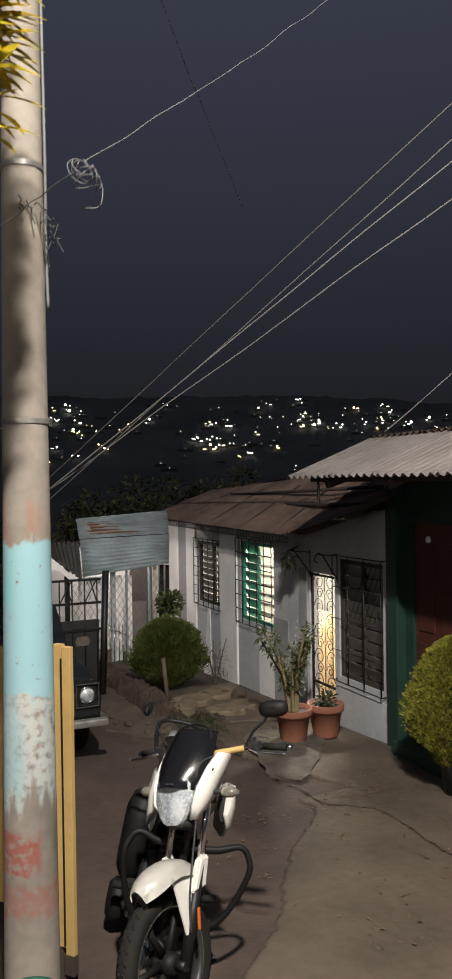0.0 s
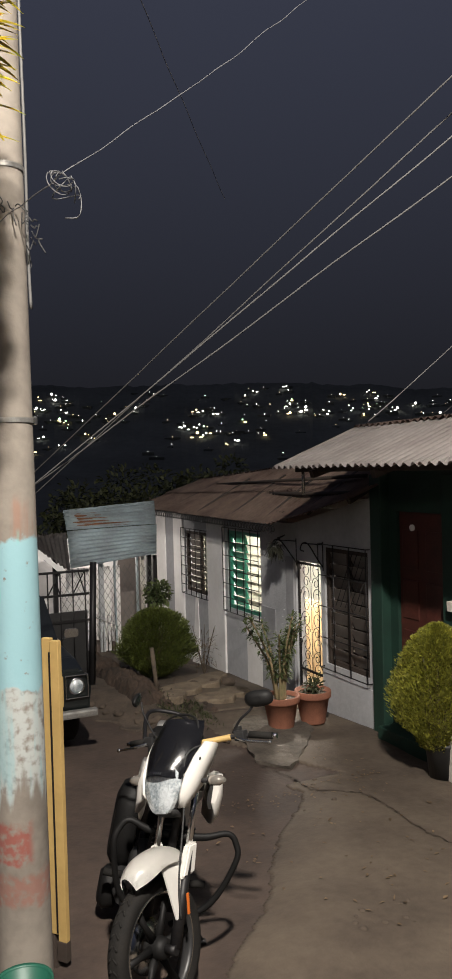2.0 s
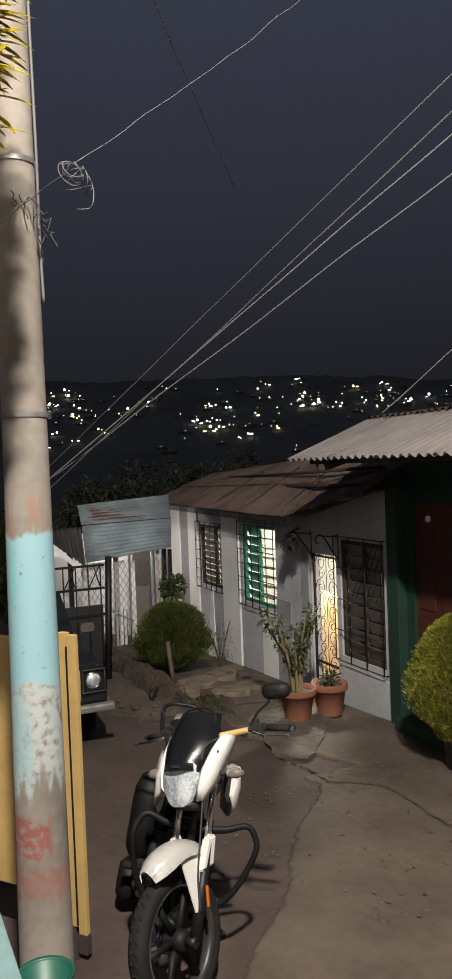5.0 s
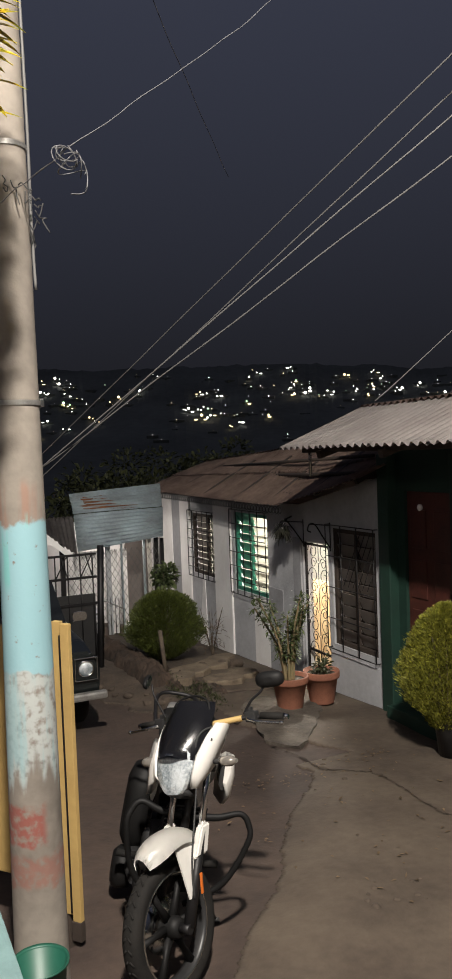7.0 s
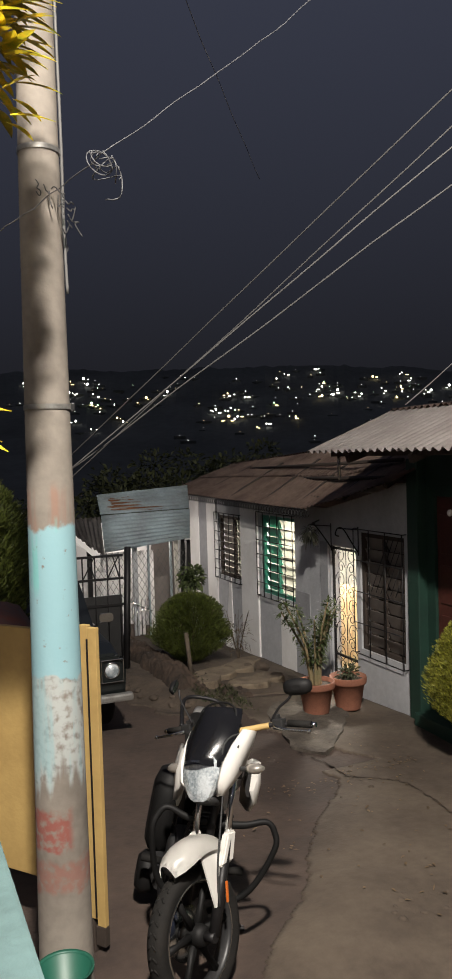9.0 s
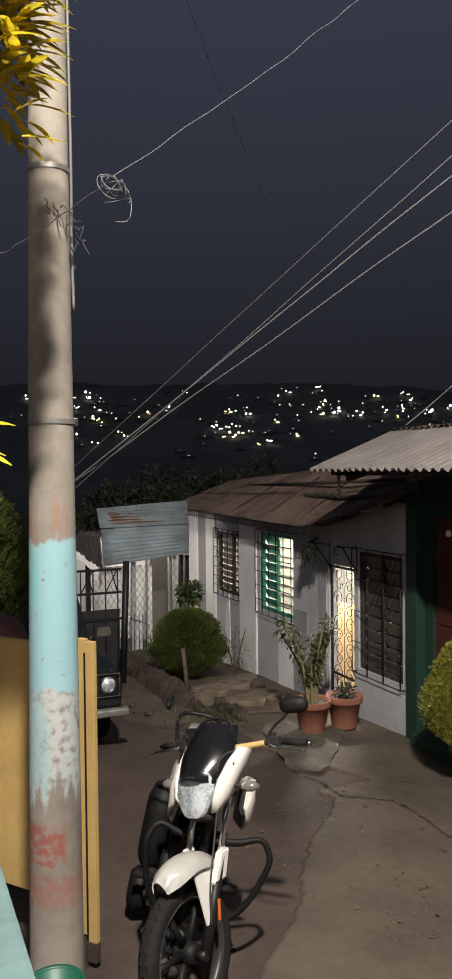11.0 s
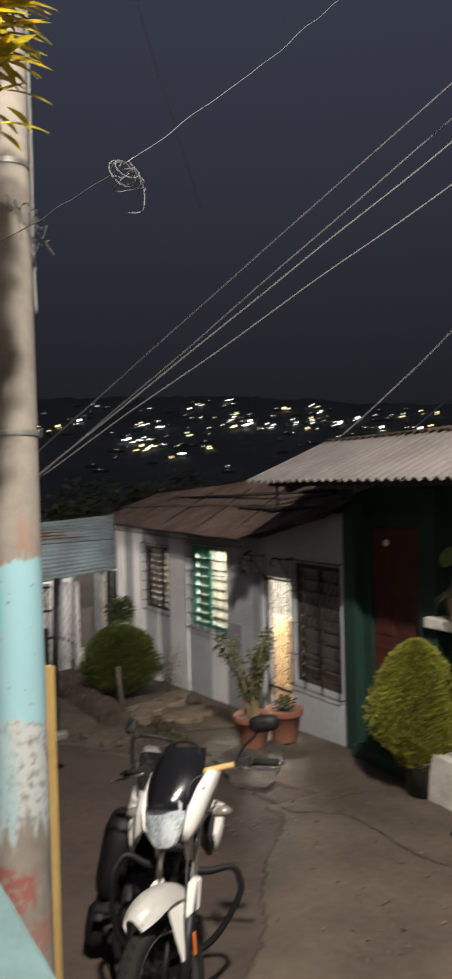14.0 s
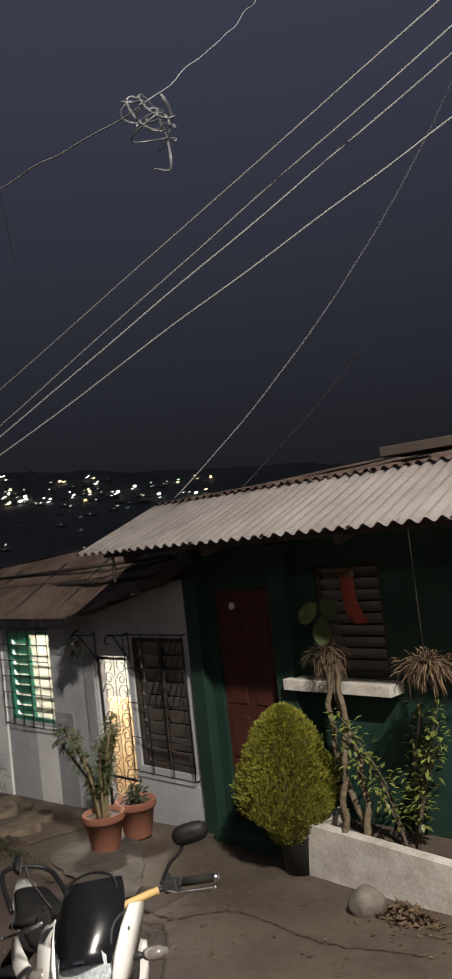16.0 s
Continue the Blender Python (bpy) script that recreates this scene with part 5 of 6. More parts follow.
b = bm_new()
loft(b, [face_ring(0.47, 0.90, 0.10, 0.115, power=4), face_ring(0.515, 0.898, 0.106, 0.118, power=4), face_ring(0.535, 0.895, 0.098, 0.11, power=4), face_ring(0.548, 0.892, 0.06, 0.07, power=3), face_ring(0.551, 0.89, 0.01, 0.01)], smooth=False)
fpart("headlamp", b, M["lens"], "clear faceted headlamp")
b = bm_new()
loft(b, [face_ring(0.33, 0.90, 0.09, 0.10), face_ring(0.47, 0.90, 0.120, 0.122), face_ring(0.508, 0.899, 0.121, 0.118), face_ring(0.50, 0.899, 0.108, 0.105)], caps=False)
fpart("headlamp_shell", b, M["black_plastic"])
b = bm_new()
loft(b, [oval((0.50, 0, 0.775), (0, 0.075, 0), (0.02, 0, 0.03), 14, 3), oval((0.53, 0, 0.785), (0, 0.068, 0), (0.015, 0, 0.024), 14, 3), oval((0.545, 0, 0.79), (0, 0.04, 0), (0.008, 0, 0.012), 14, 3)])
fpart("chin", b, M["black_plastic"], "black chin piece below the headlamp")
for s in (-1, 1):
    b = bm_new()
    prof = [((0.515, 0.085, 0.800), (0.50, 0.105, 0.800)), ((0.535, 0.118, 0.87), (0.48, 0.135, 0.83)), ((0.50, 0.135, 0.95), (0.40, 0.155, 0.88)), ((0.43, 0.150, 1.02), (0.33, 0.172, 0.96)), ((0.35, 0.165, 1.075), (0.27, 0.185, 1.05))]
    r0 = []
    for (x1, y1, z1), (x2, y2, z2) in prof:
        p, q = Vector((x1, s * y1, z1)), Vector((x2, s * y2, z2))
        mid = (p + q) / 2 + Vector((0.006, s * 0.006, 0.003))
        r0.append([p, mid, q, q - Vector((0, s * 0.012, 0)), (p + q) / 2 - Vector((0.01, s * 0.004, 0)), p - Vector((0, s * 0.012, 0))])
    loft(b, r0)
    fpart("cowl_panel", b, M["white_plastic"], "white headlamp side cowl")
    b = bm_new()
    lathe(b, [(0.0, 0.0), (0.008, 0.001), (0.008, 0.004), (0.0, 0.006)], 10, pose(0.405, s * 0.158, 1.005, 0, 55, 0))
    fpart("screw", b, M["black_plastic"])
b = bm_new()
rows = []
for k in range(9):
    t = k / 8
    x = 0.520 - 0.20 * t
    z = 0.962 + 0.230 * t ** 0.85
    hw = 0.108 + 0.046 * math.sin(t * math.pi * 0.8) - 0.018 * t * t
    row = []
    for j in range(13):
        q = -1 + j / 6
        row.append(b.verts.new((x + 0.050 * (1 - q * q) - 0.05 * abs(q) ** 2 * (0.25 + 0.75 * t), hw * q, z - 0.03 * q * q)))
    rows.append(row)
for a_, c_ in zip(rows, rows[1:]):
    for j in range(12):
        f = b.faces.new((a_[j], a_[j + 1], c_[j + 1], c_[j]))
        f.smooth = True
bmesh.ops.solidify(b, geom=b.faces, thickness=0.005)
fpart("fly_screen", b, M["screen"], "glossy black fly screen")
b = bm_new()
box(b, (0.572, 0.02, 0.975), (0.004, 0.045, 0.009), Matrix.Rotation(-0.6, 3, "Y"))
fpart("badge", b, M["steel"])
b = bm_new()
box(b, (0.30, 0, 1.08), (0.08, 0.2, 0.09), Matrix.Rotation(0.4, 3, "Y"), 0.02)
fpart("instrument_pod", b, M["black_plastic"])
b = bm_new()
tube(b, smooth_path([(0.36, -0.12, 1.07), (0.31, -0.10, 1.17), (0.29, 0.0, 1.20), (0.31, 0.10, 1.17), (0.36, 0.12, 1.07)], 6), 0.0055, 7)
fpart("screen_hoop", b, M["matt_black"])
# indicators
for s in (-1, 1):
    b = bm_new()
    rod(b, (0.40, s * 0.12, 0.90), (0.41, s * 0.21, 0.905), 0.012, n=8)
    fpart("indicator_stem", b, M["black_plastic"])
    b = bm_new()
    loft(b, [oval((0.41, s * 0.20, 0.905), (0.018, 0, 0), (0, 0, 0.018), 12), oval((0.415, s * 0.225, 0.905), (0.03, 0, 0), (0, 0, 0.025), 12), oval((0.415, s * 0.262, 0.905), (0.03, 0, 0), (0, 0, 0.025), 12), oval((0.41, s * 0.292, 0.905), (0.012, 0, 0), (0, 0, 0.010), 12)])
    fpart("indicator", b, M["clear"], "clear turn indicator")
# handlebar
b = bm_new()
tube(b, smooth_path([(0.24, -0.415, 1.055), (0.26, -0.25, 1.07), (0.32, -0.10, 1.06), (0.33, 0, 1.055), (0.32, 0.10, 1.06), (0.235, 0.27, 1.072), (0.197, 0.465, 1.062)], 6), 0.011, 10)
fpart("handlebar", b, M["black_iron"])
for s in (-1, 1):
    reach = Vector((-0.043, 0.082, 0.006)) if s > 0 else Vector((0, -0.03, 0))
    b = bm_new()
    rod(b, (0.258, s * 0.255, 1.068), (0.241, s * 0.375, 1.056), 0.017, n=14)
    bmesh.ops.translate(b, vec=reach, verts=b.verts)
    fpart("grip", b, M["tyre"], "ribbed rubber grip")
    b = bm_new()
    rod(b, (0.241, s * 0.375, 1.056), (0.238, s * 0.40, 1.053), 0.015, 0.012, 12)
    bmesh.ops.translate(b, vec=reach, verts=b.verts)
    fpart("bar_end", b, M["chrome"], "chrome bar end")
    b = bm_new()
    box(b, (0.275, s * 0.215, 1.07), (0.045, 0.06, 0.05), bev=0.008)
    box(b, (0.27, s * 0.20, 1.10), (0.03, 0.03, 0.03), bev=0.005)
    bmesh.ops.translate(b, vec=reach, verts=b.verts)
    fpart("switch_box", b, M["black_plastic"])
    b = bm_new()
    tube(b, smooth_path([(0.31, s * 0.21, 1.065), (0.335, s * 0.27, 1.055), (0.325, s * 0.34, 1.045), (0.315, s * 0.40, 1.038)], 5), 0.008, 7, 0.006)
    bmesh.ops.create_icosphere(b, subdivisions=2, radius=0.011, matrix=pose(0.315, s * 0.402, 1.038))
    bmesh.ops.translate(b, vec=reach, verts=b.verts)
    fpart("lever", b, M["steel"], "metal hand lever")
    root, head = (Vector((0.245, 0.26, 1.09)), Vector((0.208, 0.415, 1.245))) if s > 0 else (Vector((0.29, -0.20, 1.10)), Vector((0.237, -0.336, 1.285)))
    b = bm_new()
    tube(b, smooth_path([root, root.lerp(head, 0.3) + Vector((0, 0, 0.015 if s > 0 else 0)), root.lerp(head, 0.65), head - Vector((0, s * 0.03, 0.015))], 6), 0.007 if s > 0 else 0.005, 8)
    fpart("mirror_stem", b, M["black_iron"])
    m = Matrix.Translation(head) @ (pose(0, 0, 0, -8, 0, 12) @ Matrix.Scale(0.86, 4) if s > 0 else pose(0, 0, 0, -35, -10, -68) @ Matrix.Scale(0.62, 4))
    b = bm_new()
    loft(b, [[m @ Vector((tx, q.y * sc, q.z * sc)) for q in oval((0, 0, 0), (0, 0.085, 0.012), (0, -0.006 * s, 0.046), 18, 2.7)] for tx, sc in ((-0.014, 0.9), (-0.010, 1.0), (0.006, 1.0), (0.026, 0.72), (0.034, 0.3))])
    fpart("mirror", b, M["matt_black"], "black rear-view mirror")
    b = bm_new()
    loft(b, [[m @ Vector((tx, q.y * 0.9, q.z * 0.88)) for q in oval((0, 0, 0), (0, 0.085, 0.012), (0, -0.006 * s, 0.046), 18, 2.7)] for tx in (-0.0155, -0.0145)])
    fpart("mirror_glass", b, M["chrome"])
# brake hose and yellow ribbon on the bar
b = bm_new()
tube(b, smooth_path([(0.30, 0.17, 1.06), (0.46, 0.12, 1.03), (0.50, 0.10, 0.80), (0.60, 0.11, 0.55), (0.62, 0.12, 0.40)], 6), 0.005, 6)
fpart("brake_hose", b, M["black_cable"])
b = bm_new()
tube(b, smooth_path([(0.285, -0.18, 1.07), (0.42, -0.16, 0.98), (0.40, -0.10, 0.80), (0.30, -0.08, 0.75)], 6), 0.005, 6)
fpart("clutch_cable", b, M["black_cable"])
b = bm_new()
tube(b, smooth_path([(0.318, 0.11, 1.061), (0.275, 0.18, 1.066), (0.246, 0.245, 1.071)], 6), 0.0155, 10)
fpart("ribbon", b, M["yellow"], "yellow ribbon wound round the bar")

# tank, shrouds, seat and tail
def section(x, z, hw, hh, power=2.6):
    return oval((x, 0, z), (0, hw, 0), (0, 0, hh), 18, power)
b = bm_new()
loft(b, [section(0.30, 0.82, 0.06, 0.07), section(0.24, 0.84, 0.13, 0.12), section(0.10, 0.86, 0.165, 0.135), section(-0.06, 0.83, 0.15, 0.12), section(-0.18, 0.78, 0.10, 0.08)])
part("fuel_tank", b, M["white_plastic"], bike, "white fuel tank")
b = bm_new()
lathe(b, [(0.0, 0.012), (0.035, 0.012), (0.04, 0.0)], 18, pose(0.10, 0, 0.99))
part("filler_cap", b, M["chrome"], bike)
for s in (-1, 1):
    b = bm_new()
    pr = [((0.34, 0.17, 0.92), (0.34, 0.175, 0.80)), ((0.28, 0.20, 0.93), (0.30, 0.21, 0.73)), ((0.12, 0.20, 0.90), (0.22, 0.20, 0.66)), ((0.02, 0.175, 0.84), (0.14, 0.17, 0.68))]
    loft(b, [[Vector((p[0], s * p[1], p[2])), Vector(((p[0] + q[0]) / 2, s * ((p[1] + q[1]) / 2 + 0.012), (p[2] + q[2]) / 2)), Vector((q[0], s * q[1], q[2])), Vector((q[0], s * (q[1] - 0.02), q[2])), Vector((p[0], s * (p[1] - 0.02), p[2]))] for p, q in pr])
    part("tank_shroud", b, M["white_plastic"], bike, "white tank shroud")
    b = bm_new()
    loft(b, [oval((0.31, s * 0.16, 0.83), (0, 0.025, 0), (0, 0, 0.075), 10), oval((0.22, s * 0.185, 0.80), (0, 0.022, 0), (0, 0, 0.08), 10), oval((0.10, s * 0.18, 0.77), (0, 0.02, 0), (0, 0, 0.04), 10)])
    part("shroud_insert", b, M["black_plastic"], bike)
    b = bm_new()
    loft(b, [oval((-0.16, s * 0.13, 0.62), (0, 0.02, 0), (0, 0, 0.09), 10), oval((-0.34, s * 0.145, 0.66), (0, 0.025, 0), (0, 0, 0.09), 10), oval((-0.50, s * 0.13, 0.72), (0, 0.02, 0), (0, 0, 0.04), 10)])
    part("side_panel", b, M["white_plastic"], bike)
b = bm_new()
loft(b, [section(-0.10, 0.80, 0.09, 0.03), section(-0.25, 0.795, 0.135, 0.045), section(-0.50, 0.82, 0.13, 0.05), section(-0.78, 0.86, 0.09, 0.035)])
part("seat", b, M["tyre"], bike, "black padded seat")
b = bm_new()
loft(b, [section(-0.45, 0.74, 0.11, 0.05), section(-0.75, 0.80, 0.10, 0.05), section(-0.95, 0.87, 0.05, 0.025)])
part("tail", b, M["white_plastic"], bike)
b = bm_new()
tube(b, smooth_path([(-0.55, -0.15, 0.84), (-0.9, -0.13, 0.93), (-0.96, 0, 0.95), (-0.9, 0.13, 0.93), (-0.55, 0.15, 0.84)], 6), 0.013, 8)
part("grab_rail", b, M["black_iron"], bike)
b = bm_new()
loft(b, [oval((-0.72, 0, 0.66), (0.0, 0.075, 0), (0.04, 0, 0.03), 10, 3), oval((-0.97, 0, 0.52), (0, 0.07, 0), (0.02, 0, 0.02), 10, 3), oval((-1.02, 0, 0.40), (0, 0.065, 0), (0.015, 0, 0.01), 10, 3)])
part("rear_fender", b, M["black_plastic"], bike)
# engine and frame
b = bm_new()
box(b, (0.02, 0, 0.36), (0.36, 0.26, 0.22), bev=0.04)
part("crankcase", b, M["black_iron"], bike)
for s in (-1, 1):
    b = bm_new()
    lathe(b, [(0.0, 0.03), (0.07, 0.028), (0.09, 0.015), (0.095, 0.0)], 24, pose(-0.02, s * 0.13, 0.36, -90 * s, 0, 0))
    part("engine_cover", b, M["black_plastic"], bike)
for k in range(7):
    b = bm_new()
    box(b, (0.17 + 0.018 * k, 0, 0.47 + 0.026 * k), (0.20, 0.20, 0.010), Matrix.Rotation(-0.5, 3, "Y"), 0.003)
    part("cooling_fin", b, M["black_iron"], bike)
b = bm_new()
box(b, (0.21, 0, 0.55), (0.13, 0.13, 0.24), Matrix.Rotation(0.35, 3, "Y"), 0.02)
part("cylinder", b, M["black_iron"], bike)
b = bm_new()
tube(b, smooth_path([(0.33, 0, 0.92), (0.36, 0, 0.70), (0.30, 0, 0.40), (0.15, 0, 0.24)], 6), 0.022, 8)
tube(b, smooth_path([(0.31, 0, 0.88), (0.05, 0, 0.76), (-0.30, 0, 0.72), (-0.70, 0, 0.80)], 6), 0.022, 8)
part("frame_tube", b, M["black_iron"], bike)
for s in (-1, 1):
    b = bm_new()
    tube(b, smooth_path([(-0.12, s * 0.10, 0.42), (-0.40, s * 0.10, 0.36), (-0.66, s * 0.105, 0.302)], 5), 0.02, 8)
    part("swingarm", b, M["black_iron"], bike)
    b = bm_new()
    rod(b, (-0.56, s * 0.12, 0.36), (-0.42, s * 0.125, 0.66), 0.03, n=12)
    for k in range(8):
        lathe(b, [(0.034, -0.006), (0.04, 0), (0.034, 0.006)], 12, Matrix.Translation(Vector((-0.56, s * 0.12, 0.36)).lerp(Vector((-0.42, s * 0.125, 0.66)), 0.25 + 0.08 * k)) @ basis(Vector((0.14, 0, 0.30))).to_4x4())
    part("shock_absorber", b, M["black_iron"], bike)
    b = bm_new()
    rod(b, (-0.08, s * 0.14, 0.30), (-0.08, s * 0.27, 0.31), 0.013, n=8)
    rod(b, (-0.08, s * 0.17, 0.305), (-0.08, s * 0.28, 0.312), 0.02, n=10)
    part("footpeg", b, M["tyre"], bike)
    # crash guard loop on each side
    b = bm_new()
    wide = 1.0 if s > 0 else 0.86
    tube(b, smooth_path([(0.36, s * wide * 0.03, 0.63), (0.36, s * wide * 0.16, 0.64), (0.35, s * wide * 0.265, 0.665), (0.352, s * wide * 0.315, 0.63), (0.358, s * wide * 0.33, 0.56), (0.32, s * wide * 0.25, 0.38), (0.28, s * wide * 0.07, 0.24)], 6), 0.015, 10)
    part("crash_guard", b, M["matt_black"], bike, "black tubular crash guard")
b = bm_new()
tube(b, smooth_path([(0.30, -0.05, 0.50), (0.36, -0.10, 0.36), (0.25, -0.14, 0.20), (-0.10, -0.15, 0.18)], 6), 0.019, 10)
part("exhaust_pipe", b, M["black_iron"], bike)
b = bm_new()
loft(b, [oval((-0.08, -0.16, 0.18), (0, 0.03, 0), (0, 0, 0.03), 14), oval((-0.18, -0.165, 0.20), (0, 0.048, 0), (0, 0, 0.055), 14), oval((-0.62, -0.18, 0.30), (0, 0.055, 0), (0, 0, 0.065), 14), oval((-0.74, -0.182, 0.33), (0, 0.03, 0), (0, 0, 0.035), 14)])
part("silencer", b, M["black_plastic"], bike, "black exhaust silencer")
b = bm_new()
loft(b, [oval((-0.36, -0.13, 0.46), (0.13, 0, 0.0), (0, 0, 0.20), 18, 2.6), oval((-0.36, -0.18, 0.46), (0.14, 0, 0.0), (0, 0, 0.21), 18, 2.6), oval((-0.36, -0.235, 0.455), (0.13, 0, 0.0), (0, 0, 0.19), 18, 2.6), oval((-0.36, -0.26, 0.45), (0.09, 0, 0.0), (0, 0, 0.14), 18, 2.6)])
part("pannier", b, M["matt_black"], bike, "dark side bag")
# dark rounded form low on the bike's right side
b = bm_new()
loft(b, [oval((-0.30, -0.17, 0.15), (0.10, 0, 0), (0, 0, 0.10), 16, 2.6), oval((-0.30, -0.24, 0.15), (0.11, 0, 0), (0, 0, 0.11), 16, 2.6), oval((-0.30, -0.275, 0.15), (0.07, 0, 0), (0, 0, 0.08), 16, 2.6)])
part("leg_shield", b, M["matt_black"], bike, "dark rounded form below the side bag")
b = bm_new()
rod(b, (-0.02, 0.12, 0.28), (0.02, 0.30, 0.065), 0.012, n=8)
box(b, (0.02, 0.305, 0.062), (0.05, 0.04, 0.012), bev=0.003)
part("side_stand", b, M["black_iron"], bike)

# the sprung body stands tall over the wheels
for ob in bike.children:
    if ob.type == "MESH":
        for v in ob.data.vertices:
            v.co.z += 0.075 * min(1.0, max(0.0, (v.co.z - 0.35) / 0.3))

# ---- blue porch, mesh fence and yard beyond ----
b = bm_new()
for a, c, w in ((4.50, 1.92, 0.55), (4.75, 1.87, 0.90), (4.25, 1.85, 0.40), (4.35, 1.78, 0.80), (4.20, 1.82, 0.30), (4.70, 1.73, 1.40), (4.15, 1.90, 0.25)):
    row0, row1 = [], []
    for k in range(25):
        x = a + w * (k / 24 - 0.5)
        taper = 0.2 + math.sin(math.pi * k / 24) * (0.8 + 0.7 * noise.noise((x * 7, c * 9, 0)))
        for row, sg in ((row0, -1), (row1, 1)):
            zz = c + sg * 0.028 * taper + 0.012 * noise.noise((x * 9, c * 5, sg))
            row.append(b.verts.new((x, 14.93 + (zz - 1.656) * 1.629 - 0.020, zz + 0.012)))
    for k in range(24):
        b.faces.new((row0[k], row0[k + 1], row1[k + 1], row1[k]))
part("rust_patch", b, M["rust"], porch, "rust streaks along the ribs")
part("roof_sheet", corrugated((2.730, 13.900, 1.646), (3.552, 13.900, 1.007), (3.698, 14.700, 1.649), (2.667, 14.700, 1.620), 12, 0.012, 0.006), M["grey_sheet"], porch, "dark weathered sheet")
for x, z in ((3.44, 1.15), (5.35, 1.1)):
    b = bm_new()
    box(b, (x, 14.55, z - 0.85), (0.08, 0.08, 1.75), bev=0.004)
    part("post", b, M["black_iron"], porch)
b = bm_new()
rod(b, (3.200, 11.5, -0.75), (3.286, 11.5, 1.427), 0.05, n=4)
part("post", b, M["black_iron"], porch, "black steel gate post")
b = bm_new()
fa, fb = Vector((2.609, 13.800, 1.745)), Vector((3.437, 13.800, 0.994))
loft(b, [[p + Vector((0, dy, dz)) for dy, dz in ((-0.02, -0.06), (0.02, -0.06), (0.02, 0.05), (-0.02, 0.05))] for p in (fa, fb)], False)
part("fascia", b, M["wall_white"], porch, "white painted fascia board")
# truss of thin bars above the parked truck
tr = thing("iron_gate", pose(2.1, 12.0, -0.55), "black iron driveway gate with crossed bars", "gate")
for z in (1.05, 1.45, 1.8):
    b = bm_new()
    box(b, (0.6, 0, z), (1.3, 0.03, 0.035))
    part("rail", b, M["black_iron"], tr)
for k in range(7):
    b = bm_new()
    x = 0.05 + 0.19 * k
    rod(b, (x, 0, 0.15), (x, 0, 1.8), 0.011, n=6)
    part("bar", b, M["black_iron"], tr)
    b = bm_new()
    rod(b, (x, 0.01, 1.45), (x + (0.19 if k % 2 else -0.1), 0.01, 1.8), 0.010, n=6)
    part("strut", b, M["black_iron"], tr)
b = bm_new()
box(b, (0.62, 0.02, 0.72), (1.2, 0.012, 0.95))
part("cover_sheet", b, M["black_plastic"], tr, "black sheet over the bars")
# white yard wall with an arched doorway
bm = bm_new()
box(bm, (4.4, 16.2, 0.2), (3.4, 0.16, 2.4))
solo("wall_yard", bm, M["wall_white"], "pale washed wall behind the mesh fence", "wall", kind="structure")
ar = thing("door_3", pose(5.36, 16.1, -0.55), "dark arched doorway in the yard wall", "door", kind="structure")
b = bm_new()
loft(b, [[Vector((0.26 * math.cos(a), yy, 1.35 + 0.26 * math.sin(a))) for a in [math.pi * k / 10 for k in range(11)]] + [Vector((-0.26, yy, 0)), Vector((0.26, yy, 0))] for yy in (0.0, -0.03)], False)
part("door_leaf", b, M["louvre"], ar)
fence = thing("mesh_fence", pose(3.52, 14.45, -0.75), "wire mesh fence with pale posts under the porch", "fence")
b = bm_new()
for k in range(30):
    for s in (-1, 1):
        x0 = -0.9 + k * 0.11 if s > 0 else k * 0.11
        za, zb = 0.3, 1.75
        xa, xb = x0, x0 + s * 0.9
        lo, hi = 0.0, 1.75
        t0 = max(0.0, min(1.0, ((lo if s > 0 else hi) - xa) / (xb - xa)))
        t1 = max(0.0, min(1.0, ((hi if s > 0 else lo) - xa) / (xb - xa)))
        if t1 - t0 > 0.03:
            rod(b, (xa + (xb - xa) * t0, 0, za + (zb - za) * t0), (xa + (xb - xa) * t1, 0, za + (zb - za) * t1), 0.004, n=4, caps=False)
part("mesh", b, M["cable"], fence, "diamond wire mesh")
for x, w, m, lab in ((0.76, 0.085, "wall_light", "pale rendered post"), (1.02, 0.03, "blue_sheet", "pale blue pipe post"), (1.46, 0.035, "blue_sheet", "pale blue pipe post"), (1.565, 0.07, "planter", "flaking whitewashed post"), (1.70, 0.085, "matt_black", "dark steel post")):
    b = bm_new()
    box(b, (x, 0.05, 0.95), (w, 0.07, 1.95), bev=0.005)
    part("post", b, M[m], fence, lab)
for x, w in ((0.40, 0.50), (0.90, 0.17), (1.13, 0.09)):
    b = bm_new()
    fold = [Vector((x - w / 2 + w * j / 24, 0.22 + 0.012 * math.sin(j * 1.3), 0)) for j in range(25)]
    va = [b.verts.new(p + Vector((0, 0, 0.10))) for p in fold]
    vb = [b.verts.new(p + Vector((0, 0, 1.72))) for p in fold]
    for j in range(24):
        b.faces.new((va[j], va[j + 1], vb[j + 1], vb[j])).smooth = True
    bmesh.ops.solidify(b, geom=b.faces, thickness=0.004)
    part("cloth", b, M["wall_white"], fence, "white sheet hung behind the mesh")
b = bm_new()
for x in (0.60, 0.67, 0.74, 0.83, 0.90, 0.97):
    rod(b, (x, -0.06, 0.10), (x, -0.06, 0.85), 0.008, n=5)
rod(b, (0.56, -0.06, 0.85), (1.02, -0.06, 0.62), 0.010, n=5)
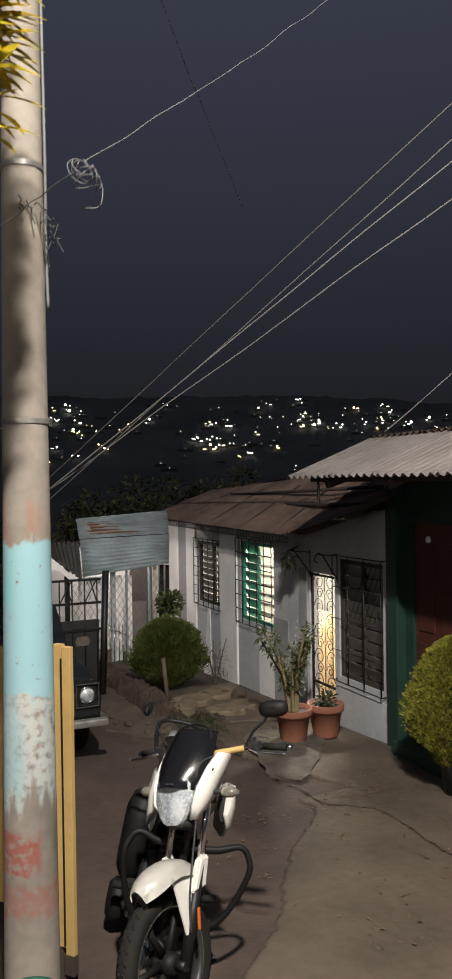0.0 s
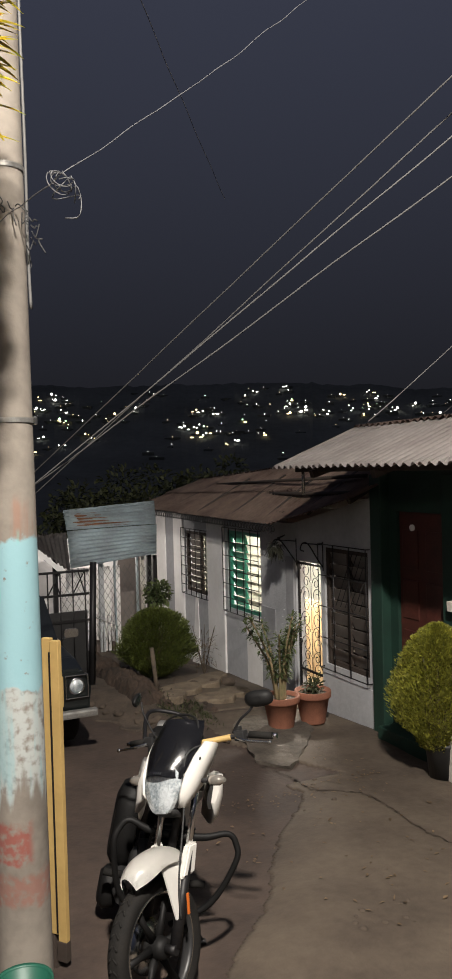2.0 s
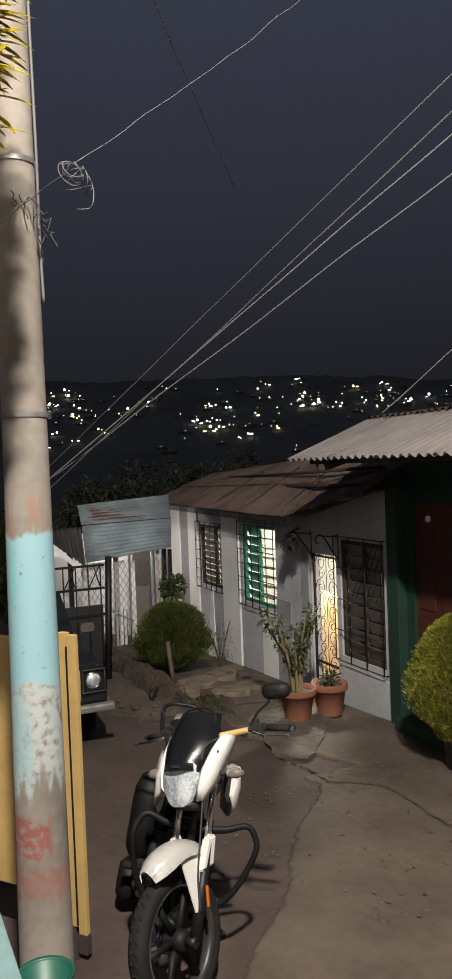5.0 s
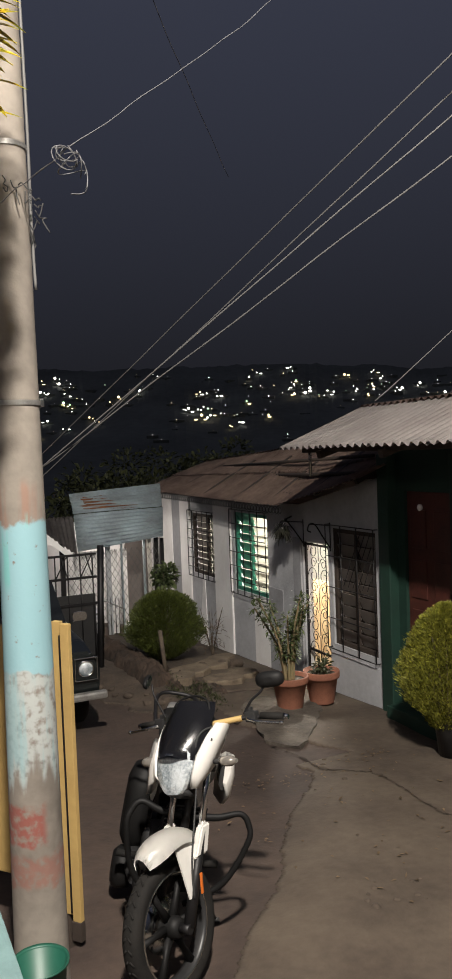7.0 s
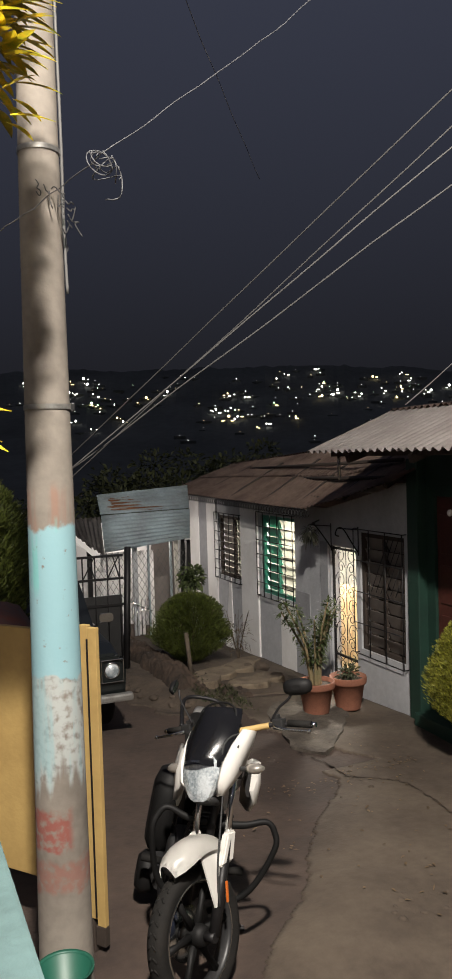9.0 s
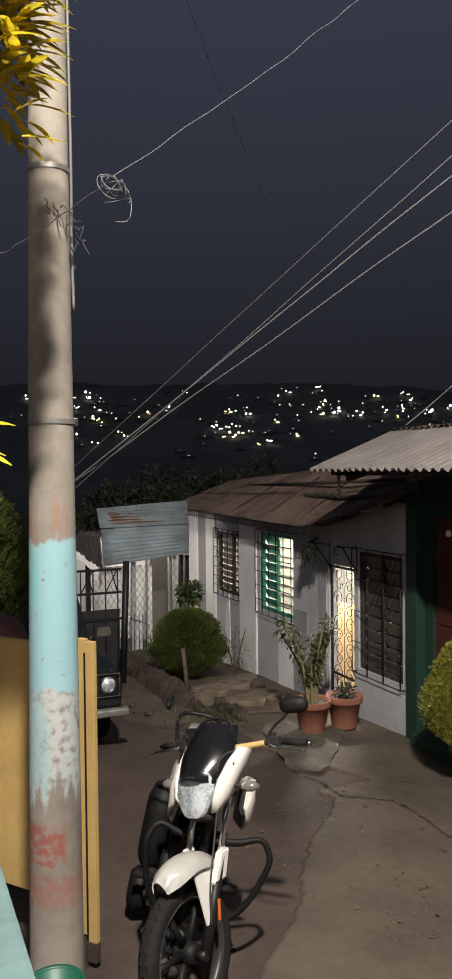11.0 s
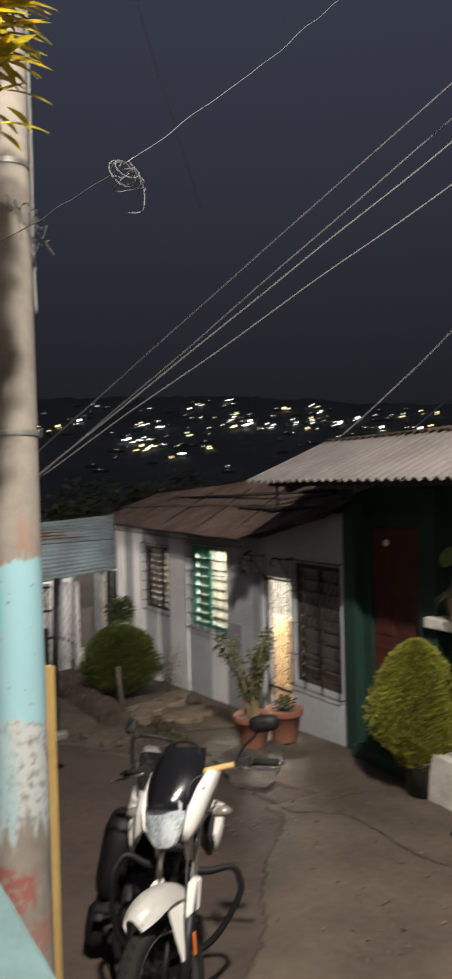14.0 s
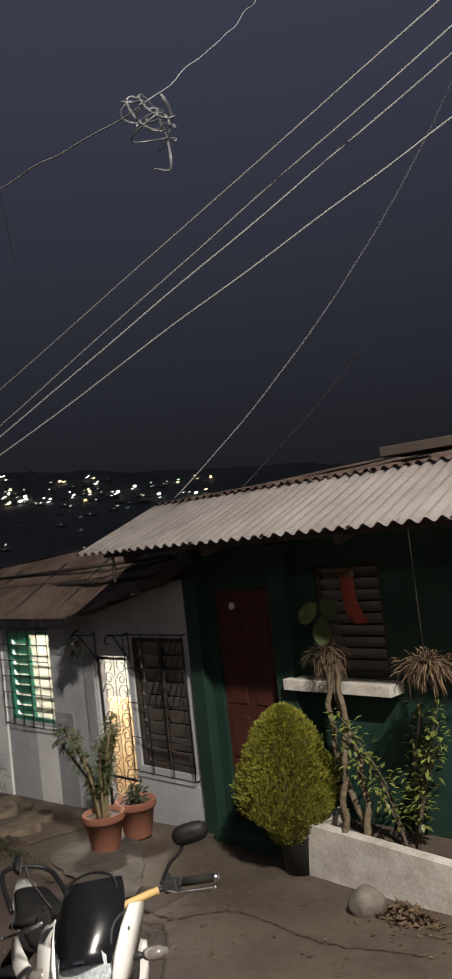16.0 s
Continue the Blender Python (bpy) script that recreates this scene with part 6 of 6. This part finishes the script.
part("rail", b, M["steel"], fence, "low pale wrought rail")

# earth bank by the street: a crumbling face that dies out towards the terrace
def bank_edge(y):
    """Plan line of the foot of the bank."""
    return 3.34 + 0.12 * smooth01(11.0, 9.9, y) + 0.55 * smooth01(10.0, 9.55, y) + 0.07 * noise.noise((y * 3.1, 2, 0)) + 0.03 * noise.noise((y * 11, 5, 0))
def bank_top(x, y):
    base = 0.164 - 0.068 * x - 0.05 * y
    h = 0.20 + 0.36 * smooth01(9.9, 10.9, y) * smooth01(4.35, 3.5, x)
    d = x - bank_edge(y)
    face = smooth01(0.0, 0.20 + 0.05 * noise.noise((y * 6, x * 6, 0)), d) * (0.82 + 0.18 * smooth01(0.15, 0.6, d))
    rough = 0.11 * noise.noise((x * 5, y * 5, 2)) + 0.07 * noise.noise((x * 13, y * 13, 6))
    return base - 0.04 + (h + rough * face) * face * smooth01(9.5, 9.75, y)
bm = bm_new()
grid = [[bm.verts.new((2.85 + 0.035 * i + 0.02 * noise.noise((i * 0.9, j * 0.7, 1)), 9.45 + 0.05 * j, bank_top(2.85 + 0.035 * i, 9.45 + 0.05 * j))) for i in range(46)] for j in range(92)]
for r0, r1 in zip(grid, grid[1:]):
    for i in range(45):
        bm.faces.new((r0[i], r0[i + 1], r1[i + 1], r1[i]))
solo("earth_bank", bm, M["bank"], "crumbling reddish-brown earth bank held by roots", "bank", kind="structure")
rngb = random.Random(77)
for k in range(7):
    x, y = 3.02 + 0.2 * noise.noise((k * 0.9, 0, 0)) + 0.085 * k, 10.9 - 0.19 * k
    rock("stone", x, y, rngb.uniform(0.04, 0.08), "brown stone in the crumbling earth bank", 40 + k, "earth")
stake = bm_new()
rod(stake, (3.95, 10.75, bank_top(3.95, 10.75) - 0.1), (3.90, 10.80, bank_top(3.95, 10.75) + 0.56), 0.032, 0.03, 7)
solo("wooden_stake", stake, M["bark"], "weathered wooden stake in front of the thuja bush", "stake")
rng = random.Random(55)
for x, y, r, n, lab in ((4.80, 12.9, 0.28, 460, "dark leafy plant by the house wall"), (5.35, 12.3, 0.28, 180, "thin dry weeds by the house wall")):
    wp = thing("weed", pose(x, y, land(x, y)), lab, "plant")
    b = bm_new()
    shrub_leaves(b, (0, 0, 1.22 if n > 200 else 0.35), (r, r, 0.26 if n > 200 else 0.5), n, 0.09 if n > 200 else 0.13, 0.06 if n > 200 else 0.012, rng, 0.3, 0.2)
    part("foliage", b, M["green_leaf"] if n > 200 else M["dry_leaf"], wp)
    for k in range(6):
        a = k * 1.05
        b = bm_new()
        tube(b, smooth_path([(0, 0, 0), (0.1 * math.cos(a), 0.1 * math.sin(a), 0.4), (0.8 * r * math.cos(a), 0.8 * r * math.sin(a), 1.3 if n > 200 else 0.8)], 4), 0.01, 5, 0.004)
        part("stem", b, M["bark"], wp)

for k, (x, y, w, d, a) in enumerate(((4.30, 10.75, 0.75, 0.50, 0.3), (4.62, 10.25, 0.60, 0.42, -0.2), (4.85, 11.15, 0.70, 0.48, 0.5), (4.05, 10.35, 0.46, 0.34, 0.9), (5.05, 10.55, 0.50, 0.40, 0.1), (5.25, 11.75, 0.55, 0.35, 0.4))):
    b = bm_new()
    rim = [Vector((w * 0.5 * math.cos(q * math.tau / 9) * (1 + 0.25 * noise.noise((q * 1.7, k, 0))), d * 0.5 * math.sin(q * math.tau / 9) * (1 + 0.25 * noise.noise((q * 1.3, k, 4))), 0)) for q in range(9)]
    loft(b, [[p * sc + Vector((0, 0, z)) for p in rim] for z, sc in ((-0.25, 1.0), (0.035, 1.0), (0.055, 0.95))], False)
    bmesh.ops.transform(b, matrix=pose(x, y, max(land(x, y), bank_top(x, y) if x < 4.4 else -9) + 0.02, 3 * noise.noise((k, 1, 0)), 6 * noise.noise((k, 0, 3)), math.degrees(a)), verts=b.verts)
    solo("concrete_slab", b, M["broken_slab"], "broken piece of tan concrete lying on the bank", "slab", "broken slabs")
b = bm_new()
for _ in range(900):
    x = rng.uniform(3.7, 4.25)
    y = 9.85 + (x - 3.7) * -0.4 + rng.gauss(0, 0.22)
    blade(b, (x, y, max(land(x, y), bank_top(x, y)) - 0.005), (rng.gauss(0, 0.5), rng.gauss(0, 0.5), 1), (rng.gauss(0, 1), rng.gauss(0, 1), 0), rng.uniform(0.04, 0.12), 0.012, 0.3, 2)
solo("grass", b, M["dark_leaf"], "dark low grass at the foot of the bank", "grass", kind="stuff")

# ---- parked truck ----
TX, TY = 2.46, 8.75
truck = thing("pickup_truck", pose(TX, TY, land(TX - 0.5, TY + 0.6)), "old dark green pickup truck with round headlamps and chrome bumper", "truck")
b = bm_new()
loft(b, [[Vector((-1.62, 0.10, 0.42)), Vector((-0.02, 0.10, 0.42)), Vector((0.0, 0.06, 0.80)), Vector((-0.10, 0.10, 0.98)), Vector((-1.54, 0.10, 0.98)), Vector((-1.64, 0.06, 0.80))],
         [Vector((-1.64, 0.5, 0.42)), Vector((0.0, 0.5, 0.42)), Vector((0.02, 0.5, 0.84)), Vector((-0.08, 0.5, 1.04)), Vector((-1.56, 0.5, 1.04)), Vector((-1.66, 0.5, 0.84))],
         [Vector((-1.64, 1.35, 0.42)), Vector((0.0, 1.35, 0.42)), Vector((0.02, 1.35, 0.88)), Vector((-0.08, 1.35, 1.08)), Vector((-1.56, 1.35, 1.08)), Vector((-1.66, 1.35, 0.88))]], False)
bmesh.ops.bevel(b, geom=list(b.edges), offset=0.03, segments=2, affect="EDGES")
part("bonnet", b, M["car_dark"], truck)
b = bm_new()
loft(b, [[Vector((x0, 1.3, 1.02)), Vector((x1, 1.3, 1.02)), Vector((x1 - 0.08, 1.75, 1.58)), Vector((x0 + 0.08, 1.75, 1.58))] for x0, x1 in ((-1.6, -0.05),)] +
     [[Vector((-1.6, 2.6, 1.02)), Vector((-0.05, 2.6, 1.02)), Vector((-0.13, 2.5, 1.58)), Vector((-1.52, 2.5, 1.58))]], False)
bmesh.ops.bevel(b, geom=list(b.edges), offset=0.03, segments=2, affect="EDGES")
part("cab", b, M["glass_dark"], truck, "dark glazed cab")
b = bm_new()
box(b, (-0.82, 3.1, 0.75), (1.62, 3.5, 0.62), bev=0.03)
part("load_bed", b, M["car_dark"], truck)
for x, big in ((-0.17, 1), (-0.40, 1), (-1.25, 1), (-1.48, 1)):
    b = bm_new()
    lathe(b, [(0.0, 0.025), (0.05, 0.02), (0.075, 0.0)], 20, pose(x, 0.075, 0.80, 90, 0, 0))
    hl = part("headlamp", b, M["lens"], truck, "round glass headlamp")
    b = bm_new()
    lathe(b, [(0.075, 0.0), (0.08, 0.02), (0.092, 0.02), (0.095, 0.0)], 20, pose(x, 0.08, 0.80, 90, 0, 0))
    part("bezel", b, M["chrome"], hl)
b = bm_new()
for k in range(7):
    box(b, (-0.82, 0.085, 0.69 + 0.035 * k), (0.62, 0.02, 0.012))
for k in range(14):
    box(b, (-1.10 + 0.043 * k, 0.083, 0.795), (0.010, 0.02, 0.24))
part("grille", b, M["worn_chrome"], truck)
for x in (-0.17, -1.48):
    b = bm_new()
    for dx, dz, w, h in ((0, 0.125, 0.26, 0.009), (0, -0.125, 0.26, 0.009), (0.125, 0, 0.009, 0.24), (-0.125, 0, 0.009, 0.24)):
        box(b, (x + dx, 0.055, 0.80 + dz), (w, 0.03, h), bev=0.004)
    part("lamp_bezel", b, M["steel"], truck, "square chromed lamp bezel")
b = bm_new()
box(b, (-0.40, 0.06, 0.76), (0.16, 0.02, 0.34), bev=0.01)
part("lamp_surround", b, M["yellow"], truck, "yellow painted lamp surround")
b = bm_new()
box(b, (-0.81, 0.0, 0.51), (1.70, 0.10, 0.085), bev=0.025)
part("bumper", b, M["worn_chrome"], truck, "chrome front bumper")
for x, y in ((-0.15, 0.75), (-1.5, 0.75), (-0.15, 3.6), (-1.5, 3.6)):
    b = bm_new()
    lathe(b, [(0.18, -0.09), (0.30, -0.1), (0.34, -0.06), (0.345, 0.0), (0.34, 0.06), (0.30, 0.1), (0.18, 0.09), (0.0, 0.06)], 28, pose(x, y, 0.345, 0, 90, 0))
    wh = part("wheel", b, M["tyre"], truck)
    b = bm_new()
    lathe(b, [(0.18, 0.085), (0.16, 0.04), (0.06, 0.06), (0.0, 0.06)], 20, pose(x, y, 0.345, 0, 90, 0))
    part("hub_cap", b, M["steel"], wh)
b = bm_new()
loft(b, [oval((0.08, 1.25, 1.17), (0.09, 0, 0), (0, 0, 0.055), 14, 4), oval((0.08, 1.21, 1.17), (0.09, 0, 0), (0, 0, 0.055), 14, 4)])
mr = part("wing_mirror", b, M["steel"], truck, "pale metal wing mirror")
b = bm_new()
rod(b, (-0.06, 1.3, 1.05), (0.06, 1.24, 1.14), 0.01, n=6)
part("mirror_arm", b, M["chrome"], mr)
heap = bm_new()
bmesh.ops.create_icosphere(heap, subdivisions=4, radius=1.0)
for v in heap.verts:
    n1 = noise.noise(v.co * 1.6) * 0.16 + noise.noise(v.co * 5.0) * 0.04
    v.co = Vector((v.co.x * 0.62 * (1 + n1), v.co.y * 0.9 * (1 + n1), max(v.co.z, -0.9) * 0.86 * (1 + n1)))
bmesh.ops.translate(heap, vec=(0.62, 6.6, 0.80), verts=heap.verts)
for f in heap.faces:
    f.smooth = True
solo("covered_load", heap, M["tarp"], "heap covered with a faded red and grey tarpaulin", "tarpaulin")

# ---- trees behind the houses ----
rng = random.Random(91)
for x, y, z, r, n in ((6.2, 21.5, 0.25, 1.5, 1500), (8.4, 22.5, 0.5, 1.5, 1500), (4.6, 20.0, -0.25, 1.3, 1300), (10.8, 23.0, 0.9, 1.4, 1300), (3.0, 18.5, -0.2, 1.5, 1300), (1.2, 17.0, -0.2, 1.7, 1300)):
    tre = thing("tree", pose(x, y, land(x, y)), "dark leafy tree beyond the roofs", "tree", "trees behind the houses")
    base = land(x, y)
    b = bm_new()
    rod(b, (0, 0, -0.2), (0.1, 0, z - base + 0.6), 0.13, 0.06, 9)
    for k in range(6):
        a = k * 1.05
        tube(b, smooth_path([(0.08, 0, z - base), (0.5 * r * math.cos(a), 0.5 * r * math.sin(a), z - base + 0.9), (0.85 * r * math.cos(a), 0.85 * r * math.sin(a), z - base + 1.5)], 4), 0.05, 6, 0.012)
    part("trunk", b, M["bark"], tre)
    b = bm_new()
    for k in range(9):
        c = (rng.uniform(-0.7, 0.7) * r, rng.uniform(-0.7, 0.7) * r, z - base + 1.2 + rng.uniform(-0.6, 0.75) * r * 0.7)
        shrub_leaves(b, c, (0.5 * r, 0.5 * r, 0.38 * r), n // 9, 0.22, 0.10, rng, 0.3, 0.35, 0.2, 2)
    part("crown", b, M["dark_leaf"], tre)

# ---- hillside town across the valley ----
def crest(bearing):
    """Elevation of the skyline, in degrees, by compass bearing."""
    return 5.9 + 0.5 * noise.noise((bearing * 0.06, 0, 5)) + 0.22 * noise.noise((bearing * 0.35, 2, 0)) + 0.12 * noise.noise((bearing * 1.6, 0, 0)) + 0.10 * abs(noise.noise((bearing * 4.3, 3, 0))) - 0.0016 * (bearing - 20) ** 2 * (1 if abs(bearing - 20) < 60 else 0.6)
def hill_point(bearing, u):
    """u runs from the valley floor, 0, to the skyline, 1."""
    d = 150 + 170 * u
    el = -4.0 + (crest(bearing) + 4.0) * u
    a = radians(bearing)
    return Vector((d * math.sin(a), d * math.cos(a), 2.7 + d * math.tan(radians(el))))
bm = bm_new()
cols = [-70 + 0.25 * k for k in range(760)]
rows = [[bm.verts.new(hill_point(c, u)) for c in cols] for u in (0, 0.2, 0.4, 0.55, 0.7, 0.8, 0.9, 0.96, 1.0)]
rows.append([bm.verts.new(hill_point(c, 1.0) + Vector((60 * math.sin(radians(c)), 60 * math.cos(radians(c)), -60))) for c in cols])
for r0, r1 in zip(rows, rows[1:]):
    for k in range(len(cols) - 1):
        bm.faces.new((r0[k], r0[k + 1], r1[k + 1], r1[k]))
solo("backdrop", bm, M["hill"], "dark wooded hillside across the valley", "hill", kind="structure")
rng = random.Random(14)
houses, lw, lo, lg = bm_new(), bm_new(), bm_new(), bm_new()
town = thing("hillside_town", pose(0, 0, 0), "far hillside houses with white and amber lights", "town", kind="stuff")
centres = [(10.5, 0.80), (13.5, 0.86), (15.5, 0.78), (19.5, 0.90), (23.0, 0.70), (27.5, 0.84), (29.6, 0.90), (30.8, 0.80), (33.5, 0.84), (36.5, 0.88), (38.5, 0.84), (26.0, 0.62), (40.5, 0.84), (5.0, 0.84)]
for k in range(250):
    if k % 5 < 3:
        c = centres[rng.randrange(len(centres))]
        be, u = c[0] + rng.gauss(0, 1.0), c[1] + rng.gauss(0, 0.05)
    else:
        be, u = rng.uniform(2, 44), rng.uniform(0.42, 0.95) if k % 2 else rng.uniform(0.68, 0.95)
    if u > 0.965:
        continue
    p = hill_point(be, u)
    to_eye = (Vector((0, 0, 2.7)) - p).normalized()
    size = rng.uniform(1.6, 3.4)
    box(houses, p - to_eye * 1.0 + Vector((0, 0, -0.6)), (size * 1.3, size, size * 0.8), Matrix.Rotation(rng.uniform(0, 3), 3, "Z"))
    kind = rng.random()
    tgt = lw if kind < 0.66 else (lo if kind < 0.93 else lg)
    r = rng.choice((0.05, 0.06, 0.07, 0.09, 0.11, 0.13, 0.16, 0.20, 0.26, 0.40)) * (1.15 if k % 5 < 3 else 0.8)
    bmesh.ops.create_icosphere(tgt, subdivisions=1, radius=r, matrix=Matrix.Translation(p + to_eye * 2.6 + Vector((0, 0, 0.9))))
    if r > 0.2:
        box(lo if kind > 0.5 else lw, p + to_eye * 2.0 + Vector((rng.uniform(-2, 2), 0, rng.uniform(-0.6, 0.9))), (0.9 * rng.random() + 0.2, 0.3, 0.10 + 0.25 * rng.random()))
part("houses", houses, M["hill"], town)
part("white_lights", lw, M["lit_white"], town)
part("amber_lights", lo, M["lit_warm"], town)
part("green_lights", lg, M["lit_green"], town)

# ---- overhead wires ----
def wire(a, b, r, material, label, sag=0.0, wob=0.0, seed=0):
    a, b = Vector(a), Vector(b)
    bm = bm_new()
    pts = []
    for k in range(41):
        t = k / 40
        p = a.lerp(b, t) - Vector((0, 0, sag * 4 * t * (1 - t)))
        pts.append(p + wob * Vector((noise.noise((t * 9, seed, 0)), noise.noise((t * 9, seed, 7)), noise.noise((t * 9, seed, 3)))))
    tube(bm, pts, r, 6)
    return solo("overhead_wire", bm, material, label, "wire", "overhead wires")


def beyond(a, b, k):
    return Vector(a) + (Vector(a) - Vector(b)) * k


for k, (a, b) in enumerate((((4.118, 4.867, 5.508), (2.214, 9.828, 2.848)), ((4.311, 5.10, 5.349), (2.061, 9.169, 2.591)), ((4.308, 5.099, 5.192), (1.675, 7.445, 2.697)), ((4.105, 4.864, 4.792), (1.834, 7.375, 2.809)))):
    wire(beyond(a, b, 1.1), beyond(b, a, 0.10), 0.0068, M["cable"], "pale overhead service wire across the street", 0.0, 0.012, k)
wire((13.6, 7.8, 11.0), (5.85, 8.2, 3.27), 0.0065, M["pale_cable"], "service wire dropping to the awning", 0.55, 0.012, 9)
wire((15.5, 7.5, 11.2), (6.9, 8.1, 3.35), 0.006, M["black_cable"], "dark service wire dropping to the roof", 0.55, 0.02, 12)
kn = Vector((0.575, 2.185, 3.571))
wire(kn + Vector((1.9, 1.05, 1.75)), kn, 0.0017, M["grey_cable"], "twisted wire running to a tangled knot", 0.04, 0.015, 15)
wire(kn, kn + Vector((-0.35, 0.75, -0.12)), 0.0017, M["grey_cable"], "loose wire leading away from a knot", 0.03, 0.015, 16)
wire((0.773, 3.420, 6.013), (3.840, 7.900, 5.643), 0.0028, M["cable"], "thin wire high over the street", 0.05, 0.01, 18)
rng = random.Random(4)
knot = thing("wire_tangle", pose(*kn), "tangled coil of spare wire hung on a cable", "wire")
for k in range(7):
    b = bm_new()
    pts, a0, r = [], rng.uniform(0, 6), rng.uniform(0.012, 0.032)
    ax = Vector((rng.gauss(0, 1), rng.gauss(0, 1), rng.gauss(0, 1))).normalized()
    u = ax.orthogonal().normalized()
    v = ax.cross(u)
    for j in range(15):
        a = a0 + j * 0.42
        pts.append(Vector((0, 0, -0.03)) + u * r * math.cos(a) + v * (r + 0.01 * (k % 3)) * math.sin(a) + ax * 0.004 * j)
    tube(b, pts, 0.0016, 5)
    part("loop", b, M["grey_cable"], knot)
b = bm_new()
tube(b, smooth_path([(0.03, 0, 0), (0.06, 0.01, -0.05), (0.05, 0, -0.11), (0.01, 0, -0.12)], 5), 0.002, 5)
part("tail_end", b, M["grey_cable"], knot)

# ---- bring the plan to true size ----
for ob in list(scene.objects):
    if ob.parent is None and ob.type != "CAMERA":
        ob.matrix_basis = Matrix.Scale(TRUE, 4) @ ob.matrix_basis
